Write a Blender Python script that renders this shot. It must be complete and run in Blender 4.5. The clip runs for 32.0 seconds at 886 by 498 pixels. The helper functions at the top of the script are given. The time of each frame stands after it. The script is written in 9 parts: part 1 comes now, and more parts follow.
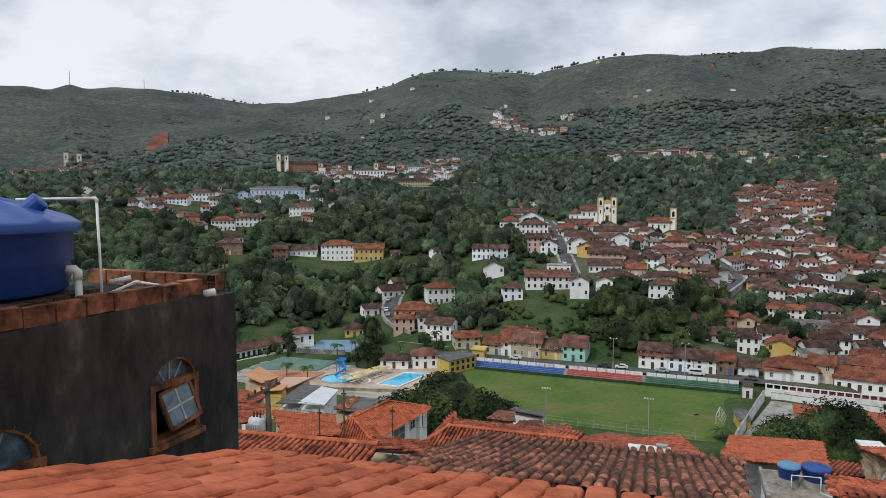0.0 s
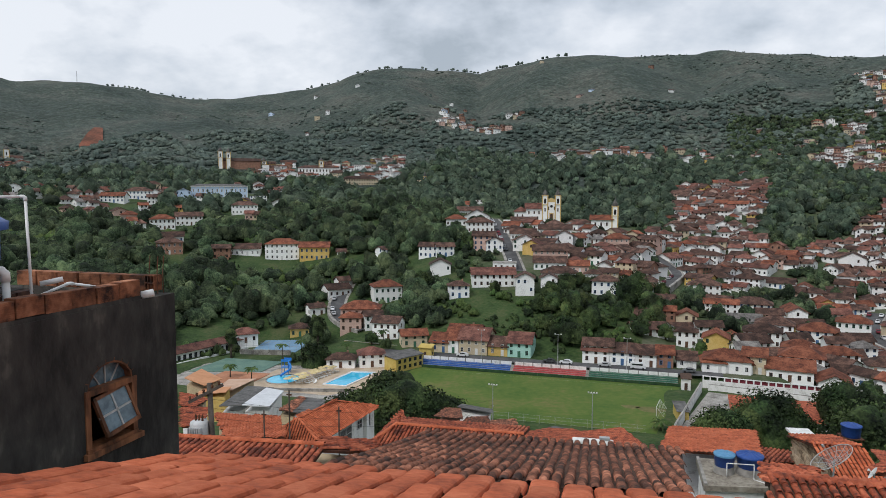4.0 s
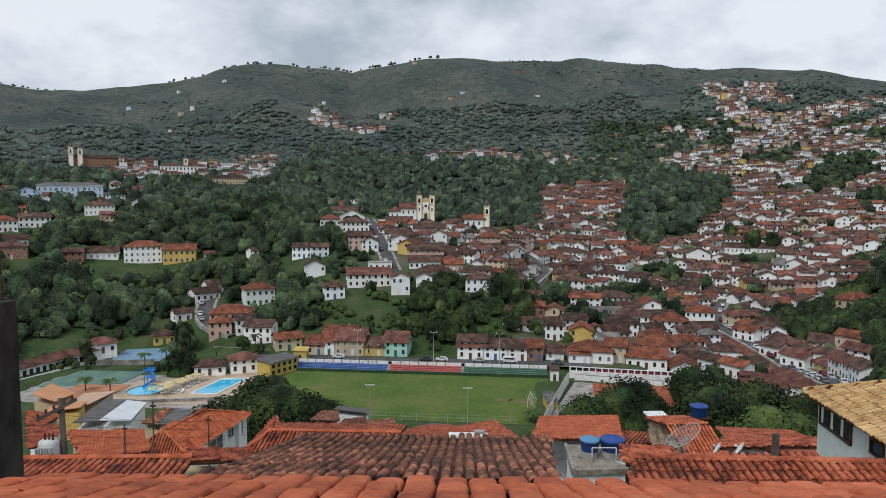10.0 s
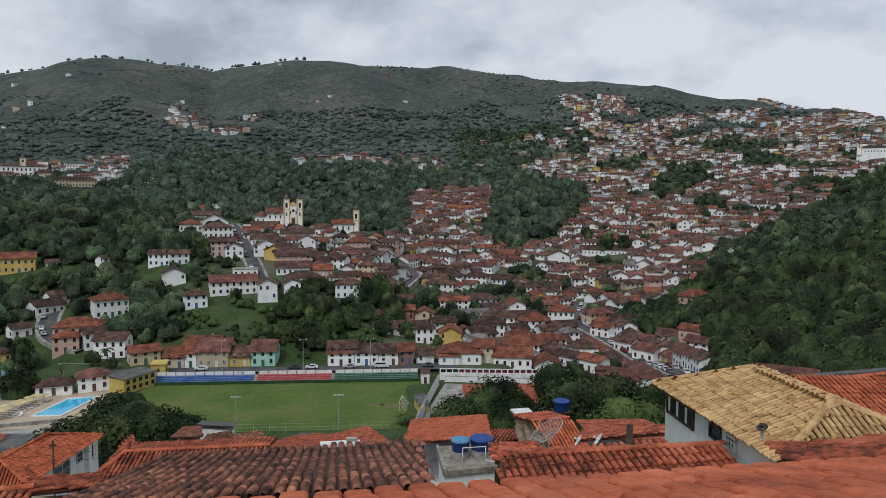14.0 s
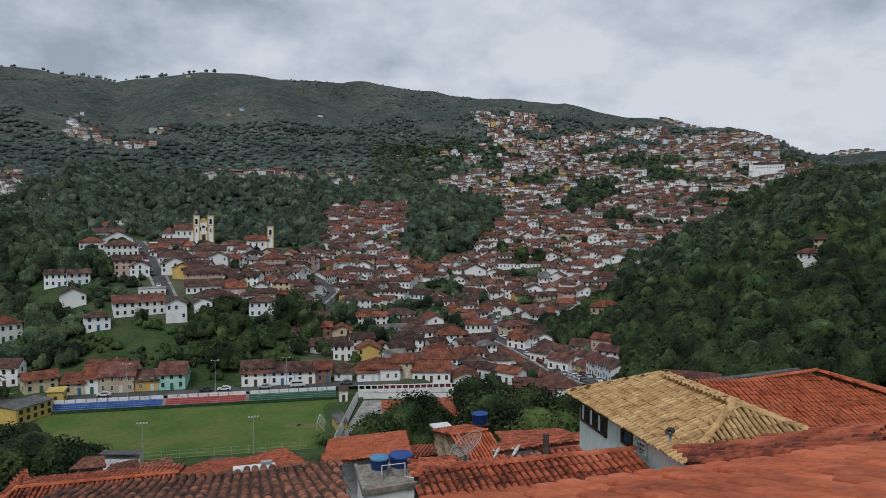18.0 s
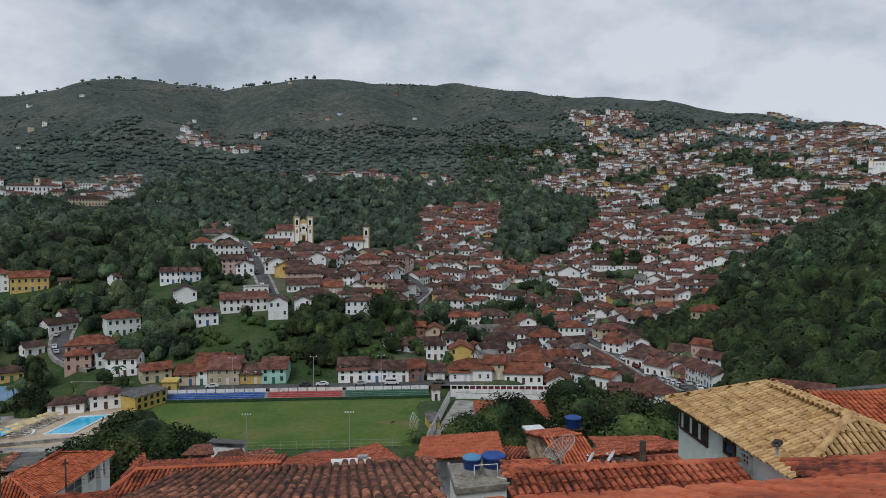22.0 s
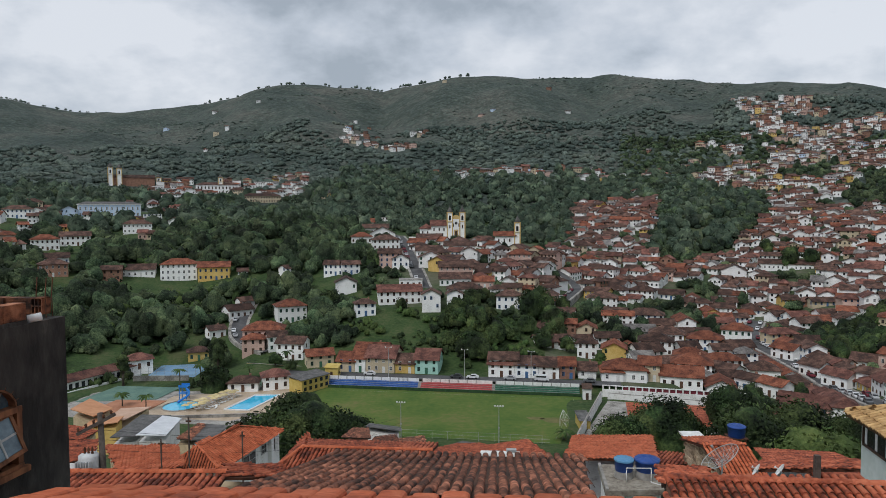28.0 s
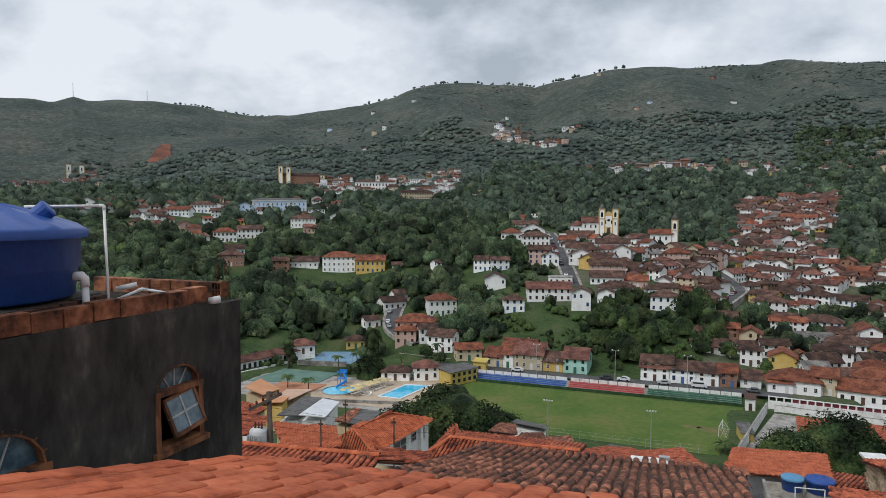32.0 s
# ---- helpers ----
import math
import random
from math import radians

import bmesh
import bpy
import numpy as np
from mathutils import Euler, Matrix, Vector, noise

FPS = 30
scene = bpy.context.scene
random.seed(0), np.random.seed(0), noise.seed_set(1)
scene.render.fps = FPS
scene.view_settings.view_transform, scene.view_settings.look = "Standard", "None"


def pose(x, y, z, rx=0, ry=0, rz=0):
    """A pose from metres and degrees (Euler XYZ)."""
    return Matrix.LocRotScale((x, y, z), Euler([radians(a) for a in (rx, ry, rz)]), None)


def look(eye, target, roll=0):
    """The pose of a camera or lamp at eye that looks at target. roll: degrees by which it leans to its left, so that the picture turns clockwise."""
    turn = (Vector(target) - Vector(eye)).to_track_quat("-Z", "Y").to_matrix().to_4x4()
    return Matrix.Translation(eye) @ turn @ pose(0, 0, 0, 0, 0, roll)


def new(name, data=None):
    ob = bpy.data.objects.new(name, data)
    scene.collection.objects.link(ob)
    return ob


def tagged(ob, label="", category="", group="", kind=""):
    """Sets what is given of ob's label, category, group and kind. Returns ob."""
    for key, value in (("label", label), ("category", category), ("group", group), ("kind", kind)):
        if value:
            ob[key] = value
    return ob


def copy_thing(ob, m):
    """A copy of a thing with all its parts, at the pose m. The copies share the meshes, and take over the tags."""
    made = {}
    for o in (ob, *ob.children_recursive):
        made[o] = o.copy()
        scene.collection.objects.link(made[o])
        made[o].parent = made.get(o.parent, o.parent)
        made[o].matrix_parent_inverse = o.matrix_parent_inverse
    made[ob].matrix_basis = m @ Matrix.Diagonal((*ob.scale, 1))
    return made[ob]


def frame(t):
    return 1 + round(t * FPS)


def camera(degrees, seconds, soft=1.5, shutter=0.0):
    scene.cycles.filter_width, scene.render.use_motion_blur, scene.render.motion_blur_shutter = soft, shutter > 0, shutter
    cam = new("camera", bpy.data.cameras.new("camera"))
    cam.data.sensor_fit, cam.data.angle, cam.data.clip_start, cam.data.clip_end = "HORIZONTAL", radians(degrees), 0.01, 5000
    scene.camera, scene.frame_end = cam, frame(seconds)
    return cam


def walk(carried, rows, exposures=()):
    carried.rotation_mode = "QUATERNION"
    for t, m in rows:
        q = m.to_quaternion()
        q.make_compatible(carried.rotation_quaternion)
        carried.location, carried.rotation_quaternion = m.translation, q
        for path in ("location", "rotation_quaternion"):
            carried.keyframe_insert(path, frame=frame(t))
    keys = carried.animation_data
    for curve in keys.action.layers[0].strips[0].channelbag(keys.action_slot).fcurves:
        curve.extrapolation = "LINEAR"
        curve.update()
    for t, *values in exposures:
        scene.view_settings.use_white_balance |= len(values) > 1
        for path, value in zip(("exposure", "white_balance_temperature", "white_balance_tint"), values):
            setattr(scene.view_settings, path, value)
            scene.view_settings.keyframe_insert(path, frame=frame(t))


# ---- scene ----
EYE_Z = 58.0
cam = camera(66.36, 32.0, 0.7)


def gaze(x, y, z, turn, tilt, lean):
    """turn: degrees to the right of north; tilt: upwards; lean: the picture turns clockwise."""
    return pose(x, y, EYE_Z + z, 90 + tilt, 0, -turn) @ pose(0, 0, 0, 0, 0, lean)


EXPOSURES = [(0, 0.14, 6480, 10), (6, 0.12, 6450, 10), (11, 0.03, 6400, 10), (15, -0.21, 6300, 10), (19, -0.27, 6280, 10), (25, -0.21, 6320, 10), (28, -0.08, 6400, 10), (32, 0.07, 6460, 10)]
PATH = [
    (0.0, -0.037, 0.013, 0.003, -13.12, -4.33, -0.01),
    (0.5, -0.036, 0.014, 0.003, -12.84, -4.35, 0.01),
    (1.0, -0.035, 0.014, 0.003, -12.48, -4.36, 0.03),
    (1.5, -0.034, 0.013, 0.003, -11.97, -4.38, 0.04),
    (2.0, -0.033, 0.011, 0.003, -11.46, -4.40, 0.05),
    (2.5, -0.031, 0.009, 0.004, -10.78, -4.41, 0.05),
    (3.0, -0.028, 0.007, 0.004, -10.03, -4.42, 0.05),
    (3.5, -0.022, 0.002, 0.006, -9.28, -4.46, 0.04),
    (5.5, -0.015, -0.005, 0.008, -6.82, -4.51, 0.03),
    (6.0, -0.007, -0.014, 0.010, -6.20, -4.54, 0.01),
    (6.5, 0.000, -0.022, 0.012, -5.42, -4.53, -0.00),
    (7.0, 0.004, -0.026, 0.013, -4.70, -4.53, -0.01),
    (7.5, 0.006, -0.026, 0.012, -3.92, -4.53, 0.01),
    (8.0, 0.005, -0.020, 0.009, -2.65, -4.53, 0.05),
    (8.5, 0.003, -0.012, 0.005, -1.24, -4.51, 0.09),
    (9.0, 0.000, -0.003, 0.001, 0.00, -4.50, 0.11),
    (9.5, -0.002, 0.003, -0.004, 1.02, -4.49, 0.11),
    (10.0, -0.005, 0.007, -0.008, 1.95, -4.49, 0.11),
    (10.5, -0.007, 0.008, -0.009, 2.67, -4.50, 0.11),
    (11.0, -0.008, 0.010, -0.007, 3.32, -4.48, 0.10),
    (11.5, -0.009, 0.011, -0.002, 3.88, -4.44, 0.09),
    (12.0, -0.011, 0.011, 0.003, 4.54, -4.39, 0.09),
    (12.5, -0.013, 0.010, 0.008, 5.15, -4.34, 0.11),
    (13.0, -0.015, 0.008, 0.015, 6.04, -4.28, 0.15),
    (13.5, -0.022, 0.002, 0.023, 9.00, -4.18, 0.25),
    (14.0, -0.027, -0.002, 0.030, 12.95, -4.06, 0.32),
    (14.5, -0.026, 0.000, 0.034, 15.63, -3.89, 0.33),
    (15.0, -0.013, 0.014, 0.033, 17.53, -3.69, 0.27),
    (15.5, 0.005, 0.034, 0.028, 18.80, -3.38, 0.17),
    (17.5, 0.019, 0.050, 0.022, 20.20, -3.00, 0.07),
    (18.0, 0.024, 0.058, 0.019, 19.93, -2.78, 0.01),
    (18.5, 0.023, 0.058, 0.018, 19.17, -2.72, -0.00),
    (19.0, 0.019, 0.053, 0.019, 18.15, -2.70, -0.01),
    (19.5, 0.014, 0.046, 0.020, 17.18, -2.70, -0.03),
    (20.0, 0.006, 0.037, 0.021, 16.25, -2.69, -0.05),
    (20.5, -0.004, 0.023, 0.024, 15.33, -2.69, -0.05),
    (21.0, -0.016, 0.006, 0.027, 14.35, -2.69, -0.05),
    (21.5, -0.029, -0.014, 0.031, 13.28, -2.68, -0.05),
    (22.0, -0.042, -0.036, 0.037, 12.11, -2.70, -0.10),
    (22.5, -0.053, -0.057, 0.045, 11.30, -2.71, -0.16),
    (23.0, -0.062, -0.078, 0.052, 10.52, -2.70, -0.19),
    (23.5, -0.069, -0.095, 0.057, 9.68, -2.70, -0.19),
    (24.0, -0.073, -0.107, 0.060, 8.81, -2.70, -0.21),
    (24.5, -0.073, -0.113, 0.060, 7.91, -2.70, -0.22),
    (25.0, -0.069, -0.112, 0.053, 6.82, -2.70, -0.22),
    (25.5, -0.060, -0.101, 0.037, 5.49, -2.80, -0.21),
    (27.5, -0.048, -0.084, 0.017, 0.69, -2.95, -0.20),
    (28.0, -0.037, -0.068, -0.002, -0.63, -3.04, -0.19),
    (28.5, -0.032, -0.056, -0.015, -2.45, -3.09, -0.18),
    (29.0, -0.031, -0.050, -0.024, -4.45, -3.13, -0.18),
    (29.5, -0.033, -0.048, -0.028, -7.08, -3.16, -0.17),
    (30.0, -0.035, -0.049, -0.029, -9.59, -3.20, -0.12),
    (30.5, -0.037, -0.050, -0.029, -11.33, -3.24, -0.07),
    (31.0, -0.040, -0.049, -0.030, -12.44, -3.27, -0.03),
    (31.5, -0.041, -0.045, -0.030, -13.06, -3.30, 0.00),
    (32.0, -0.043, -0.040, -0.032, -13.24, -3.33, 0.02),
]
walk(cam, [(t, gaze(*row)) for t, *row in PATH], EXPOSURES)

# world: overcast sky, a soft weak sun behind cloud
SUN_EL, SUN_AZ = radians(50), radians(-145)
world = bpy.data.worlds.new("world")
scene.world = world
world.use_nodes = True
wn, wl = world.node_tree.nodes, world.node_tree.links
wn.clear()
w_out = wn.new("ShaderNodeOutputWorld")
w_bg = wn.new("ShaderNodeBackground")
w_sky = wn.new("ShaderNodeTexSky")
w_sky.sky_type, w_sky.sun_disc = "NISHITA", False
w_sky.sun_elevation, w_sky.sun_rotation = SUN_EL, SUN_AZ
w_sky.air_density, w_sky.dust_density = 1.2, 2.0
w_tc = wn.new("ShaderNodeTexCoord")
w_sep = wn.new("ShaderNodeSeparateXYZ")
wl.new(w_tc.outputs["Generated"], w_sep.inputs[0])
# clouds lie on a flat layer: the direction divided by its height
w_h = wn.new("ShaderNodeMath")
w_h.operation, w_h.inputs[1].default_value = "ADD", 0.5
w_abs = wn.new("ShaderNodeMath")
w_abs.operation = "ABSOLUTE"
wl.new(w_sep.outputs["Z"], w_abs.inputs[0])
wl.new(w_abs.outputs[0], w_h.inputs[0])
w_div = wn.new("ShaderNodeVectorMath")
w_div.operation = "DIVIDE"
w_cmb = wn.new("ShaderNodeCombineXYZ")
for i in range(3):
    wl.new(w_h.outputs[0], w_cmb.inputs[i])
wl.new(w_tc.outputs["Generated"], w_div.inputs[0])
wl.new(w_cmb.outputs[0], w_div.inputs[1])


def cloud_noise(scale, detail, rough, shift):
    n = wn.new("ShaderNodeTexNoise")
    n.inputs["Scale"].default_value, n.inputs["Detail"].default_value = scale, detail
    n.inputs["Roughness"].default_value = rough
    mp = wn.new("ShaderNodeMapping")
    mp.inputs["Location"].default_value = shift
    wl.new(w_div.outputs[0], mp.inputs["Vector"])
    wl.new(mp.outputs[0], n.inputs["Vector"])
    return n


c_big = cloud_noise(2.0, 6.0, 0.50, (4.7, 0.3, 1.9))
c_small = cloud_noise(6.5, 8.0, 0.55, (0.6, 5.2, 2.0))
w_mix = wn.new("ShaderNodeMath")
w_mix.operation, w_mix.inputs[1].default_value = "MULTIPLY_ADD", 0.5
wl.new(c_small.outputs["Fac"], w_mix.inputs[0])
wl.new(c_big.outputs["Fac"], w_mix.inputs[2])


def toward(bearing, height, width, amount, last):
    """Thins (+) or thickens (-) the cloud round one direction of the sky."""
    b_, h_ = radians(bearing), radians(height)
    dot = wn.new("ShaderNodeVectorMath")
    dot.operation = "DOT_PRODUCT"
    dot.inputs[1].default_value = (math.sin(b_) * math.cos(h_), math.cos(b_) * math.cos(h_), math.sin(h_))
    wl.new(w_tc.outputs["Generated"], dot.inputs[0])
    mr = wn.new("ShaderNodeMapRange")
    mr.interpolation_type = "SMOOTHSTEP"
    mr.inputs["From Min"].default_value, mr.inputs["From Max"].default_value = math.cos(radians(width)), 1.0
    mr.inputs["To Max"].default_value = amount
    wl.new(dot.outputs["Value"], mr.inputs["Value"])
    ad = wn.new("ShaderNodeMath")
    wl.new(mr.outputs[0], ad.inputs[0])
    wl.new(last, ad.inputs[1])
    return ad.outputs[0]


cloud = toward(-34, 6, 24, 0.12, w_mix.outputs[0])
cloud = toward(-14, 15, 13, -0.06, cloud)
cloud = toward(16, 13, 26, 0.10, cloud)
cloud = toward(56, 5, 16, 0.16, cloud)
w_ramp = wn.new("ShaderNodeValToRGB")
cr = w_ramp.color_ramp
cr.elements[0].position, cr.elements[0].color = 0.63, (0.38, 0.43, 0.49, 1)
cr.elements[1].position, cr.elements[1].color = 0.88, (0.77, 0.80, 0.85, 1)
e = cr.elements.new(0.735)
e.color = (0.55, 0.60, 0.67, 1)
wl.new(cloud, w_ramp.inputs[0])
w_scale = wn.new("ShaderNodeMixRGB")
w_scale.blend_type, w_scale.inputs["Fac"].default_value = "MIX", 0.90
w_skys = wn.new("ShaderNodeMixRGB")
w_skys.blend_type, w_skys.inputs["Fac"].default_value = "MULTIPLY", 1.0
w_skys.inputs["Color2"].default_value = (0.10, 0.10, 0.10, 1)
wl.new(w_sky.outputs[0], w_skys.inputs["Color1"])
wl.new(w_skys.outputs[0], w_scale.inputs["Color1"])
wl.new(w_ramp.outputs[0], w_scale.inputs["Color2"])
wl.new(w_scale.outputs[0], w_bg.inputs["Color"])
w_bg.inputs["Strength"].default_value = 1.05
wl.new(w_bg.outputs[0], w_out.inputs["Surface"])

sun = new("sun", bpy.data.lights.new("sun", "SUN"))
sun.data.energy, sun.data.angle, sun.data.color = 1.45, radians(20), (1.0, 0.98, 0.96)
sun.matrix_world = look((-181, -259, 377), (0, 0, 0))

# ---------------------------------------------------------------- materials


def mat(name, cols, scale=1.0, fine=0.0, rough=0.85, bump=0.0, bump_scale=8.0, metal=0.0, rand=0.0, space="Position", spec=0.3, lo=0.35, hi=0.65, stretch=None):
    """Two-scale noise between two or three colours; rand: brightness change from object to object; bump: relief in metres."""
    m = bpy.data.materials.new(name)
    m.use_nodes = True
    nt = m.node_tree
    N, L = nt.nodes, nt.links
    b = N["Principled BSDF"]
    b.inputs["Roughness"].default_value, b.inputs["Metallic"].default_value = rough, metal
    b.inputs["Specular IOR Level"].default_value = spec
    if space == "Position":
        co = N.new("ShaderNodeNewGeometry").outputs["Position"]
    else:
        co = N.new("ShaderNodeTexCoord").outputs[space]
    if stretch:
        mp = N.new("ShaderNodeMapping")
        mp.inputs["Scale"].default_value = stretch
        L.new(co, mp.inputs["Vector"])
        co = mp.outputs[0]
    n1 = N.new("ShaderNodeTexNoise")
    n1.inputs["Scale"].default_value, n1.inputs["Detail"].default_value = scale, 6.0
    n1.inputs["Roughness"].default_value = 0.6
    L.new(co, n1.inputs["Vector"])
    fac = n1.outputs["Fac"]
    if fine:
        n2 = N.new("ShaderNodeTexNoise")
        n2.inputs["Scale"].default_value, n2.inputs["Detail"].default_value = fine, 4.0
        L.new(co, n2.inputs["Vector"])
        ad = N.new("ShaderNodeMath")
        ad.operation, ad.inputs[1].default_value = "MULTIPLY_ADD", 0.5
        sb = N.new("ShaderNodeMath")
        sb.operation, sb.inputs[1].default_value = "SUBTRACT", 0.5
        L.new(n2.outputs["Fac"], sb.inputs[0])
        L.new(sb.outputs[0], ad.inputs[0])
        L.new(fac, ad.inputs[2])
        fac = ad.outputs[0]
    rp = N.new("ShaderNodeValToRGB")
    els = rp.color_ramp.elements
    els[0].position, els[1].position = lo, hi
    els[0].color, els[1].color = (*cols[0], 1), (*cols[-1], 1)
    if len(cols) == 3:
        els.new((lo + hi) / 2).color = (*cols[1], 1)
    L.new(fac, rp.inputs[0])
    out = rp.outputs[0]
    if rand:
        oi = N.new("ShaderNodeObjectInfo")
        mr = N.new("ShaderNodeMapRange")
        mr.inputs["To Min"].default_value, mr.inputs["To Max"].default_value = 1 - rand, 1 + rand
        L.new(oi.outputs["Random"], mr.inputs["Value"])
        mu = N.new("ShaderNodeMixRGB")
        mu.blend_type, mu.inputs["Fac"].default_value = "MULTIPLY", 1.0
        cb = N.new("ShaderNodeCombineXYZ")
        for i in range(3):
            L.new(mr.outputs[0], cb.inputs[i])
        L.new(out, mu.inputs["Color1"])
        L.new(cb.outputs[0], mu.inputs["Color2"])
        out = mu.outputs[0]
    L.new(out, b.inputs["Base Color"])
    if bump:
        n3 = N.new("ShaderNodeTexNoise")
        n3.inputs["Scale"].default_value, n3.inputs["Detail"].default_value = bump_scale, 5.0
        L.new(co, n3.inputs["Vector"])
        bp = N.new("ShaderNodeBump")
        bp.inputs["Distance"].default_value, bp.inputs["Strength"].default_value = bump, 1.0
        L.new(n3.outputs["Fac"], bp.inputs["Height"])
        L.new(bp.outputs[0], b.inputs["Normal"])
    return m


def clumps(m, size, lo, hi):
    """Adds brightness change from tree to tree, in cells of about that size in metres."""
    N, L = m.node_tree.nodes, m.node_tree.links
    b = N["Principled BSDF"]
    src = b.inputs["Base Color"].links[0].from_socket
    vo = N.new("ShaderNodeTexVoronoi")
    vo.inputs["Scale"].default_value = 1 / size
    L.new(N.new("ShaderNodeNewGeometry").outputs["Position"], vo.inputs["Vector"])
    sp = N.new("ShaderNodeSeparateXYZ")
    L.new(vo.outputs["Color"], sp.inputs[0])
    mr = N.new("ShaderNodeMapRange")
    mr.inputs["To Min"].default_value, mr.inputs["To Max"].default_value = lo, hi
    L.new(sp.outputs["X"], mr.inputs["Value"])
    mu = N.new("ShaderNodeVectorMath")
    mu.operation = "SCALE"
    L.new(src, mu.inputs[0])
    L.new(mr.outputs[0], mu.inputs["Scale"])
    hs = N.new("ShaderNodeHueSaturation")
    hr = N.new("ShaderNodeMapRange")
    hr.inputs["To Min"].default_value, hr.inputs["To Max"].default_value = 0.475, 0.515
    L.new(sp.outputs["Y"], hr.inputs["Value"])
    L.new(hr.outputs[0], hs.inputs["Hue"])
    L.new(mu.outputs[0], hs.inputs["Color"])
    L.new(hs.outputs[0], b.inputs["Base Color"])
    return m


def island(m, amount):
    """Adds brightness change from piece to piece of a joined mesh."""
    N, L = m.node_tree.nodes, m.node_tree.links
    b = N["Principled BSDF"]
    src = b.inputs["Base Color"].links[0].from_socket
    g = N.new("ShaderNodeNewGeometry")
    mr = N.new("ShaderNodeMapRange")
    mr.inputs["To Min"].default_value, mr.inputs["To Max"].default_value = 1 - amount, 1 + amount
    L.new(g.outputs["Random Per Island"], mr.inputs["Value"])
    mu = N.new("ShaderNodeVectorMath")
    mu.operation = "SCALE"
    L.new(src, mu.inputs[0])
    L.new(mr.outputs[0], mu.inputs["Scale"])
    L.new(mu.outputs[0], b.inputs["Base Color"])
    return m


# Bluish tint puts the haze of the far slopes into the ground colour.
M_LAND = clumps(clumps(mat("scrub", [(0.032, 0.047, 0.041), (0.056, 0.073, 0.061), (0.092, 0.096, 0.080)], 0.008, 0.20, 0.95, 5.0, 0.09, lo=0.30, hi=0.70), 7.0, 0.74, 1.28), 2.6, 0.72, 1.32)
M_PITCH = mat("pitch_grass", [(0.058, 0.112, 0.018), (0.092, 0.138, 0.026), (0.155, 0.145, 0.050)], 0.05, 0.6, 0.95, 0.02, 6.0, lo=0.35, hi=0.72)
M_GRASS = mat("slope_grass", [(0.016, 0.034, 0.010), (0.040, 0.074, 0.020), (0.078, 0.092, 0.038)], 0.08, 0.9, 0.95, 0.4, 0.8, lo=0.32, hi=0.68)
M_TILE_NEW = island(mat("new_clay_tile", [(0.24, 0.056, 0.026), (0.45, 0.108, 0.044), (0.56, 0.165, 0.078)], 1.4, 14.0, 0.8, 0.005, 40.0, rand=0.15, lo=0.28, hi=0.68), 0.16)
M_TILE_OLD = island(mat("old_clay_tile", [(0.045, 0.026, 0.020), (0.20, 0.076, 0.044), (0.47, 0.195, 0.115)], 1.6, 7.0, 0.9, 0.006, 30.0, rand=0.3, lo=0.36, hi=0.70), 0.4)
M_TILE_STRAW = island(mat("straw_clay_tile", [(0.30, 0.175, 0.075), (0.49, 0.305, 0.132), (0.60, 0.41, 0.20)], 2.5, 9.0, 0.85, 0.004, 30.0, rand=0.16, lo=0.3, hi=0.66), 0.2)
M_TILE_MID = island(mat("weathered_clay_tile", [(0.10, 0.029, 0.018), (0.33, 0.078, 0.037), (0.45, 0.135, 0.068)], 1.4, 8.0, 0.85, 0.005, 30.0, rand=0.2), 0.25)
M_ROOF_OR = island(mat("orange_roof", [(0.085, 0.028, 0.017), (0.19, 0.062, 0.034), (0.30, 0.108, 0.060)], 0.35, 2.2, 0.85, 0.03, 3.0, rand=0.25), 0.38)
M_ROOF_BR = island(mat("brown_roof", [(0.034, 0.021, 0.017), (0.082, 0.044, 0.033), (0.165, 0.092, 0.069)], 0.35, 2.2, 0.9, 0.03, 3.0, rand=0.35), 0.38)
M_WHITE = island(mat("whitewash", [(0.66, 0.66, 0.64), (0.84, 0.84, 0.82), (0.89, 0.89, 0.87)], 0.25, 2.0, 0.85, 0.01, 4.0, rand=0.08, lo=0.25, hi=0.6), 0.10)
M_CREAM = mat("cream_wall", [(0.50, 0.42, 0.30), (0.62, 0.52, 0.36)], 0.25, 2.0, 0.85, rand=0.1)
M_YELLOW = mat("yellow_wall", [(0.55, 0.36, 0.10), (0.66, 0.47, 0.17)], 0.25, 2.0, 0.85, rand=0.1)
M_PINK = mat("pink_wall", [(0.50, 0.34, 0.28), (0.62, 0.44, 0.37)], 0.25, 2.0, 0.85, rand=0.1)
M_BRICKWALL = mat("bare_brick_wall", [(0.24, 0.13, 0.09), (0.36, 0.20, 0.14)], 0.5, 4.0, 0.9, 0.01, 6.0, rand=0.2)
M_BLUEWALL = mat("pale_blue_wall", [(0.52, 0.64, 0.80), (0.60, 0.72, 0.86)], 0.25, 2.0, 0.85)
M_MINT = mat("mint_wall", [(0.34, 0.58, 0.50), (0.44, 0.68, 0.60)], 0.25, 2.0, 0.85)
M_GLASS = mat("window_glass", [(0.012, 0.014, 0.016), (0.03, 0.034, 0.038)], 0.5, 3.0, 0.12, spec=0.5)
M_CONC = mat("concrete", [(0.16, 0.15, 0.135), (0.30, 0.285, 0.26), (0.40, 0.385, 0.35)], 0.3, 3.0, 0.9, 0.01, 6.0)
M_SLAB = mat("stained_slab", [(0.12, 0.10, 0.08), (0.26, 0.23, 0.185), (0.36, 0.33, 0.275)], 1.2, 7.0, 0.92, 0.008, 16.0, lo=0.32, hi=0.68)
M_ASPHALT = mat("asphalt", [(0.06, 0.06, 0.062), (0.11, 0.11, 0.112)], 0.2, 4.0, 0.9, 0.005, 10.0)
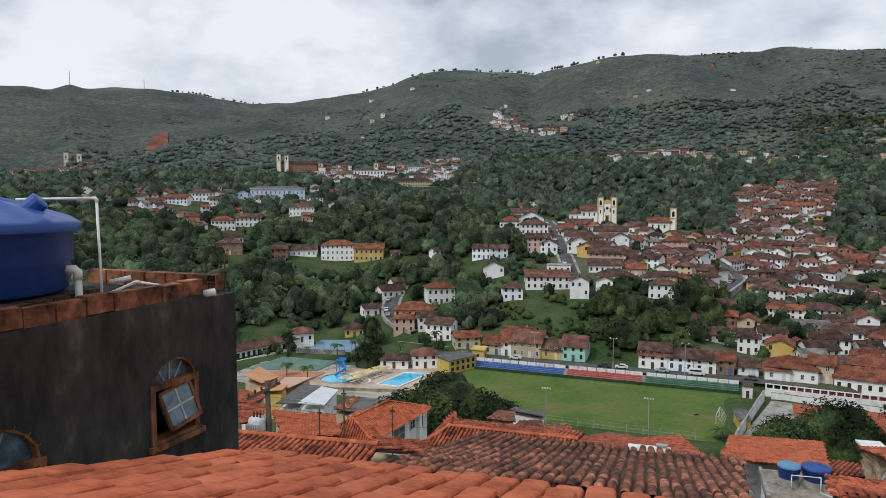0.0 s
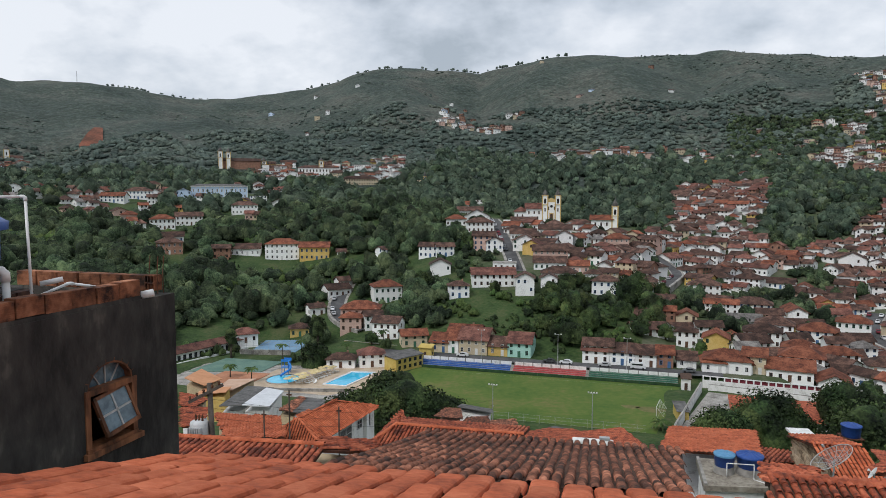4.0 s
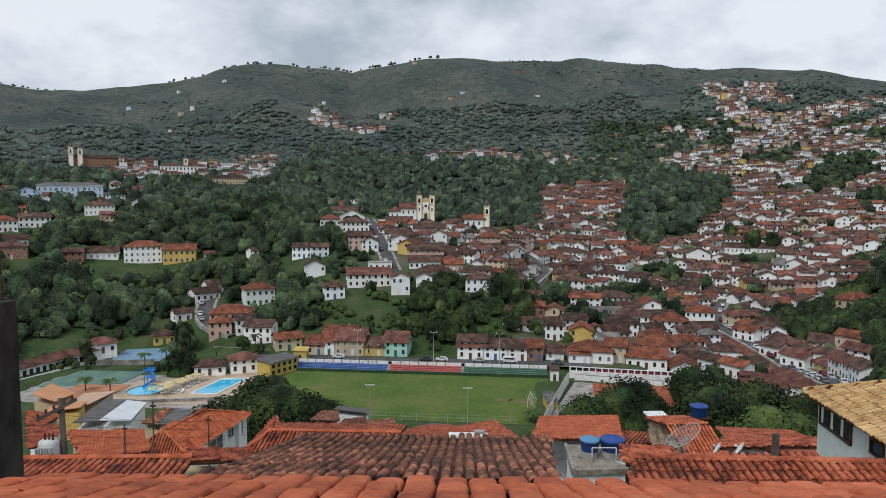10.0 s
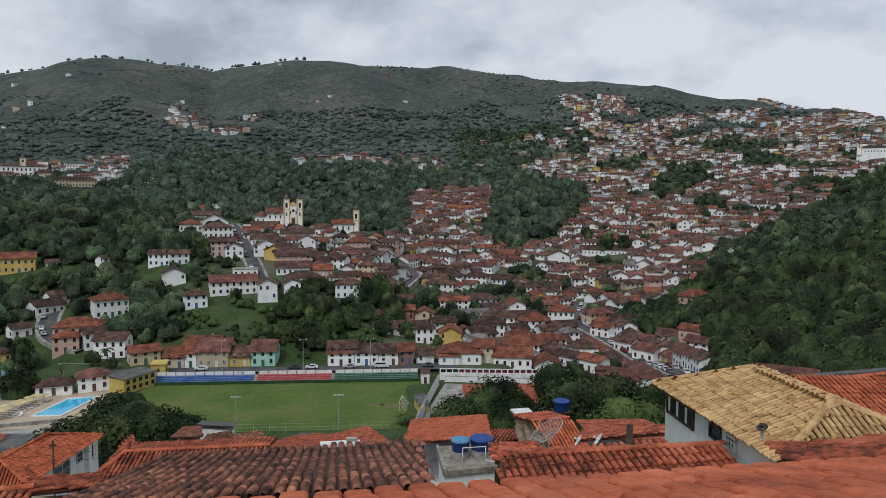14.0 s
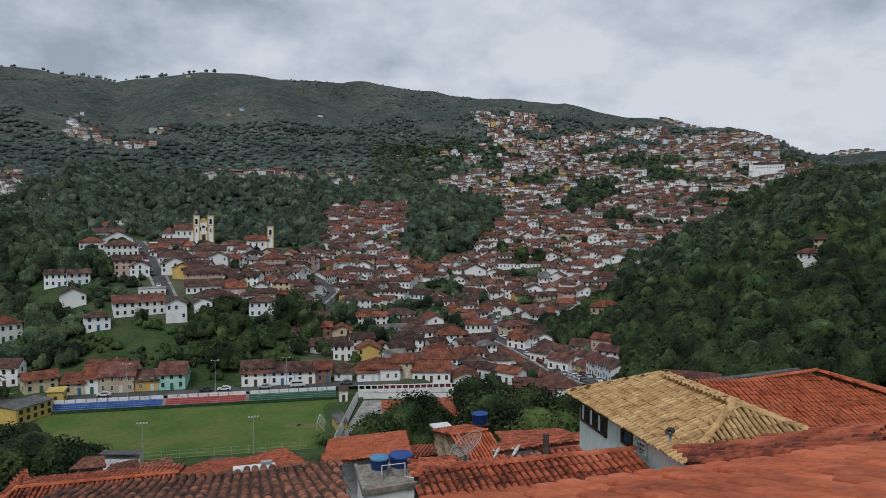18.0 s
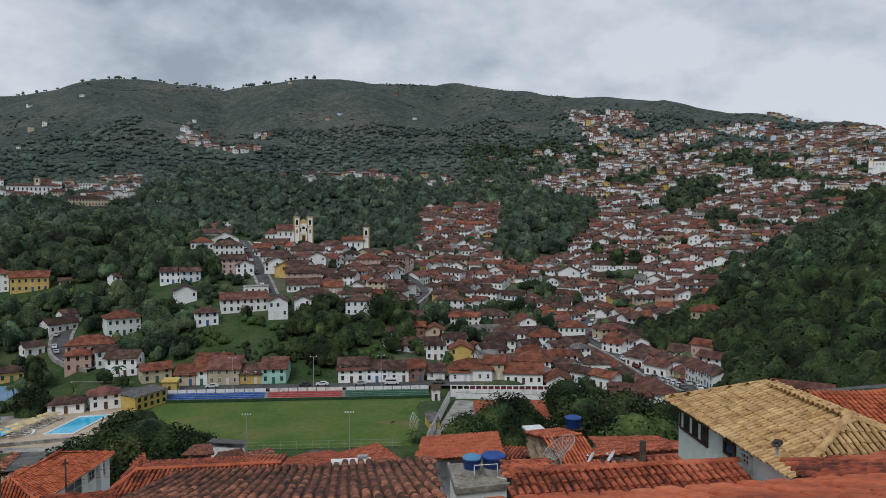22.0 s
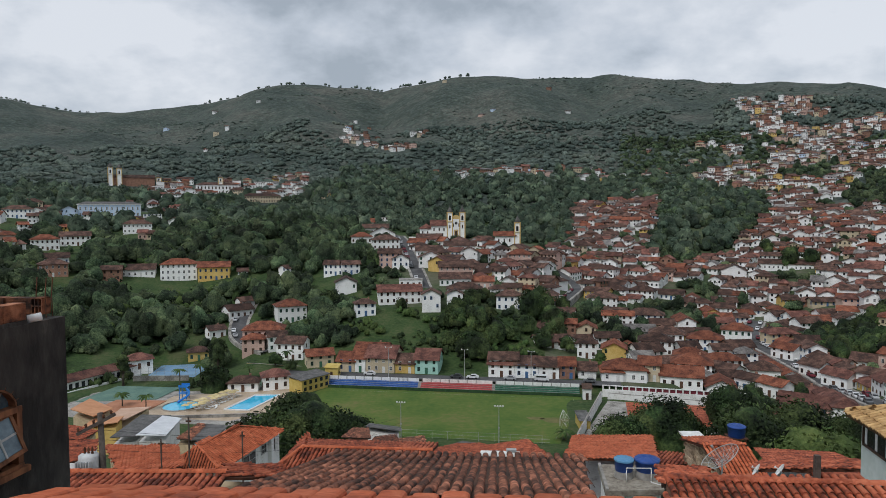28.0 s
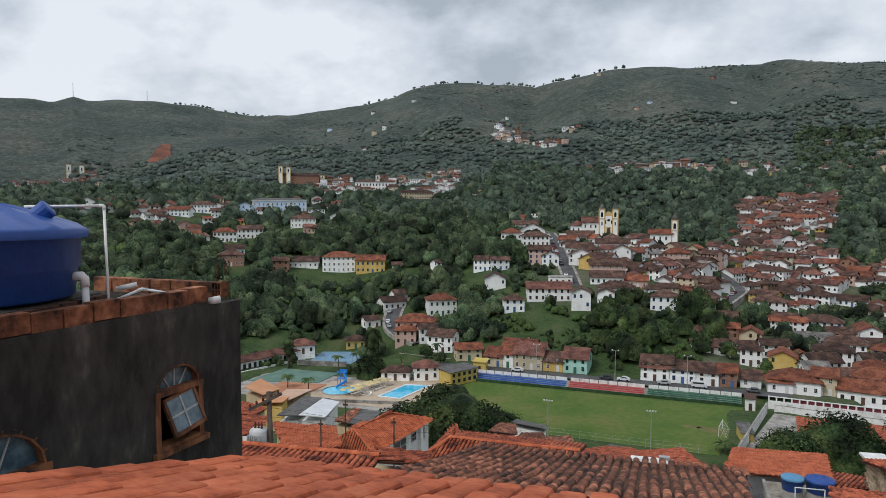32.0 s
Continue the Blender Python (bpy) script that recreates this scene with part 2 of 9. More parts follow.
M_DARKWOOD = mat("dark_wood", [(0.045, 0.026, 0.018), (0.11, 0.062, 0.04)], 2.0, 14.0, 0.7, 0.003, 30.0)
M_TOWN = mat("town_soil", [(0.035, 0.06, 0.024), (0.065, 0.088, 0.040), (0.12, 0.118, 0.080)], 0.06, 0.5, 0.95, 0.2, 0.8, lo=0.3, hi=0.7)
M_PLASTER_W = mat("white_plaster", [(0.42, 0.40, 0.37), (0.70, 0.69, 0.66), (0.80, 0.79, 0.77)], 0.6, 5.0, 0.85, 0.006, 12.0, lo=0.25, hi=0.55)
M_BEIGE = mat("beige_plaster", [(0.42, 0.32, 0.20), (0.56, 0.44, 0.28)], 0.6, 5.0, 0.85, 0.006, 12.0)
M_MINTWHITE = mat("pale_green_plaster", [(0.60, 0.66, 0.62), (0.74, 0.79, 0.76)], 0.5, 4.0, 0.85, 0.004, 12.0)
M_STONE = mat("rough_stone", [(0.20, 0.14, 0.09), (0.40, 0.30, 0.20), (0.52, 0.42, 0.30)], 1.3, 9.0, 0.9, 0.015, 14.0, rand=0.38)
# Channels showing between the barrel tiles, much darker than the tiles.
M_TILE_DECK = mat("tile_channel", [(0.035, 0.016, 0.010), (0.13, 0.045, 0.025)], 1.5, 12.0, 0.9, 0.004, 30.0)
M_TILE_DECK_DARK = mat("dark_tile_channel", [(0.03, 0.02, 0.016), (0.11, 0.055, 0.035)], 1.5, 12.0, 0.95, 0.004, 30.0)
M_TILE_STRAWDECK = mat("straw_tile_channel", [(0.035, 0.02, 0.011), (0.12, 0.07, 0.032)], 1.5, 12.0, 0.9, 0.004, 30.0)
M_SOOT = mat("blackened_render", [(0.022, 0.020, 0.018), (0.056, 0.051, 0.045), (0.18, 0.165, 0.135)], 1.5, 9.0, 0.92, 0.014, 22.0, lo=0.36, hi=0.78, stretch=(1, 1, 0.45))
M_BRICK = mat("hollow_brick", [(0.03, 0.016, 0.012), (0.22, 0.085, 0.042), (0.40, 0.175, 0.095)], 3.0, 14.0, 0.88, 0.005, 40.0, rand=0.3, lo=0.34, hi=0.68)
M_FRAMEWOOD = mat("worn_varnished_wood", [(0.045, 0.021, 0.012), (0.14, 0.056, 0.026), (0.27, 0.110, 0.050)], 3.0, 18.0, 0.7, 0.003, 40.0, stretch=(1, 1, 0.3))
M_TANK = mat("blue_plastic", [(0.012, 0.05, 0.22), (0.020, 0.075, 0.30)], 1.2, 9.0, 0.42, 0.002, 30.0, spec=0.45)
M_TANKLID = mat("faded_blue_plastic", [(0.07, 0.20, 0.36), (0.12, 0.29, 0.46)], 1.2, 9.0, 0.5, 0.002, 30.0, rand=0.1)
M_PVC = mat("white_pvc", [(0.62, 0.62, 0.60), (0.80, 0.80, 0.78)], 3.0, 20.0, 0.45)
M_RUST = mat("rusty_steel", [(0.05, 0.022, 0.014), (0.14, 0.06, 0.03)], 4.0, 20.0, 0.85)
M_POLE = mat("weathered_timber", [(0.05, 0.04, 0.034), (0.12, 0.10, 0.085)], 1.5, 16.0, 0.9, 0.004, 30.0)
# Blue-grey base colour stands in for sky reflected in the panes.
M_PANE = mat("sky_tinted_glass", [(0.05, 0.085, 0.11), (0.14, 0.21, 0.25)], 3.0, 12.0, 0.18, spec=0.5)
M_BLUEPAINT = mat("blue_seat_paint", [(0.03, 0.09, 0.28), (0.06, 0.15, 0.40)], 0.6, 4.0, 0.8)
M_REDPAINT = mat("red_seat_paint", [(0.33, 0.06, 0.06), (0.46, 0.10, 0.10)], 0.6, 4.0, 0.8)
M_GREENPAINT = mat("green_seat_paint", [(0.03, 0.10, 0.07), (0.06, 0.17, 0.11)], 0.6, 4.0, 0.8)
M_WATER = mat("pool_water", [(0.03, 0.42, 0.66), (0.06, 0.52, 0.76)], 0.5, 2.0, 0.08, 0.01, 2.0, spec=0.5)
M_DECKTILE = mat("pool_deck", [(0.40, 0.31, 0.22), (0.54, 0.44, 0.33)], 0.3, 3.0, 0.85)
M_COURT = mat("court_blue", [(0.13, 0.25, 0.38), (0.20, 0.33, 0.46)], 0.2, 2.0, 0.8)
M_COURTG = mat("court_green", [(0.09, 0.17, 0.14), (0.14, 0.23, 0.18)], 0.2, 2.0, 0.8)
M_TURF = mat("dark_turf", [(0.03, 0.075, 0.03), (0.05, 0.11, 0.045)], 0.3, 3.0, 0.9)
M_SAND = mat("red_playground_soil", [(0.36, 0.16, 0.09), (0.46, 0.22, 0.13)], 0.3, 3.0, 0.9)
M_WHITELINE = mat("worn_line_paint", [(0.14, 0.18, 0.08), (0.30, 0.33, 0.22)], 0.6, 4.0, 0.8)
M_FIBRE = mat("fibre_cement_sheet", [(0.07, 0.07, 0.068), (0.16, 0.155, 0.15)], 0.6, 4.0, 0.9, 0.01, 5.0)
M_METALROOF = mat("white_sheet_metal", [(0.58, 0.60, 0.62), (0.74, 0.76, 0.78)], 0.4, 4.0, 0.5, rand=0.05)
M_CARWHITE = mat("white_car_paint", [(0.62, 0.63, 0.64), (0.72, 0.73, 0.74)], 1.0, 0, 0.3, spec=0.5, rand=0.1)
M_CARDARK = mat("dark_car_paint", [(0.05, 0.055, 0.06), (0.10, 0.105, 0.11)], 1.0, 0, 0.3, spec=0.5, rand=0.4)
M_RUBBER = mat("rubber", [(0.012, 0.012, 0.012), (0.025, 0.025, 0.025)], 4.0, 0, 0.9)
M_YELLOWP = mat("bright_yellow_paint", [(0.46, 0.33, 0.08), (0.56, 0.43, 0.14)], 0.6, 4.0, 0.8)
M_PARASOL = mat("straw_parasol", [(0.46, 0.36, 0.16), (0.62, 0.52, 0.30)], 1.0, 6.0, 0.9, rand=0.2)
M_TERRACOTTA = mat("smooth_orange_cover", [(0.50, 0.23, 0.11), (0.60, 0.30, 0.16)], 0.3, 2.0, 0.8)
M_BRICKDARK = mat("sooty_brick", [(0.03, 0.018, 0.014), (0.13, 0.055, 0.032)], 2.2, 11.0, 0.9, 0.004, 40.0, rand=0.3)
M_PVCGREY = mat("grey_painted_sash", [(0.30, 0.30, 0.29), (0.46, 0.46, 0.44)], 3.0, 20.0, 0.6)
M_GREYMETAL = mat("grey_painted_metal", [(0.28, 0.29, 0.29), (0.42, 0.43, 0.43)], 2.0, 12.0, 0.55, rand=0.1)
M_DISHMESH = bpy.data.materials.new("wire_mesh")
M_DISHMESH.use_nodes = True
dn, dl = M_DISHMESH.node_tree.nodes, M_DISHMESH.node_tree.links
dt, dm = dn.new("ShaderNodeBsdfTransparent"), dn.new("ShaderNodeMixShader")
dn["Principled BSDF"].inputs["Base Color"].default_value = (0.35, 0.34, 0.32, 1)
dm.inputs["Fac"].default_value = 0.14
dl.new(dt.outputs[0], dm.inputs[1])
dl.new(dn["Principled BSDF"].outputs[0], dm.inputs[2])
dl.new(dm.outputs[0], dn["Material Output"].inputs["Surface"])
M_DRYGRASS = mat("dry_worn_grass", [(0.10, 0.11, 0.036), (0.17, 0.15, 0.06)], 0.4, 3.0, 0.95)
M_HEDGE = mat("dark_green_mesh", [(0.02, 0.05, 0.022), (0.04, 0.085, 0.035)], 0.6, 4.0, 0.95)
M_MAROON = mat("maroon_paint", [(0.14, 0.02, 0.03), (0.20, 0.035, 0.05)], 0.6, 4.0, 0.85)
M_SLIDEBLUE = mat("blue_slide_plastic", [(0.02, 0.16, 0.50), (0.04, 0.24, 0.62)], 0.8, 4.0, 0.4)
M_YELLOWFADE = mat("faded_ochre_paint", [(0.40, 0.27, 0.08), (0.52, 0.37, 0.14)], 0.4, 3.0, 0.9)
M_ROOF_RED = island(mat("red_roof", [(0.066, 0.030, 0.024), (0.140, 0.058, 0.044), (0.23, 0.105, 0.078)], 0.35, 2.2, 0.88, 0.03, 3.0, rand=0.25), 0.38)
M_ROOF_GREY = island(mat("grey_sheet_roof", [(0.10, 0.092, 0.086), (0.19, 0.175, 0.165), (0.30, 0.28, 0.26)], 0.35, 2.2, 0.9, 0.02, 3.0, rand=0.2), 0.35)
M_STRIPE = mat("church_yellow", [(0.52, 0.36, 0.14), (0.62, 0.46, 0.20)], 0.4, 2.0, 0.85)
M_DARKSTONE = mat("dark_grey_stone", [(0.06, 0.058, 0.055), (0.15, 0.145, 0.135)], 0.6, 4.0, 0.9, 0.02, 3.0)
M_PEACH = mat("faded_peach_cover", [(0.52, 0.34, 0.24), (0.64, 0.44, 0.33)], 0.3, 2.0, 0.85)
def leafy(m, share=0.4):
    """Lets part of the light through the leaves."""
    N, L = m.node_tree.nodes, m.node_tree.links
    b, out = N["Principled BSDF"], N["Material Output"]
    tr, mx = N.new("ShaderNodeBsdfTranslucent"), N.new("ShaderNodeMixShader")
    L.new(b.inputs["Base Color"].links[0].from_socket, tr.inputs["Color"])
    mx.inputs["Fac"].default_value = share
    L.new(b.outputs[0], mx.inputs[1])
    L.new(tr.outputs[0], mx.inputs[2])
    L.new(mx.outputs[0], out.inputs["Surface"])
    return m


# Near-black noise patches stand in for shade between leaf clusters, here and in M_LEAF_HILL.
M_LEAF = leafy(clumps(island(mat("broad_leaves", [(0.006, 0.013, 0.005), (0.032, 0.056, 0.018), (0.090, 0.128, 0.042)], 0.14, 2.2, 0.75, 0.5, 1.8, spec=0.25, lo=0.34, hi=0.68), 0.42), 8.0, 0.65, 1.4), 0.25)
M_LEAF_LIGHT = leafy(clumps(island(mat("light_leaves", [(0.028, 0.056, 0.015), (0.076, 0.130, 0.036), (0.140, 0.200, 0.062)], 0.12, 1.6, 0.75, 0.3, 1.5, spec=0.25, lo=0.3, hi=0.7), 0.22), 6.0, 0.7, 1.25), 0.3)
# Lightened and blued: mountain haze is put into the leaf colour.
M_LEAF_FAR = leafy(clumps(island(mat("hazed_far_leaves", [(0.060, 0.086, 0.076), (0.106, 0.138, 0.118), (0.156, 0.186, 0.148)], 0.014, 0.5, 0.85, 0.8, 0.6, spec=0.15, lo=0.32, hi=0.70), 0.2), 14.0, 0.75, 1.3), 0.2)
# Lighter, bluer green than M_LEAF: some distance haze is in the colour.
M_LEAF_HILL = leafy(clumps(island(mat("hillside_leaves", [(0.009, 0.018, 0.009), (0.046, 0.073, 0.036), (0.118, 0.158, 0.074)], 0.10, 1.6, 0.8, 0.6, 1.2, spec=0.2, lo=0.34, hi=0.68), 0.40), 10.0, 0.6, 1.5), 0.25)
# Paler, bluer green: haze over the farther woods is mixed into the colour.
M_LEAF_BACK = leafy(clumps(island(mat("hazed_back_leaves", [(0.022, 0.040, 0.027), (0.068, 0.100, 0.066), (0.132, 0.172, 0.106)], 0.10, 1.4, 0.8, 0.6, 1.0, spec=0.2, lo=0.34, hi=0.68), 0.36), 10.0, 0.65, 1.4), 0.25)
M_BARK = mat("bark", [(0.045, 0.035, 0.027), (0.11, 0.088, 0.068)], 1.2, 9.0, 0.9, 0.02, 10.0)
M_CARSILVER = mat("silver_car_paint", [(0.36, 0.37, 0.38), (0.44, 0.45, 0.46)], 1.0, 0, 0.3, spec=0.5, rand=0.1)
M_REDEARTH = mat("red_earth", [(0.10, 0.045, 0.03), (0.24, 0.09, 0.055)], 0.05, 0.4, 0.95, 0.5, 0.3)

# ---------------------------------------------------------------- mesh helpers


class Geo:
    """Collects faces with a material slot each."""

    def __init__(self):
        self.v, self.f, self.m = [], [], []

    def add(self, verts, faces, slot=0):
        n = len(self.v)
        self.v += [tuple(p) for p in verts]
        self.f += [tuple(i + n for i in face) for face in faces]
        self.m += [slot] * len(faces)
        return self

    def box(self, x0, x1, y0, y1, z0, z1, slot=0, mtx=None):
        vs = [Vector((x, y, z)) for z in (z0, z1) for y in (y0, y1) for x in (x0, x1)]
        if mtx:
            vs = [mtx @ p for p in vs]
        return self.add(vs, [(0, 2, 3, 1), (4, 5, 7, 6), (0, 1, 5, 4), (2, 6, 7, 3), (0, 4, 6, 2), (1, 3, 7, 5)], slot)

    def tube(self, pts, r, n=8, slot=0, caps=True):
        """A round bar through the points; r: one radius or one for each point."""
        rs = [r] * len(pts) if isinstance(r, (int, float)) else r
        vs, k = [], len(pts)
        pts = [Vector(p) for p in pts]
        for i, p in enumerate(pts):
            ax = (pts[min(i + 1, k - 1)] - pts[max(i - 1, 0)]).normalized()
            u = ax.orthogonal().normalized() if i == 0 else (u - ax * u.dot(ax)).normalized()
            w = ax.cross(u)
            vs += [p + (u * math.cos(a) + w * math.sin(a)) * rs[i] for a in (2 * math.pi * j / n for j in range(n))]
        fs = [(i * n + j, i * n + (j + 1) % n, (i + 1) * n + (j + 1) % n, (i + 1) * n + j) for i in range(k - 1) for j in range(n)]
        if caps:
            fs += [tuple(range(n - 1, -1, -1)), tuple((k - 1) * n + j for j in range(n))]
        return self.add(vs, fs, slot)

    def lathe(self, prof, n=24, slot=0, at=(0, 0, 0)):
        """Turns (radius, height) pairs round the upright axis."""
        vs = [(at[0] + r * math.cos(2 * math.pi * j / n), at[1] + r * math.sin(2 * math.pi * j / n), at[2] + z) for r, z in prof for j in range(n)]
        fs = [(i * n + j, i * n + (j + 1) % n, (i + 1) * n + (j + 1) % n, (i + 1) * n + j) for i in range(len(prof) - 1) for j in range(n)]
        return self.add(vs, fs, slot)

    def mesh(self, name, mats, smooth=False):
        me = bpy.data.meshes.new(name)
        me.from_pydata(self.v, [], self.f)
        for m in mats:
            me.materials.append(m)
        if len(mats) > 1:
            me.polygons.foreach_set("material_index", self.m)
        if smooth:
            me.polygons.foreach_set("use_smooth", [True] * len(self.f))
        me.update()
        return me


def obj(name, geo, mats, parent=None, label="", category="", group="", kind="", m=None, smooth=False):
    """One mesh object; geo: a Geo, or a mesh that is shared."""
    mats = mats if isinstance(mats, (list, tuple)) else [mats]
    ob = new(name, geo.mesh(name, mats, smooth) if isinstance(geo, Geo) else geo)
    if parent:
        ob.parent = parent
    if m is not None:
        ob.matrix_basis = m
    return tagged(ob, label, category, group, kind)


def thing(name, m, label, category, group=""):
    ob = new(name)
    ob.empty_display_size = 0.3
    ob.matrix_basis = m
    return tagged(ob, label, category, group)


# ---------------------------------------------------------------- the land
# Slopes by compass bearing from the viewpoint: (distance, height) along each.
SLOPES = {}


def slope(bearing, *rz):
    SLOPES[bearing] = rz


NEAR = ((0, 50), (14, 47), (30, 40.5), (50, 30), (75, 17))
slope(-180, (0, 50), (30, 54), (100, 70), (400, 110), (1500, 200), (3800, 260))
slope(-75, *NEAR[:3], (60, 30), (120, 20), (220, 25), (450, 70), (1000, 110), (1600, 290), (3800, 200))
slope(-48, *NEAR[:4], (80, 16), (130, 5), (190, 2), (300, 18), (480, 55), (700, 62), (1050, 92), (1300, 150), (1750, 296), (3800, 150))
slope(-40, *NEAR, (120, 4), (180, 1), (250, 3), (420, 34), (520, 54), (700, 70), (1050, 94), (1300, 160), (1750, 308), (3800, 150))
slope(-30, *NEAR, (120, 3), (180, 0.5), (255, 1), (310, 10), (420, 32), (560, 55), (640, 60), (800, 88), (1200, 150), (1750, 300), (3800, 150))
slope(-22, *NEAR, (120, 3), (180, 0), (265, 1), (300, 5), (380, 22), (450, 40), (560, 55), (800, 88), (1200, 165), (1700, 296), (3800, 150))
slope(-14, *NEAR, (120, 2), (160, 0), (255, 2), (300, 9), (380, 30), (450, 46), (600, 58), (850, 100), (1200, 200), (1600, 345), (3800, 150))
slope(-7, *NEAR, (120, 1.5), (150, 0), (226, 1), (262, 9), (290, 17), (340, 28), (410, 43), (520, 50), (850, 110), (1200, 210), (1550, 345), (3800, 150))
slope(0, *NEAR, (120, 1.5), (150, 0), (226, 1), (258, 8), (290, 17), (340, 28), (415, 42), (470, 42), (600, 50), (850, 110), (1150, 195), (1500, 350), (3800, 150))
slope(6, *NEAR, (120, 1.5), (150, 0), (222, 1), (256, 7), (290, 14), (340, 22), (430, 38), (520, 40), (650, 60), (850, 112), (1150, 195), (1500, 348), (3800, 150))
slope(12, *NEAR, (120, 1.5), (150, 0), (225, 1), (260, 3), (320, 8), (400, 17), (480, 30), (600, 58), (750, 84), (950, 130), (1200, 215), (1500, 347), (3800, 150))
slope(18, *NEAR, (120, 2), (160, 0), (250, 0), (320, 3), (400, 12), (500, 30), (620, 60), (760, 92), (950, 135), (1200, 230), (1500, 328), (3800, 150))
slope(24, *NEAR, (120, 2.5), (160, 1), (250, 0), (330, 1), (400, 6), (500, 28), (640, 62), (780, 96), (950, 130), (1170, 232), (1500, 308), (3800, 150))
slope(30, *NEAR, (120, 4), (160, 1), (245, 0), (330, 3), (400, 12), (500, 30), (640, 62), (800, 98), (960, 130), (1170, 216), (1500, 300), (3800, 150))
slope(36, *NEAR[:3], (60, 33), (110, 17), (170, 10), (220, 8), (280, 12), (360, 23), (500, 34), (640, 66), (800, 100), (1000, 140), (1300, 235), (3800, 120))
slope(42, *NEAR[:3], (60, 35), (110, 22), (170, 14), (240, 20), (330, 31), (420, 41), (560, 52), (700, 80), (860, 112), (1100, 180), (1300, 205), (3800, 120))
slope(50, *NEAR[:3], (60, 37), (110, 26), (170, 20), (250, 36), (350, 57), (450, 72), (650, 88), (850, 104), (1100, 128), (1400, 150), (3800, 120))
slope(70, *NEAR[:3], (70, 38), (170, 38), (300, 66), (450, 88), (900, 125), (3800, 140))
slope(180, (0, 50), (30, 54), (100, 70), (400, 110), (1500, 200), (3800, 260))

RINGS = np.unique(np.concatenate([np.arange(0, 60, 2.5), np.arange(60, 300, 4), np.geomspace(300, 3900, 150)]))
B_KEYS = sorted(SLOPES)
B_TABLE = np.array([np.interp(RINGS, *zip(*SLOPES[b])) for b in B_KEYS])
KERNEL = np.array([1, 3, 5, 6, 5, 3, 1]) / 24
B_TABLE = np.array([np.convolve(np.pad(row, 3, mode="edge"), KERNEL, mode="valid") for row in B_TABLE])
CREST = ((-75, 0), (-45, -7), (-43, -5), (-41.6, 16), (-38.5, 12), (-36, 9), (-34, 4), (-30, -3), (-27, 4), (-24, -3), (-20, 2), (-16.3, 8), (-14, 15), (-12, 23), (-10.5, 14), (-9.3, 2), (-7.5, -8), (-5.6, -23), (-4, -10), (-2.5, -2), (-0.3, 7), (2, 13), (5.5, 21), (8, 10),
         (11.5, -5), (13.5, 9), (15.7, 10), (18, -2), (20.5, -5), (22, 4), (24.5, -1), (28, 6), (30, 9), (32.5, -7), (34.8, -11), (38.7, -5), (41, -10), (43.3, -16), (47, -3), (49.5, -5), (75, 0))
FLAT = []          # level pads: (centre x, y, half-length, half-width, turn, height, margin)


def level(x, y, hx, hy, turn, z, margin=12.0):
    FLAT.append((x, y, hx, hy, radians(turn), z, margin))


def lumps(x, y, r):
    """Folds of the hills, growing with distance."""
    amp = np.clip((r - 240) / 900, 0, 1)
    a = 9 * np.sin(x / 71 + 1.3) * np.sin(y / 93 + 0.4) + 6 * np.sin(x / 37 - y / 59) + 4 * np.sin(y / 23 + x / 41 + 2) * np.sin(x / 29)
    ridge = 16 * np.abs(np.sin((x * 0.8 + y * 0.35) / 120 + 0.9 * np.sin(y / 190))) - 8
    gully = 22 * np.abs(np.sin((x - 0.25 * y) / 62 + 1.1 * np.sin(y / 170) + 0.5 * np.sin(x / 47))) * np.clip((r - 850) / 250, 0, 1) * np.clip((1440 - r) / 240, 0, 1)
    return gully - gully * 0.5 + amp * (a * 0.55 + ridge * np.clip((r - 800) / 500, 0, 1))


def land(x, y):
    """Height of the ground, for numbers or arrays."""
    x, y = np.asarray(x, float), np.asarray(y, float)
    r, b = np.hypot(x, y), np.degrees(np.arctan2(x, y))
    k = np.clip(np.searchsorted(B_KEYS, b) - 1, 0, len(B_KEYS) - 2)
    keys = np.array(B_KEYS, float)
    u = (b - keys[k]) / (keys[k + 1] - keys[k])
    u = u * u * (3 - 2 * u)
    i = np.clip(np.searchsorted(RINGS, r) - 1, 0, len(RINGS) - 2)
    w = np.clip((r - RINGS[i]) / (RINGS[i + 1] - RINGS[i]), 0, 1)
    z = (B_TABLE[k, i] * (1 - w) + B_TABLE[k, i + 1] * w) * (1 - u) + (B_TABLE[k + 1, i] * (1 - w) + B_TABLE[k + 1, i + 1] * w) * u
    z = z + lumps(x, y, r) + np.interp(b, *zip(*CREST)) * np.clip((r - 950) / 300, 0, 1)
    for cx, cy, hx, hy, turn, zf, mg in FLAT:
        c, s = math.cos(turn), math.sin(turn)
        px, py = np.abs((x - cx) * c + (y - cy) * s) - hx, np.abs(-(x - cx) * s + (y - cy) * c) - hy
        d = np.hypot(np.maximum(px, 0), np.maximum(py, 0))
        q = np.clip(1 - d / mg, 0, 1)
        q = q * q * (3 - 2 * q)
        z = z * (1 - q) + zf * q
    return z


def ground_z(x, y):
    return float(land(x, y))

# ---------------------------------------------------------------- windows
FRAMES = [mat("brown_frame", [(0.10, 0.055, 0.035), (0.15, 0.08, 0.05)], 2.0), mat("blue_frame", [(0.05, 0.12, 0.26), (0.08, 0.17, 0.32)], 2.0), mat("green_frame", [(0.04, 0.13, 0.08), (0.06, 0.17, 0.11)], 2.0), mat("white_frame", [(0.6, 0.6, 0.58), (0.72, 0.72, 0.7)], 2.0)]


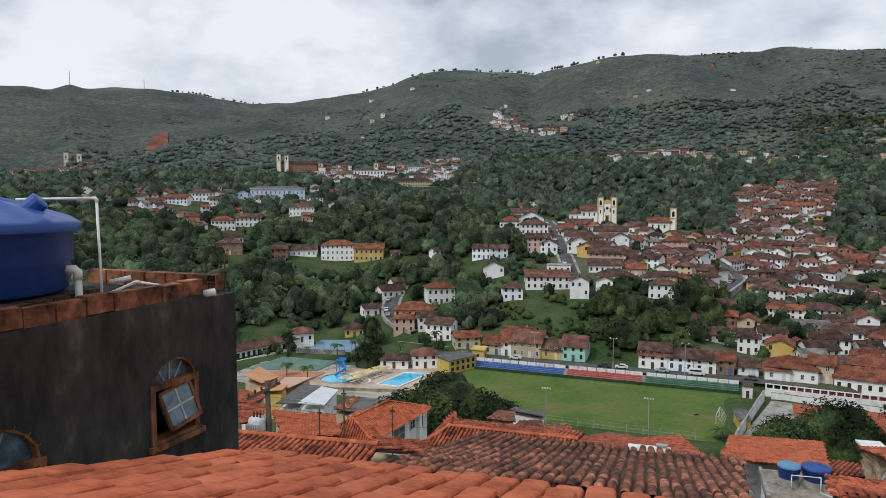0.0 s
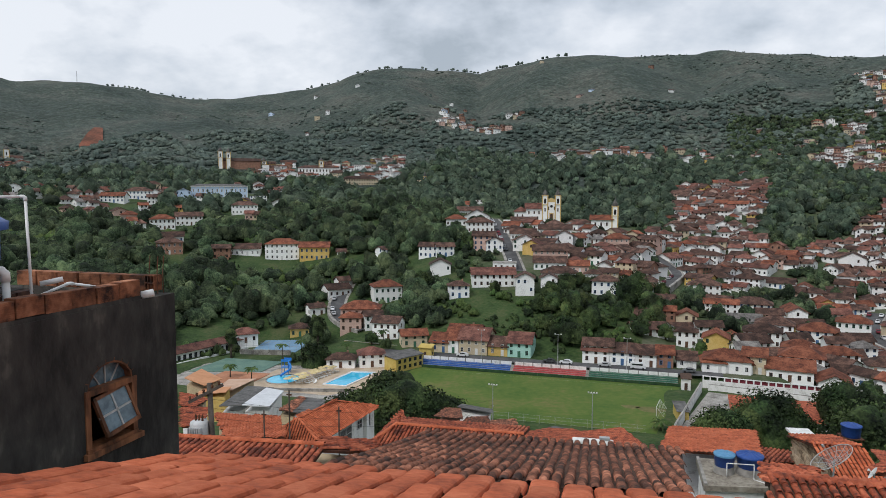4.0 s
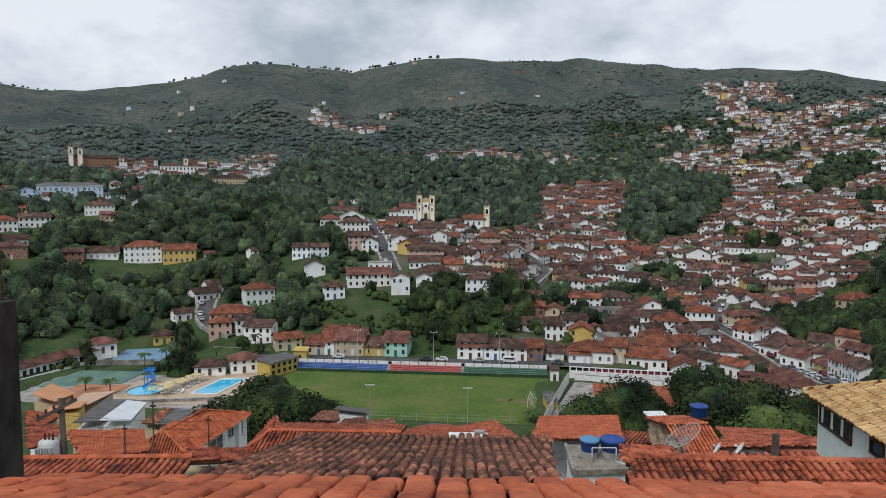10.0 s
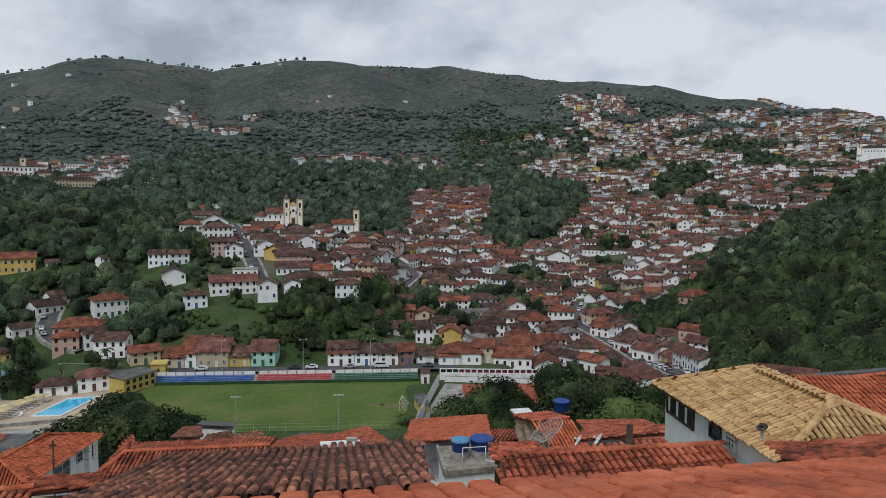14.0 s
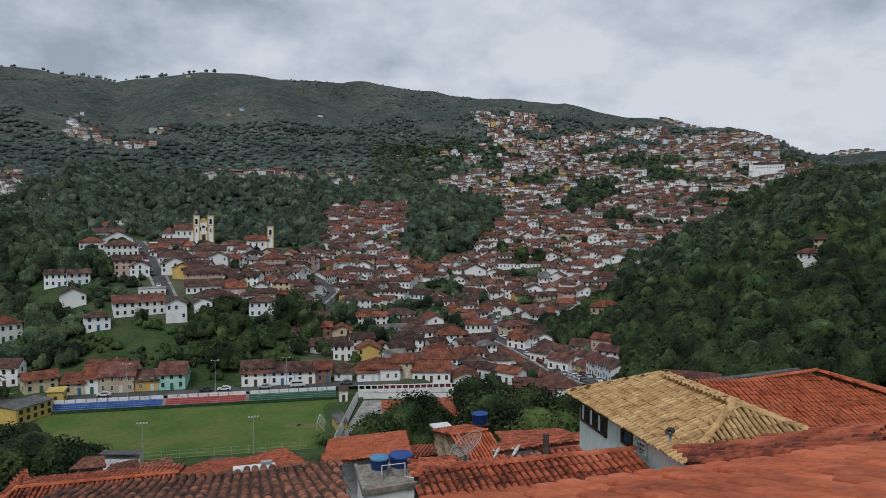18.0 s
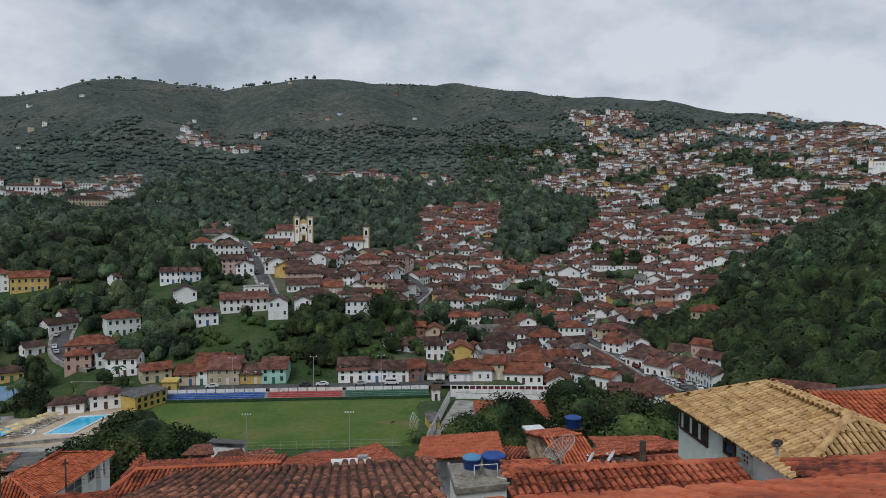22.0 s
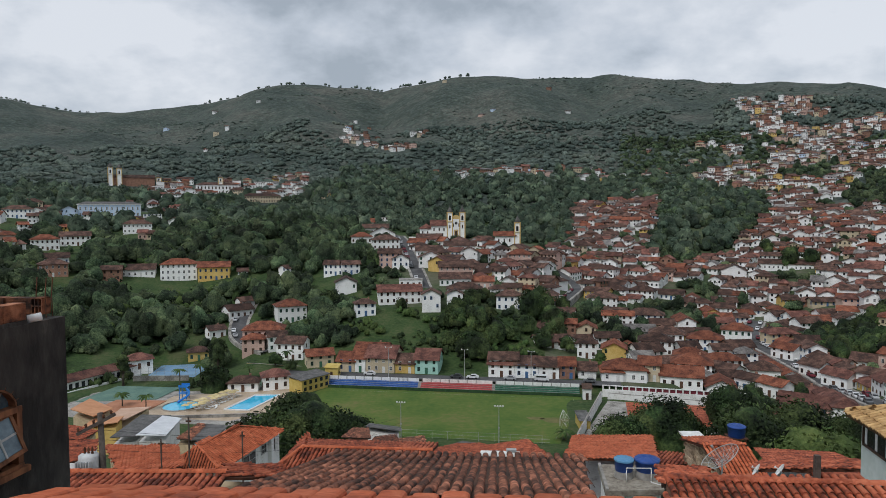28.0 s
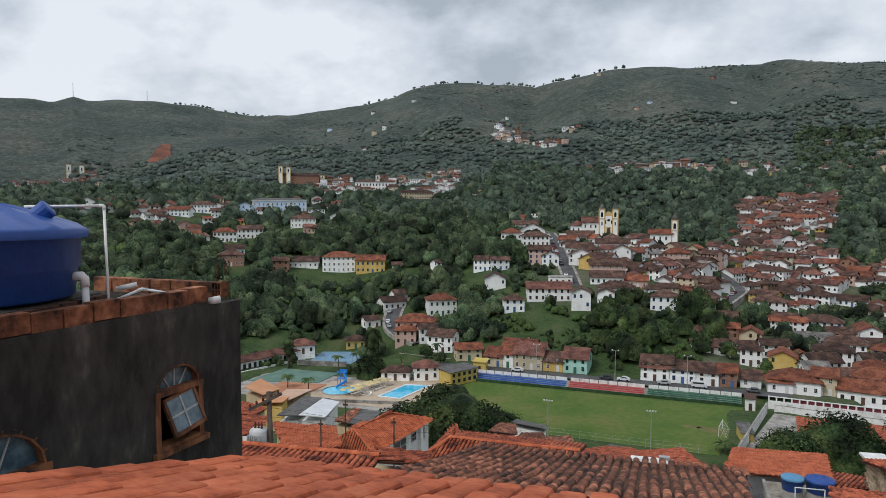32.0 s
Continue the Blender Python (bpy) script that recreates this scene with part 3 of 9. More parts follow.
def opening_mesh(w, h, frame_mat, mid=True):
    g = Geo().box(-w / 2, w / 2, -0.05, 0.03, 0, h, 0)
    t = 0.1
    for x0, x1 in ((-w / 2 + t, -0.04 if mid else w / 2 - t),) + (((0.04, w / 2 - t),) if mid else ()):
        for z0, z1 in ((t, h * 0.5 - 0.03), (h * 0.5 + 0.03, h - t)):
            g.add([(x0, -0.055, z0), (x1, -0.055, z0), (x1, -0.055, z1), (x0, -0.055, z1)], [(0, 1, 2, 3)], 1)
    return g.mesh("window", [frame_mat, M_GLASS])



# playing field and club pads, cut level into the valley floor
FU, FV = Vector((0.990, -0.141, 0)), Vector((0.141, 0.990, 0))


def field(u, v, z=0.0):
    """A point by its place along and across the playing field."""
    return FU * u + FV * v + Vector((0, 0, z))


FIELD_TURN = -8.1
c0 = field(-31, 190)
level(c0.x, c0.y, 46, 27, FIELD_TURN, 0.0, 10)
level(-75, 205, 40, 26, FIELD_TURN, 0.0, 12)
c1 = field(-20, 229)
level(c1.x, c1.y, 60, 5, FIELD_TURN, 2.4, 6)

level(57, 185, 18, 14, FIELD_TURN, 0.4, 8)
level(-100, 240, 16, 16, 0, 0.2, 10)

bear = np.radians(np.concatenate([np.arange(-180, -62, 4), np.arange(-62, 64, 0.4), np.arange(64, 181, 4)]))
bear[-1] = np.pi
RR = RINGS[1:]
gx, gy = np.sin(bear)[:, None] * RR[None, :], np.cos(bear)[:, None] * RR[None, :]
gz = land(gx, gy)
nb, nr = gx.shape
verts = np.stack([gx, gy, gz], -1).reshape(-1, 3)
idx = np.arange(nb * nr).reshape(nb, nr)
quads = np.stack([idx[:-1, :-1], idx[1:, :-1], idx[1:, 1:], idx[:-1, 1:]], -1).reshape(-1, 4)
verts = np.vstack([verts, [[0, 0, 50.0]]])
fan = [(int(idx[i, 0]), int(idx[i + 1, 0]), nb * nr) for i in range(nb - 1)]
me = bpy.data.meshes.new("ground")
me.from_pydata(verts.tolist(), [], [tuple(q[::-1]) for q in quads.tolist()] + [f[::-1] for f in fan])
me.polygons.foreach_set("use_smooth", [True] * len(me.polygons))
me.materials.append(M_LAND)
me.materials.append(M_GRASS)
me.materials.append(M_TOWN)
fc = np.concatenate([verts[quads].mean(1), np.array([[0, 5, 50]] * len(fan))])
fr, fb = np.hypot(fc[:, 0], fc[:, 1]), np.degrees(np.arctan2(fc[:, 0], fc[:, 1]))
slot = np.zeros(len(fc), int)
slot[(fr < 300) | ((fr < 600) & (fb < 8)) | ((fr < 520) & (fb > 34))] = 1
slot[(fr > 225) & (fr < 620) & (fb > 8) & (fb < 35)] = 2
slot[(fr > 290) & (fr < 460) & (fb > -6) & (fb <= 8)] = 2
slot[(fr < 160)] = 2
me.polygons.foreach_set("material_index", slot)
tagged(new("ground", me), "hilly ground of grass, scrub and bare town soil", "ground", kind="structure")

# ---------------------------------------------------------------- playing field
g = Geo().add([field(-74, 169.5, 0.05), field(3.5, 169.5, 0.05), field(11, 214.5, 0.05), field(-74, 214.5, 0.05)], [(0, 1, 2, 3)])
obj("pitch", g, M_PITCH, label="worn green football pitch with dry patches", category="pitch", kind="structure")
lines = Geo()


def strip(a, b, w, z, geo):
    a, b = field(*a), field(*b)
    d = (b - a).normalized()
    s_ = Vector((-d.y, d.x, 0)) * w / 2
    up = Vector((0, 0, z))
    geo.add([a - s_ + up, b - s_ + up, b + s_ + up, a + s_ + up], [(0, 1, 2, 3)])


for a, b in (((-70, 173), (2.5, 173)), ((2.5, 173), (8.5, 212)), ((8.5, 212), (-70, 212))):
    strip(a, b, 0.10, 0.065, lines)
obj("field_lines", lines, M_WHITELINE, label="faded white pitch markings", category="marking", kind="structure")
earth = Geo()
for u, v, r0 in ((2.5, 189, 2.6), (-3, 190, 1.6)):
    earth.add([field(u + r0 * 1.5 * math.cos(a) * (1 + 0.2 * math.sin(3 * a)), v + r0 * math.sin(a), 0.06) for a in (2 * math.pi * i / 18 for i in range(18))], [tuple(range(18))])
obj("bare_patch", earth, M_DRYGRASS, label="worn bare patches in the goal mouth", category="soil", kind="structure")


def uv_matrix(u, v, z=0.0, turn=0.0):
    p = field(u, v, z)
    return pose(p.x, p.y, p.z, 0, 0, FIELD_TURN + turn)


# terraces
def terrace(u0, u1, material, label):
    t = thing("grandstand", uv_matrix((u0 + u1) / 2, 215.2), label, "grandstand", "painted terraces")
    w = (u1 - u0) / 2
    for i in range(5):
        obj("tier", Geo().box(-w, w, i * 0.85, i * 0.85 + 0.85, 0, 0.38 + i * 0.37), material, t)
        obj("seat_edge", Geo().box(-w, w, i * 0.85 - 0.03, i * 0.85 + 0.0, 0.30 + i * 0.37, 0.385 + i * 0.37), M_CONC, t)
    obj("back_wall", Geo().box(-w, w, 4.25, 4.45, 0, 2.95), M_PLASTER_W, t)
    for i in range(int(w * 2 / 3)):
        obj("pilaster", Geo().box(-w + i * 3, -w + i * 3 + 0.3, 4.17, 4.25, 1.87, 3.0), M_CONC, t)


terrace(-73, -42, M_BLUEPAINT, "blue painted concrete terrace with a pale wall behind")
terrace(-41, -17.5, M_REDPAINT, "red painted concrete terrace with a pale wall behind")
terrace(-16.5, 10.5, M_GREENPAINT, "dark green painted concrete terrace with a pale wall behind")
for u in (-41.5, -17):
    t = thing("stair", uv_matrix(u, 215.2), "grey concrete stair between the terraces", "stair", "terrace stairs")
    for i in range(12):
        obj("step", Geo().box(-0.5, 0.5, i * 0.35, i * 0.35 + 0.35, 0, 0.18 + i * 0.165), M_CONC, t)
# field fence
fn = thing("fence", uv_matrix(-31, 214.7), "low dark green rail fence along the terraces", "fence")
for i in range(22):
    obj("post", Geo().box(-41 + i * 3.95, -40.93 + i * 3.95, 0, 0.08, 0, 1.1), M_GREENPAINT, fn)
obj("mesh_panel", Geo().box(-41, 42, 0.02, 0.05, 0.1, 1.0), M_HEDGE, fn)
fn2 = thing("fence", uv_matrix(-31, 169.0), "thin grey wire fence along the near touchline", "fence")
for i in range(18):
    obj("post", Geo().tube([(-38 + i * 4, 0, 0), (-38 + i * 4, 0, 2.2)], 0.04, 6), M_GREYMETAL, fn2)
for z in (0.4, 1.2, 2.1):
    obj("rail", Geo().tube([(-38, 0, z), (32, 0, z)], 0.02, 5), M_GREYMETAL, fn2)


def flood_lamp(m, h, label, group, heads=4):
    t = thing("floodlight", m, label, "floodlight", group)
    obj("mast", Geo().tube([(0, 0, 0), (0, 0, h)], [0.12, 0.07], 8), M_GREYMETAL, t)
    obj("crossbar", Geo().box(-1.1, 1.1, -0.04, 0.04, h - 0.1, h), M_GREYMETAL, t)
    for i in range(heads):
        x = -1.0 + i * 2.0 / (heads - 1)
        obj("lamp_head", Geo().box(x - 0.17, x + 0.17, -0.14, 0.14, h, h + 0.28), M_PVC, t)
    obj("junction_box", Geo().box(-0.18, 0.18, -0.1, 0.1, h * 0.38, h * 0.38 + 0.35), M_GREYMETAL, t)


flood_lamp(uv_matrix(-37.1, 168.6), 9.2, "white floodlight mast by the near touchline", "pitch floodlights")
flood_lamp(uv_matrix(-11.8, 168.6), 9.2, "white floodlight mast by the near touchline", "pitch floodlights")
for u in (-53, -27, -5):
    flood_lamp(uv_matrix(u, 222.0), 12.5, "tall thin floodlight mast behind the terraces", "terrace floodlights", 2)
for m, lb in ((uv_matrix(4.2, 187.5, 0, -8), "white goal frame with a slack net"), (uv_matrix(-71, 192, 0, 180), "white goal frame behind the bamboo clump")):
    t = thing("goal", m, lb, "goal", "goals")
    for y in (-3.66, 3.66):
        obj("post", Geo().tube([(0, y, 0), (0, y, 2.5)], 0.07, 8), M_PVC, t)
        obj("stay", Geo().tube([(0, y, 2.5), (1.9, y, 0)], 0.04, 6), M_PVC, t)
    obj("crossbar", Geo().tube([(0, -3.66, 2.5), (0, 3.66, 2.5)], 0.07, 8), M_PVC, t)
    nt = Geo()
    for i in range(9):
        y = -3.6 + i * 0.9
        nt.tube([(0, y, 2.48), (1.85, y, 0.05)], 0.012, 4)
    for q in (0.25, 0.5, 0.75):
        nt.tube([(1.85 * q, -3.6, 2.48 * (1 - q)), (1.85 * q, 3.6, 2.48 * (1 - q))], 0.012, 4)
    obj("net", nt, M_PVC, t)

# east wall, booths, paved yard
def wall_run(a, b, h0, h1, thick, material, label, name="garden_wall", coping=True):
    """An upright wall between two points on the ground."""
    a, b = Vector(a), Vector(b)
    d = (b - a)
    ln = d.xy.length
    yaw = math.degrees(math.atan2(d.y, d.x))
    t = thing(name, pose(a.x, a.y, 0, 0, 0, yaw), label, "wall")
    vs = [(x, y, z) for x, zb_, zt_ in ((0, a.z, a.z + h0), (ln, b.z, b.z + h1)) for y in (-thick / 2, thick / 2) for z in (zb_ - 2.5, zt_)]
    obj("wall_body", Geo().add(vs, [(0, 4, 5, 1), (2, 3, 7, 6), (1, 5, 7, 3), (0, 1, 3, 2), (4, 6, 7, 5)]), material, t)
    if coping:
        vs = [(x, y, z) for x, zt_ in ((0, a.z + h0), (ln, b.z + h1)) for y in (-thick / 2 - 0.06, thick / 2 + 0.06) for z in (zt_, zt_ + 0.1)]
        obj("coping", Geo().add(vs, [(0, 4, 5, 1), (2, 3, 7, 6), (1, 5, 7, 3), (0, 1, 3, 2), (4, 6, 7, 5), (0, 2, 6, 4)]), M_CONC, t)
    return t


wall_run((46.0, 205.0, 0.4), (31.5, 166.0, 0.2), 3.0, 3.0, 0.35, M_PLASTER_W, "long white stained boundary wall beside the pitch")
wall_run((48.5, 207.5, 0.4), (82.0, 196.0, 0.4), 1.8, 1.8, 0.3, M_PLASTER_W, "white boundary wall of the paved yard")
yard = Geo().add([(34, 172, 0.5), (48, 205, 0.5), (80, 195, 0.5), (66, 165, 0.5)], [(0, 1, 2, 3)])
obj("yard", yard, M_CONC, label="grey paved yard behind the boundary wall", category="pavement", kind="structure")
fw = thing("railing", pose(47.5, 210.5, 2.2, 0, 0, -14), "white balustrade wall along the street", "railing")
obj("base_wall", Geo().box(0, 42, -0.15, 0.15, -2.5, 0.5), M_PLASTER_W, fw)
obj("top_rail", Geo().box(0, 42, -0.18, 0.18, 1.6, 1.82), M_PLASTER_W, fw)
for i in range(22):
    obj("pillar", Geo().box(i * 1.98, i * 1.98 + 0.4, -0.17, 0.17, 0.5, 1.6), M_PLASTER_W, fw)
obj("maroon_band", Geo().box(6, 42, 0.25, 0.4, 0.2, 1.7), M_MAROON, fw)


def booth(m, w, d, h, wallm, roofm, label, open_=True):
    t = thing("booth", m, label, "booth")
    obj("wall", Geo().box(-w / 2, w / 2, -d / 2, d / 2, -1, h), wallm, t)
    obj("roof", Geo().add([(-w / 2 - 0.3, -d / 2 - 0.4, h), (w / 2 + 0.3, -d / 2 - 0.4, h), (w / 2 + 0.3, d / 2 + 0.3, h + 0.7), (-w / 2 - 0.3, d / 2 + 0.3, h + 0.7), (-w / 2 - 0.3, -d / 2 - 0.4, h + 0.15), (w / 2 + 0.3, -d / 2 - 0.4, h + 0.15), (w / 2 + 0.3, d / 2 + 0.3, h + 0.85), (-w / 2 - 0.3, d / 2 + 0.3, h + 0.85)],
                          [(3, 2, 1, 0), (4, 5, 6, 7), (0, 1, 5, 4), (2, 3, 7, 6), (1, 2, 6, 5), (3, 0, 4, 7)]), roofm, t)
    if open_:
        obj("door", Geo().box(-0.45, 0.45, -d / 2 - 0.04, -d / 2 + 0.02, 0, 2.1), M_DARKWOOD, t)
        obj("window", Geo().box(w / 2 - 0.02, w / 2 + 0.03, -0.5, 0.5, 1.0, 1.9), M_GLASS, t)
    return t


booth(uv_matrix(9.8, 184.5, 0.1, 8), 2.8, 6.5, 2.5, M_YELLOWP, M_FIBRE, "yellow dressing-room booth with a dark sheet roof")
booth(uv_matrix(12.5, 213.0, 0.1), 2.6, 3.4, 3.4, M_PLASTER_W, M_DARKWOOD, "tall white ticket booth at the stand's end")
booth(uv_matrix(-72.5, 221.5, 2.0), 4.5, 3.0, 3.4, M_YELLOWP, M_YELLOWP, "small bright yellow gate kiosk")

# yellow changing block at the west end, and the club house beside it
yb = thing("changing_block", uv_matrix(-78.5, 209.5, 0, 62), "long yellow building with a dark flat roof", "building")
obj("wall", Geo().box(-3.5, 8.5, -3.0, 3.0, 0, 4.4), M_YELLOWP, yb)
obj("roof", Geo().add([(-3.9, -3.4, 4.4), (8.9, -3.4, 4.4), (8.9, 3.4, 5.1), (-3.9, 3.4, 5.1), (-3.9, -3.4, 4.6), (8.9, -3.4, 4.6), (8.9, 3.4, 5.3), (-3.9, 3.4, 5.3)], [(3, 2, 1, 0), (4, 5, 6, 7), (0, 1, 5, 4), (2, 3, 7, 6), (1, 2, 6, 5), (3, 0, 4, 7)]), M_FIBRE, yb)
for i in range(2, 7):
    for z in (0.8, 2.8):
        w = obj("window", Geo().box(-7.3 + i * 2.35, -6.2 + i * 2.35, -3.05, -2.96, z, z + 1.2), M_GLASS, yb)
# ---------------------------------------------------------------- swimming club


def patch(name, pts, z, material, label, category, lift=0.03):
    obj(name, Geo().add([(x, y, z) for x, y in pts] + [(x, y, z - lift) for x, y in pts], [tuple(range(len(pts)))] + [(i, i + len(pts), (i + 1) % len(pts) + len(pts), (i + 1) % len(pts)) for i in range(len(pts))]), material, label=label, category=category, kind="structure")


patch("club_yard", [(-118, 192), (-92, 186), (-60, 182), (-44, 200), (-50, 230), (-84, 232), (-117, 234)], 0.07, M_CONC, "grey paved yard of the club grounds", "paving", 0.3)
patch("pool_deck", [(-92, 190), (-62, 186), (-44, 204), (-50, 222), (-88, 212)], 0.12, M_DECKTILE, "sandy paved pool deck", "paving", 0.3)
ring = [(-81.5 + 5.2 * math.cos(a), 200.5 + 5.6 * math.sin(a)) for a in (2 * math.pi * i / 28 for i in range(28))]
patch("pool_water", ring, 0.2, M_WATER, "round turquoise swimming pool", "pool", 0.1)
t = thing("pool_rim", Matrix(), "pale rim of the round pool", "pool rim")
obj("rim", Geo().tube([(x, y, 0.2) for x, y in ring] + [(*ring[0], 0.2)], 0.22, 6), M_CONC, t)
RP = [(-67.0, 196.5), (-59.5, 195.5), (-54.5, 212.5), (-62.5, 212.0)]
patch("pool_water", RP, 0.2, M_WATER, "rectangular turquoise swimming pool", "pool", 0.1)
t = thing("pool_rim", Matrix(), "white tiled rim of the rectangular pool", "pool rim")
obj("rim", Geo().tube([(x, y, 0.2) for x, y in RP + RP[:1]], 0.35, 4), M_PVC, t)
rnd = random.Random(11)
lg = Geo().box(-0.3, 0.3, -0.9, 0.35, 0.28, 0.36)
lg.add([(-0.3, 0.35, 0.3), (0.3, 0.35, 0.3), (0.3, 0.95, 0.8), (-0.3, 0.95, 0.8), (-0.3, 0.35, 0.36), (0.3, 0.35, 0.36), (0.3, 0.95, 0.86), (-0.3, 0.95, 0.86)], [(3, 2, 1, 0), (4, 5, 6, 7), (0, 1, 5, 4), (2, 3, 7, 6), (1, 2, 6, 5), (3, 0, 4, 7)])
lme = lg.mesh("seat", [M_PVC])
leg_me = Geo().box(-0.03, 0.03, -0.03, 0.03, 0, 0.3).mesh("leg", [M_PVC])
lounger = thing("sun_lounger", pose(-70, 198, 0.12), "white plastic sun lounger beside the pool", "lounger", "loungers by the pool")
obj("seat", lme, M_PVC, lounger)
for x in (-0.26, 0.26):
    for y in (-0.8, 0.3):
        obj("leg", leg_me, M_PVC, lounger, m=pose(x, y, 0))
for i in range(22):
    row, k = divmod(i, 11)
    copy_thing(lounger, pose(-72.2 + k * 0.46 - row * 3.2, 197 + k * 1.5 + rnd.uniform(-0.2, 0.2), 0.12, 0, 0, 100 + rnd.uniform(-8, 8)))
par = thing("parasol", pose(-73.5, 196.5, 0.12), "closed straw-yellow parasol on a white pole", "parasol", "poolside parasols")
obj("pole", Geo().tube([(0, 0, 0), (0, 0, 2.3)], 0.04, 6), M_PVC, par)
obj("canopy", Geo().lathe([(1.15, 1.95), (1.2, 2.0), (0.6, 2.25), (0.02, 2.45)], 10), M_PARASOL, par)
for i in range(16):
    copy_thing(par, pose(-75.0 + (i % 8) * 1.0 - (i // 8) * 3.0 + rnd.uniform(-0.4, 0.4), 195 + (i % 8) * 2.3 + rnd.uniform(-0.5, 0.5), 0.12, 0, 0, rnd.uniform(0, 90)))
sl = thing("water_slide", pose(-83.5, 208.5, 0.1), "blue water slide tower with a curling chute", "water slide")
for x in (-1.1, 1.1):
    for y in (-1.1, 1.1):
        obj("post", Geo().tube([(x, y, 0), (x, y, 4.0)], 0.12, 8), M_SLIDEBLUE, sl)
for z in (1.9, 3.9):
    obj("platform", Geo().box(-1.3, 1.3, -1.3, 1.3, z, z + 0.15), M_SLIDEBLUE, sl)
obj("chute", Geo().tube([(1.2 + 1.3 * math.sin(a * 1.3), -1.2 - a * 1.2, 3.6 - a * 1.0) for a in (i * 0.3 for i in range(12))], 0.36, 8, caps=False), M_SLIDEBLUE, sl, smooth=True)
for y in (-1.31, 1.31):
    obj("guard_rail", Geo().box(-1.3, 1.3, y - 0.03, y + 0.03, 4.0, 4.7), M_SLIDEBLUE, sl)
patch("court", [(-108, 236), (-91, 236), (-91, 258), (-110, 254)], 0.35, M_COURT, "blue-grey sports court with white lines", "court", 0.4)
cl = Geo()
for (xa, ya), (xb, yb_) in (((-107, 238), (-92, 238)), ((-92, 238), (-92, 255)), ((-108, 253), (-92, 255)), ((-107, 238), (-108, 253)), ((-99.5, 238), (-100, 254))):
    d = Vector((xb - xa, yb_ - ya, 0)).normalized()
    s_ = Vector((-d.y, d.x, 0)) * 0.1
    cl.add([Vector((xa, ya, 0.37)) - s_, Vector((xb, yb_, 0.37)) - s_, Vector((xb, yb_, 0.37)) + s_, Vector((xa, ya, 0.37)) + s_], [(0, 1, 2, 3)])
obj("court_lines", cl, M_WHITELINE, label="white lines painted on the court", category="marking", kind="structure")
patch("play_court", [(-116, 205), (-92, 208), (-90, 222), (-112, 224)], 0.25, M_COURTG, "faded green play court", "court", 0.4)
patch("playground", [(-106, 195), (-90, 192), (-88, 206), (-104, 207)], 0.3, M_SAND, "reddish playground soil", "playground", 0.4)
patch("turf_court", [(-74, 222), (-56, 226), (-58, 248), (-74, 240)], 0.3, M_TURF, "dark green turf court with a fence", "court", 0.4)
ft = thing("fence", Matrix(), "tall green mesh court fence with posts", "fence")
for i in range(9):
    obj("post", Geo().tube([(-112 + i * 2.75, 234.5 + i * 0.1, 0), (-112 + i * 2.75, 234.5 + i * 0.1, 4)], 0.06, 6), M_GREYMETAL, ft)
for i in range(3):
    obj("rail", Geo().tube([(-112, 234.5, 1.3 * (i + 1)), (-90, 235.3, 1.3 * (i + 1))], 0.03, 5), M_GREYMETAL, ft)
wall_run((-110, 230.5, 0), (-91, 231.5, 0), 1.9, 1.9, 0.3, M_CONC, "grey terrace wall below the sports court")
wall_run((-84, 187.5, 0), (-55, 190.5, 0), 0.9, 0.9, 0.5, M_CONC, "grey block retaining wall below the pool deck")
wall_run((-76, 249, 0.8), (-52, 243, 0.8), 1.6, 1.6, 0.3, M_YELLOWFADE, "ochre boundary wall along the street")

# ---------------------------------------------------------------- near roofs
EZ = EYE_Z


def tile_geo(w0, w1, length, high, lip=0.018):
    """A barrel tile along +y (down the slope), hump up, its lower end a little wider and with a thick edge."""
    prof = [(-0.5, 0.0), (-0.48, 0.32), (-0.41, 0.62), (-0.29, 0.86), (-0.1, 0.99), (0.1, 0.99), (0.29, 0.86), (0.41, 0.62), (0.48, 0.32), (0.5, 0.0)] if w1 < 0.2 else [(-0.5, 0.0), (-0.5, 0.5), (-0.45, 0.8), (-0.36, 0.96), (-0.24, 1.0), (0.24, 1.0), (0.36, 0.96), (0.45, 0.8), (0.5, 0.5), (0.5, 0.0)]
    g, n = Geo(), 10
    vs = [(x * w0, 0, z * high * 0.9) for x, z in prof] + [(x * w1, length, z * high) for x, z in prof]
    vs += [(x * w1, length, z * high) for x, z in prof] + [(x * w1 * 0.84, length - 0.004, z * (high - lip) - 0.012) for x, z in prof]
    fs = [(r * n + i, r * n + i + 1, (r + 1) * n + i + 1, (r + 1) * n + i) for r in (0, 2) for i in range(n - 1)]
    return g.add(vs, fs)


def frame_of(poly):
    """Axes of a roof plane: along the eave, down the slope, outward."""
    p = [Vector(q) for q in poly]
    n = (p[1] - p[0]).cross(p[2] - p[0]).normalized()
    n = -n if n.z < 0 else n
    u = Vector((0, 0, 1)).cross(n).normalized()
    if u.length < 0.5:
        u = (p[1] - p[0]).normalized()
    v = u.cross(n)
    if v.z > 0:
        u, v = -u, -v
    return p[0], u, v, n


def inside(pts, x, y):
    c, k = False, len(pts)
    for i in range(k):
        (x0, y0), (x1, y1) = pts[i], pts[(i + 1) % k]
        if (y0 > y) != (y1 > y) and x < (x1 - x0) * (y - y0) / (y1 - y0) + x0:
            c = not c
    return c


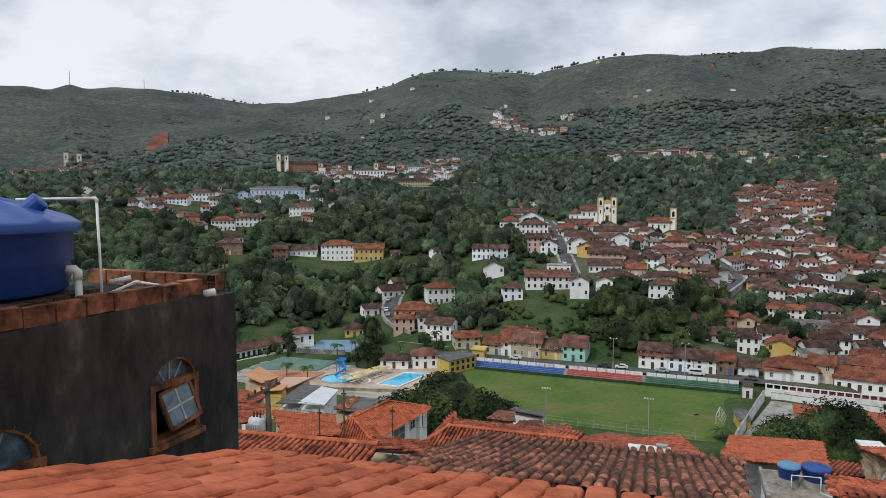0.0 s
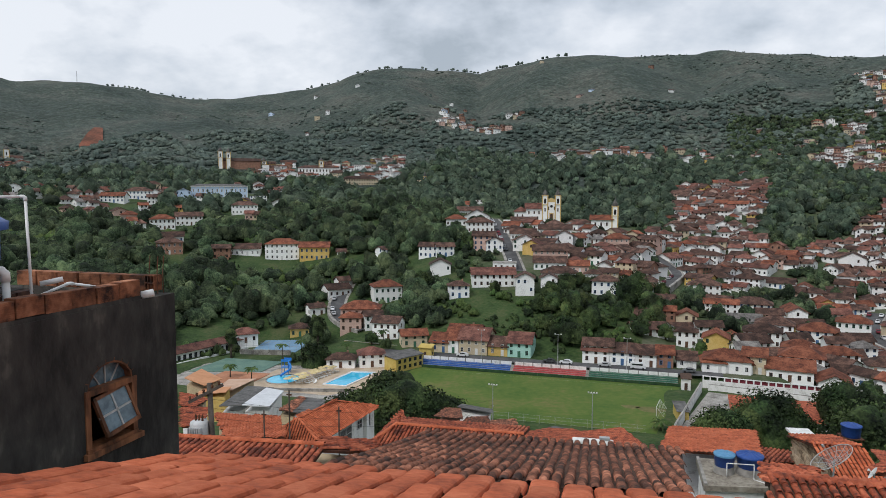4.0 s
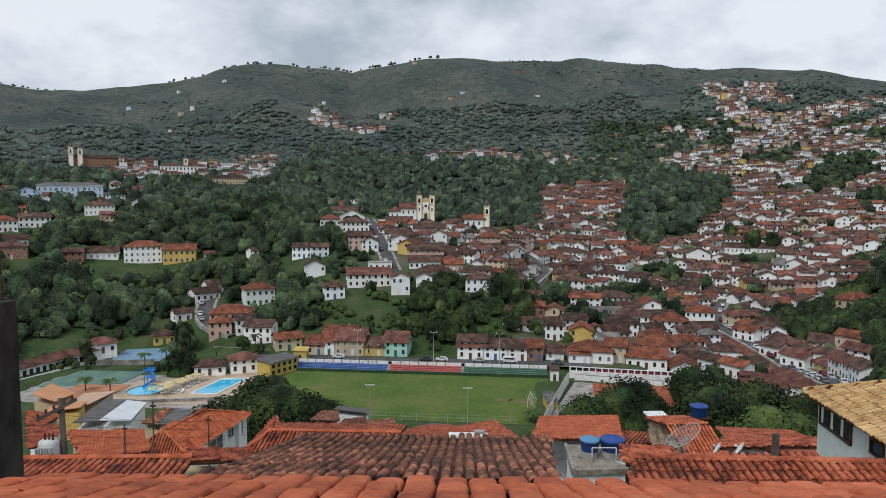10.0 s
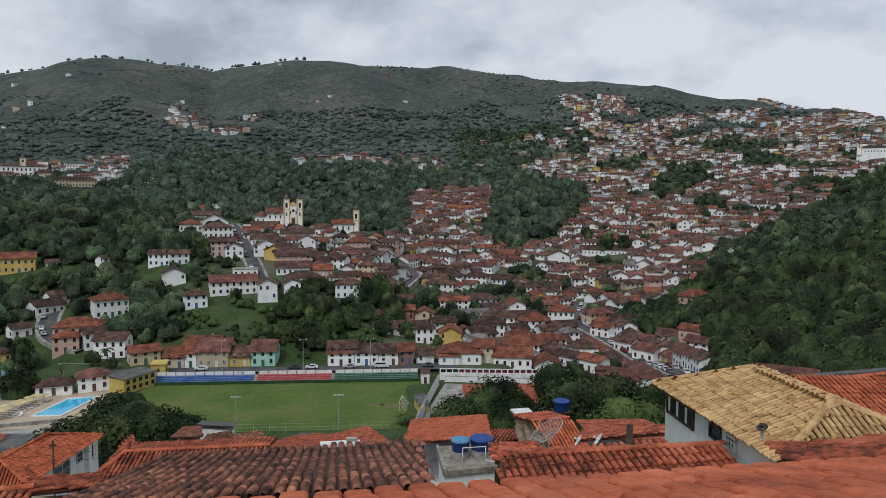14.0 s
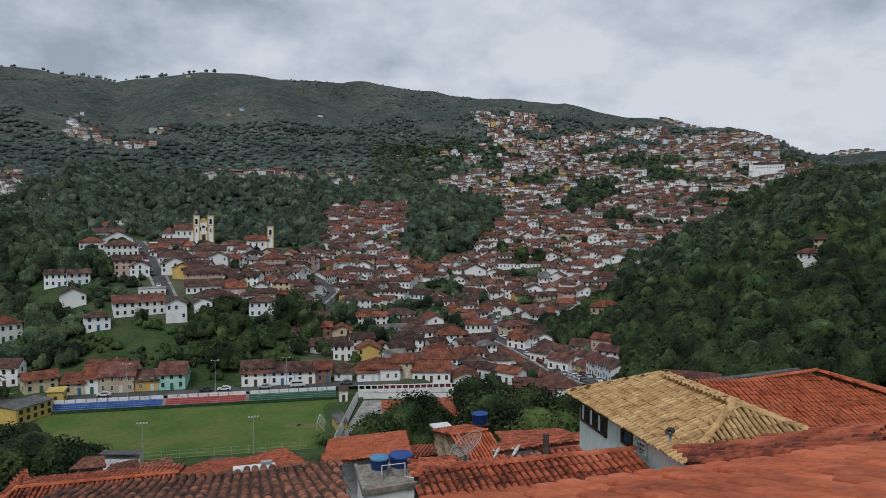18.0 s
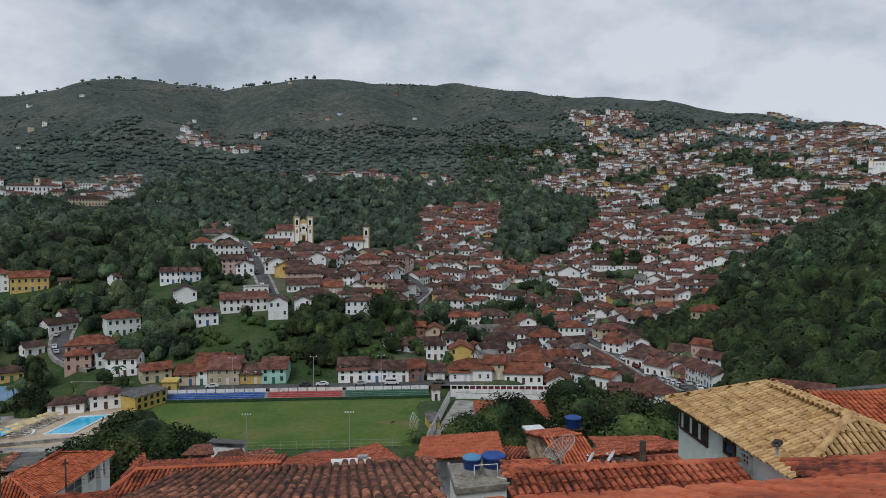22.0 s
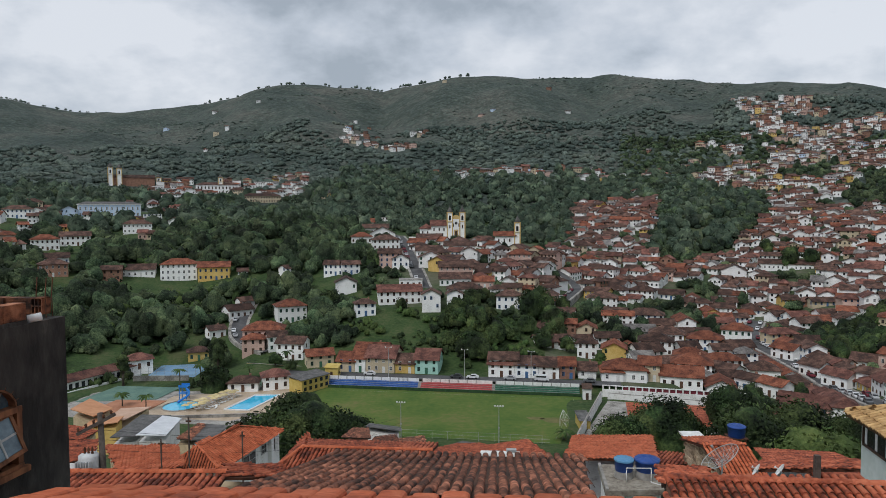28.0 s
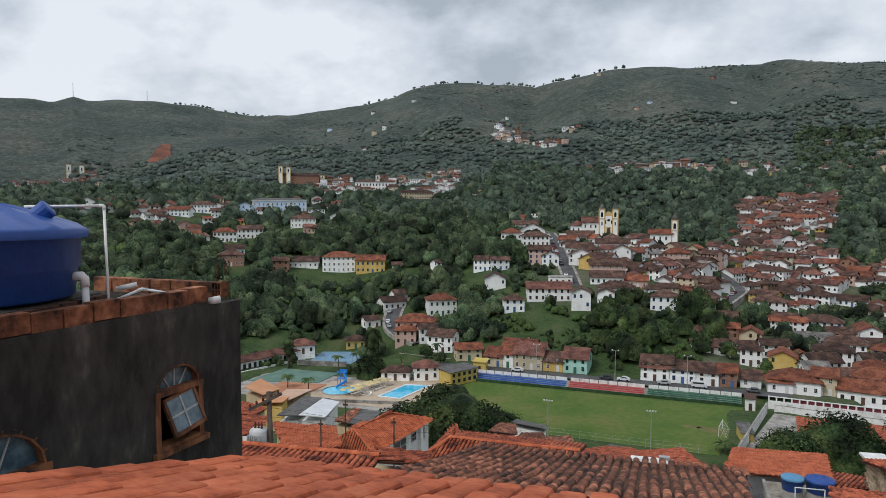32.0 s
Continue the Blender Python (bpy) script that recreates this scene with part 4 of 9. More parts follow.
def tiled(roof, poly, material, pitch=0.22, row=0.36, high=0.07, singles=0, sag=0.0, seed=1, fill=0.76):
    """Lays barrel tiles over a flat roof polygon. The first so many, lowest rows of the nearest side first, are pieces of their own."""
    rnd = random.Random(seed)
    o, u, v, n = frame_of(poly)
    flat = [((Vector(q) - o).dot(u), (Vector(q) - o).dot(v)) for q in poly]
    x0, x1 = min(q[0] for q in flat), max(q[0] for q in flat)
    y0, y1 = min(q[1] for q in flat), max(q[1] for q in flat)
    tg = tile_geo(pitch * fill * 0.92, pitch * fill, row * 1.18, high)
    single = tg.mesh("tile", [material], fill < 0.85)
    base = np.array(tg.v)
    spots = []
    j = 0
    while y0 + j * row < y1 + row * 0.2:
        for i in range(int((x1 - x0) / pitch) + 1):
            x, y = x0 + (i + 0.5) * pitch, y1 - (j + 1) * row
            if inside(flat, x, y + row * 0.5) or inside(flat, x, y + row * 0.9):
                spots.append((x + rnd.uniform(-0.012, 0.012), y + rnd.uniform(-0.02, 0.02), rnd.uniform(-0.03, 0.03), rnd.uniform(-0.006, 0.012)))
        j += 1
    span = max(y1 - y0, 0.1)
    spots.sort(key=lambda q: (o + u * q[0] + v * q[1]).xy.length)
    rest, faces = [], []
    for k, (x, y, turn, lift) in enumerate(spots):
        dip = -sag * math.sin(math.pi * min(max((y - y0) / span, 0), 1))
        pos = o + u * x + v * y + n * (0.012 + lift + dip)
        vv = (v * math.cos(turn) + u * math.sin(turn) + n * (0.075 if fill < 0.85 else 0.035)).normalized()
        nn = (n - vv * n.dot(vv)).normalized()
        uu = vv.cross(nn)
        mx = Matrix((uu, vv, nn)).transposed()
        if k < singles:
            ob = new("tile", single)
            ob.parent = roof
            ob.matrix_basis = Matrix.Translation(pos) @ mx.to_4x4()
        else:
            a = np.array(mx)
            faces += [tuple(q + len(rest) * len(base) for q in f) for f in tg.f]
            rest.append(base @ a.T + np.array(pos))
    if rest:
        me = bpy.data.meshes.new("tiling")
        me.from_pydata(np.concatenate(rest).tolist(), [], faces)
        me.polygons.foreach_set("use_smooth", [fill < 0.85] * len(faces))
        me.materials.append(material)
        ob = tagged(new("tiling", me), kind="stuff")
        ob.parent = roof


def slab(poly, thick):
    """A roof deck under the polygon."""
    o, u, v, n = frame_of(poly)
    k = len(poly)
    top = [Vector(q) for q in poly]
    low = [q - Vector((0, 0, thick)) for q in top]
    return Geo().add(top + low, [tuple(range(k)), tuple(range(2 * k - 1, k - 1, -1))] + [(i, i + k, (i + 1) % k + k, (i + 1) % k) for i in range(k)])


def ridge(parent, a, b, material, w=0.24, step=0.38):
    """Half-round caps along a ridge, hip or verge, each lapping the next."""
    a, b = Vector(a), Vector(b)
    d = b - a
    k = max(int(d.length / step), 1)
    ax = d.normalized()
    side = ax.cross(Vector((0, 0, 1))).normalized()
    up = side.cross(ax)
    ln = d.length / k
    ring = []
    for yy, rad, lift in ((0, 0.9, 0.0), (ln * 1.12, 1.0, 0.012)):
        ring += [(math.cos(t) * w / 2 * rad, yy, math.sin(t) * w * 0.42 * rad + lift) for t in (math.pi * j / 6 for j in range(7))]
    me_ = Geo().add(ring, [(j, j + 1, j + 8, j + 7) for j in range(6)]).mesh("ridge_cap", [material], True)
    base = Matrix((side, ax, up)).transposed().to_4x4()
    for i in range(k):
        obj("ridge_cap", me_, None, parent, m=Matrix.Translation(a + d * (i / k)) @ base)


def near_house(name, label, walls, wall_mat, category="house"):
    """A house near by: walls as upright prisms (outline, bottom, top)."""
    t = thing("house", Matrix(), label, category)
    g = Geo()
    for outline, z0, z1 in walls:
        k = len(outline)
        vs = [(x, y, EZ + z0) for x, y in outline] + [(x, y, EZ + z1) for x, y in outline]
        g.add(vs, [tuple(range(k - 1, -1, -1)), tuple(range(k, 2 * k))] + [(i, (i + 1) % k, (i + 1) % k + k, i + k) for i in range(k)])
    obj("wall", g, wall_mat, t)
    return t


def near_roof(t, poly, material, deck, pitch=0.22, row=0.36, high=0.07, singles=0, seed=1, sag=0.0, thick=0.09, fill=0.76):
    k = np.linalg.lstsq(np.array([(x, y, 1.0) for x, y, z in poly]), np.array([z for x, y, z in poly]), rcond=None)[0]
    poly = [(x, y, EZ + float(k[0] * x + k[1] * y + k[2])) for x, y, z in poly]          # one flat plane
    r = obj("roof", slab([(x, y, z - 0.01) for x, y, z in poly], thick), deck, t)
    tiled(r, poly, material, pitch, row, high, singles, sag, seed, fill)
    return r


def cap(r, a, b, material, w=0.24):
    ridge(r, (a[0], a[1], EZ + a[2]), (b[0], b[1], EZ + b[2]), material, w)


# house under the viewpoint: terrace and the tiled roof in front of it
own = near_house("house", "house with a terracotta tiled roof below the viewpoint", [
    ([(-2.7, 1.3), (9.6, 0.55), (9.9, 4.05), (-2.5, 4.75)], -9.0, -2.32), ([(-3.4, -4), (9.6, -4), (9.6, 0.5), (-3.0, 1.25)], -9.0, -1.65)], M_PLASTER_W)
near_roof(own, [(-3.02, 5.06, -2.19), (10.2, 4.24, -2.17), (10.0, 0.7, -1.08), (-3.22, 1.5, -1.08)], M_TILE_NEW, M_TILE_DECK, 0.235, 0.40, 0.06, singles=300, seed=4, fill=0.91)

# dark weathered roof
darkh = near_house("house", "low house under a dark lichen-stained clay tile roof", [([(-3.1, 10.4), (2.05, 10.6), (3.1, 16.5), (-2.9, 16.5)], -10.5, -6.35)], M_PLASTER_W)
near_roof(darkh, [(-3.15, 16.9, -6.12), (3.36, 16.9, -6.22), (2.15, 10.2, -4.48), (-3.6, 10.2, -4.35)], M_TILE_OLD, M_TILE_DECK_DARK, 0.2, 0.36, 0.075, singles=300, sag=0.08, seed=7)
# orange roof beyond and to its west
hiph = near_house("house", "white house with an orange clay hipped roof", [([(-8.3, 32.1), (-1.8, 31.3), (-1.2, 35.5), (-7.8, 36.3)], -17, -12.52)], M_PLASTER_W)
r = near_roof(hiph, [(-8.65, 31.75, -12.4), (-7.58, 33.77, -11.9), (-0.99, 33.25, -11.9), (-1.6, 30.9, -12.4)], M_TILE_MID, M_TILE_DECK, 0.2, 0.34, 0.065, seed=9)
near_roof(hiph, [(-7.58, 33.77, -11.9), (-0.99, 33.25, -11.9), (-0.7, 36.6, -12.7), (-8.3, 37.2, -12.7)], M_TILE_MID, M_TILE_DECK, 0.22, 0.38, 0.07, seed=10)
near_roof(hiph, [(-8.65, 31.75, -12.4), (-7.58, 33.77, -11.9), (-8.3, 37.2, -12.7)], M_TILE_MID, M_TILE_DECK, 0.22, 0.38, 0.07, seed=11)
cap(r, (-8.65, 31.75, -12.35), (-7.58, 33.77, -11.85), M_TILE_NEW)
cap(r, (-7.58, 33.77, -11.85), (-0.99, 33.25, -11.85), M_TILE_NEW)

# orange-tiled low house with a beige gable, by the light pole
lowh = near_house("house", "beige house with a low orange tile roof beside the power pole", [([(-15.6, 19.6), (-7.2, 20.2), (-6.6, 23.0), (-15.0, 23.6)], -14, -9.35)], M_BEIGE)
r = near_roof(lowh, [(-16.4, 19.2, -8.55), (-7.3, 19.9, -8.6), (-7.5, 21.9, -8.65), (-16.4, 22.3, -8.75)], M_TILE_MID, M_TILE_DECK, 0.22, 0.36, 0.07, seed=12)
near_roof(lowh, [(-7.5, 21.6, -8.62), (-5.9, 22.9, -9.12), (-6.4, 24.4, -9.3), (-8.0, 23.4, -8.85)], M_TILE_MID, M_TILE_DECK, 0.22, 0.36, 0.07, seed=13)
cap(r, (-16.4, 22.25, -8.68), (-7.5, 21.9, -8.55), M_TILE_NEW)

# slab with two blue tanks, white wall below it
slabh = near_house("house", "white house with a flat concrete roof slab carrying water tanks", [([(6.36, 27.2), (8.6, 27.32), (9.0, 29.7), (6.68, 29.8)], -19, -11.5)], M_PLASTER_W)
SLAB = [(6.26, 27.05, -11.33), (8.7, 27.18, -11.33), (9.14, 29.85, -11.33), (6.58, 29.98, -11.33)]
obj("roof_slab", slab([(x, y, EZ + z) for x, y, z in SLAB], 0.22), M_SLAB, slabh)
obj("kerb", slab([(6.27, 27.06, EZ - 11.24), (6.40, 27.06, EZ - 11.24), (6.70, 29.96, EZ - 11.24), (6.58, 29.97, EZ - 11.24)], 0.085), M_CONC, slabh)

# orange roof behind the tanks
backh = near_house("house", "house with a broad orange clay tile roof", [([(6.4, 35.6), (10.6, 34.6), (13.4, 45.8), (8.9, 46.8)], -22, -16)], M_PLASTER_W)
near_roof(backh, [(6.0, 35.3, -12.75), (10.6, 34.2, -12.95), (13.9, 46.3, -15.25), (8.7, 47.4, -16.1)], M_TILE_NEW, M_TILE_DECK, 0.24, 0.42, 0.06, seed=15)
near_roof(backh, [(11.2, 36.0, -13.6), (14.0, 38.0, -14.4), (14.6, 42.5, -15.3), (12.6, 42.3, -15.2)], M_TILE_MID, M_TILE_DECK, 0.22, 0.38, 0.07, seed=16)

# stone-walled house with the mesh dish
stoneh = near_house("house", "rough stone-block house with a red gabled tile roof", [([(13.22, 37.8), (13.66, 33.05), (15.6, 33.05), (15.4, 37.8)], -20, -12.95)], M_STONE)
r = near_roof(stoneh, [(13.05, 34.7, -12.14), (15.3, 34.9, -12.14), (15.75, 32.7, -12.98), (13.45, 32.75, -12.98)], M_TILE_NEW, M_TILE_DECK, 0.2, 0.36, 0.06, seed=18)
near_roof(stoneh, [(12.98, 38.0, -12.82), (15.45, 38.1, -12.82), (15.3, 34.9, -12.14), (13.05, 34.7, -12.14)], M_TILE_MID, M_TILE_DECK, 0.2, 0.36, 0.06, seed=19)
cap(r, (13.05, 34.7, -12.12), (15.3, 34.9, -12.12), M_TILE_NEW, 0.2)
gf = [(13.21, 37.8, EZ - 12.96), (13.66, 33.05, EZ - 12.96), (13.5, 34.8, EZ - 12.22)]
obj("gable_wall", Geo().add(gf + [(x + 0.2, y, z) for x, y, z in gf], [(0, 1, 2), (5, 4, 3), (0, 2, 5, 3), (2, 1, 4, 5)]), M_STONE, stoneh)
st_rnd = random.Random(12)
for i in range(11):
    for jj in range(12):
        q = (jj + 0.5 * (i % 2) + 0.25) / 12
        yy = 37.8 - q * 4.75
        zt = -12.32 - i * 0.2
        if q < 0.99 and zt < -12.22 - abs(yy - 34.8) * 0.27 - 0.08:
            obj("stone", Geo().box(-0.03, 0.03, -0.185, 0.185, -0.09, 0.09), M_STONE, stoneh, m=pose(13.21 + q * 0.45 - 0.02 + st_rnd.uniform(-0.012, 0.012), yy, EZ + zt, 0, 0, 5.4))
# long low tile roof beyond the front one
longh = near_house("house", "long low house under a wavy red clay tile roof", [([(5.6, 13.4), (10.5, 13.2), (11.0, 15.5), (5.6, 15.9)], -14, -7.4)], M_PLASTER_W)
r = near_roof(longh, [(5.17, 16.08, -6.43), (11.3, 15.65, -6.47), (10.95, 12.4, -7.35), (4.2, 12.8, -7.25)], M_TILE_MID, M_TILE_DECK_DARK, 0.2, 0.34, 0.085, singles=250, sag=0.03, seed=21, fill=0.74)
cap(r, (5.2, 16.06, -6.40), (11.3, 15.64, -6.44), M_TILE_MID, 0.22)
near_roof(longh, [(6.99, 22.44, -8.59), (8.01, 21.02, -8.10), (7.13, 18.68, -7.58), (6.01, 19.08, -7.81)], M_TILE_MID, M_TILE_DECK_DARK, 0.2, 0.34, 0.08, seed=22, fill=0.76)
# roofs in the gap behind
gaph = near_house("house", "low houses roofed with red clay tiles", [([(19.0, 33.5), (25.5, 31.5), (29.5, 51.0), (24.5, 54.0)], -26, -20)], M_PLASTER_W)
near_roof(gaph, [(24.8, 54.6, -19.45), (30.0, 52.2, -18.7), (26.0, 40.0, -15.9), (20.0, 41.5, -15.9)], M_TILE_MID, M_TILE_DECK, 0.24, 0.42, 0.07, seed=24)
near_roof(gaph, [(17.3, 34.5, -12.9), (24.0, 32.5, -12.55), (21.6, 25.0, -10.75), (15.3, 26.5, -10.9)], M_TILE_MID, M_TILE_DECK, 0.24, 0.42, 0.07, seed=25)

# pale green house with straw-coloured roof
strawh = near_house("house", "white-green house with a straw-coloured clay tile roof", [([(12.09, 19.75), (11.14, 12.9), (15.1, 12.6), (15.95, 19.1)], -14, -5.86)], M_MINTWHITE)
A_, B_, C_, D_, E_, F_ = (11.59, 19.73, -5.89), (13.81, 17.79, -5.03), (10.95, 12.99, -5.87), (13.34, 14.15, -4.99), (15.6, 12.46, -5.89), (16.36, 19.2, -5.9)
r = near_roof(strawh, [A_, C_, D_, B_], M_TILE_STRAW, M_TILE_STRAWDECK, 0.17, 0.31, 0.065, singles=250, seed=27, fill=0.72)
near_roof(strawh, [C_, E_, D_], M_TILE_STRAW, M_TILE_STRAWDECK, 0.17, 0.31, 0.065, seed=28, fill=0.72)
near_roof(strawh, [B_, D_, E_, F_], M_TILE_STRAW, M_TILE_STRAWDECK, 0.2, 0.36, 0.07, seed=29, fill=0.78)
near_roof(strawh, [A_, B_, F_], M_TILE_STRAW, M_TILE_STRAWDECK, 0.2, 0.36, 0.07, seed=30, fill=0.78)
for a, b in ((C_, D_), (D_, E_), (B_, D_), (A_, B_)):
    cap(r, (a[0], a[1], a[2] + 0.05), (b[0], b[1], b[2] + 0.05), M_TILE_STRAW, 0.2)
# big orange roof behind it
bigh = near_house("house", "large house with a plain orange clay tile roof", [([(17.2, 18.4), (17.0, 14.2), (24.0, 13.6), (24.5, 17.6)], -15, -7.2)], M_PLASTER_W)
r = near_roof(bigh, [(16.4, 19.2, -6.02), (20.9, 18.2, -5.52), (25.2, 11.5, -7.35), (15.8, 13.0, -7.35)], M_TILE_NEW, M_TILE_DECK, 0.165, 0.28, 0.055, seed=31, fill=0.74)
near_roof(bigh, [(20.9, 18.2, -5.52), (25.2, 11.5, -7.35), (27.5, 19.0, -7.4)], M_TILE_NEW, M_TILE_DECK, 0.165, 0.28, 0.055, seed=32)
cap(r, (16.4, 19.2, -6.03), (20.9, 18.2, -5.53), M_TILE_NEW, 0.18)
obj("gutter", slab([(17.3, 19.7, EZ - 6.0), (21.0, 18.9, EZ - 5.66), (21.1, 19.2, EZ - 5.65), (17.4, 20.0, EZ - 5.98)], 0.05), M_FIBRE, bigh, "grey sheet-metal flashing")
cap(r, (20.9, 18.2, -5.53), (25.2, 11.5, -7.30), M_TILE_NEW, 0.18)
# dark old roof edge between the own roof and the straw one
edgeh = near_house("house", "lean-to under sagging dark red clay tiles", [([(7.35, 8.26, -3.53)[:2], (7.92, 6.82, -3.04)[:2], (7.00, 6.04, -2.68)[:2], (6.52, 7.12, -3.06)[:2]], -9, -5.6)], M_PLASTER_W)
near_roof(edgeh, [(7.44, 8.97, -3.75), (8.42, 6.51, -2.82), (6.84, 5.29, -2.48), (6.26, 7.08, -3.29)], M_TILE_MID, M_TILE_DECK_DARK, 0.2, 0.36, 0.06, singles=60, sag=0.03, seed=34)

# ---------------------------------------------------------------- blackened building with the blue tank
TW = radians(8)
WDIR, WOUT = Vector((-math.sin(TW), -math.cos(TW), 0)), Vector((math.cos(TW), -math.sin(TW), 0))
WMAT = Matrix((WDIR, WOUT, Vector((0, 0, 1)))).transposed().to_4x4()
WMAT.translation = Vector((-3.56, 6.04, EZ))          # x: along the wall towards the viewpoint, y: out of it, z from eye height
left = thing("building", WMAT, "unfinished building with soot-black rendered walls and a brick parapet", "building")
WIN1, WIN2 = (0.56, 1.14, -2.13, -1.37), (2.12, 2.96, -2.26, -1.49)


def arch_fill(g, s0, s1, z_spring, z_top, y0, y1):
    """Corners above a round arch inside a square opening."""
    n, cx, rx, rz = 8, (s0 + s1) / 2, (s1 - s0) / 2, z_top - z_spring
    pts = [(cx - rx * math.cos(math.pi * i / n), z_spring + rz * math.sin(math.pi * i / n)) for i in range(n + 1)]
    for (xa, za), (xb, zb) in zip(pts, pts[1:]):
        vs = [(xa, y, za) for y in (y0, y1)] + [(xb, y, zb) for y in (y0, y1)] + [(xa, y, z_top) for y in (y0, y1)] + [(xb, y, z_top) for y in (y0, y1)]
        g.add(vs, [(1, 3, 7, 5), (0, 4, 6, 2), (0, 2, 3, 1)])


g = Geo()
zb, zt = -10.0, -0.93
cuts = [(0.0, WIN1[0]), (WIN1[1], WIN2[0]), (WIN2[1], 4.8)]
for a, b in cuts:
    g.box(a, b, -0.16, 0, zb, zt)
for a, b, z0, z1 in (WIN1, WIN2):
    g.box(a, b, -0.16, 0, zb, z0)
    g.box(a, b, -0.16, 0, z1, zt)
    arch_fill(g, a, b, z1 - (b - a) * 0.42, z1, -0.16, 0)
g.box(-0.0, 0.16, -4.5, -0.16, zb, zt)
g.box(4.64, 4.8, -4.5, -0.16, zb, zt)
g.box(0.16, 4.64, -4.5, -4.34, zb, zt)
obj("wall", g, M_SOOT, left)
obj("roof_slab", Geo().box(0.162, 4.638, -4.338, -0.162, -1.3, -1.02), M_CONC, left)
obj("floor_slab", Geo().box(0.162, 4.638, -4.338, -0.162, -3.2, -3.0), M_CONC, left)
rnd = random.Random(3)
bg = Geo()
bg.box(-0.122, 0.122, -0.055, 0.055, 0, 0.145)
for i in range(9):
    bg.box(-0.121, 0.121, 0.055, 0.058, 0.008 + i * 0.0155, 0.016 + i * 0.0155)
    bg.box(-0.121, 0.121, -0.058, -0.055, 0.008 + i * 0.0155, 0.016 + i * 0.0155)
brick_me = bg.mesh("brick", [M_BRICK])
s = 0.56
while s < 4.75:
    obj("brick", brick_me, M_BRICK, left, m=pose(s, -0.075 + rnd.uniform(-0.008, 0.008), zt + 0.032 + rnd.uniform(-0.006, 0.012), rnd.uniform(-2, 2), 0, rnd.uniform(-2.0, 2.0)))
    s += 0.256
mo = Geo()
mo.box(0.44, 4.75, -0.135, -0.012, zt, zt + 0.034)
mo.box(0.02, 0.14, -1.72, -0.35, zt, zt + 0.03)
obj("mortar_bed", mo, M_SOOT, left)
for i in range(6):
    obj("brick", brick_me, M_BRICK, left, m=pose(0.08 + rnd.uniform(-0.006, 0.006), -0.36 - i * 0.262, zt + 0.03, 0, 0, 90 + rnd.uniform(-2.5, 2.5)))
# open-ended brick with rebars at the corner
og = Geo()
for a in (0, 1, 2, 3):
    og.box(-0.055, 0.055, -0.06 + a * 0.035, -0.052 + a * 0.035, 0, 0.15)
for a in (0, 1, 2):
    og.box(-0.055, 0.055, -0.06, 0.053, a * 0.07, a * 0.07 + 0.01)
obj("hollow_brick", og, M_BRICK, left, m=pose(0.08, -0.17, zt + 0.03))
for a, b in ((0.03, -0.10), (0.11, -0.10), (0.05, -0.24)):
    obj("rebar", Geo().tube([(a, b, zt), (a + 0.004, b, zt + 0.2), (a - 0.004, b + 0.01, zt + 0.36)], 0.005, 6), M_RUST, left)
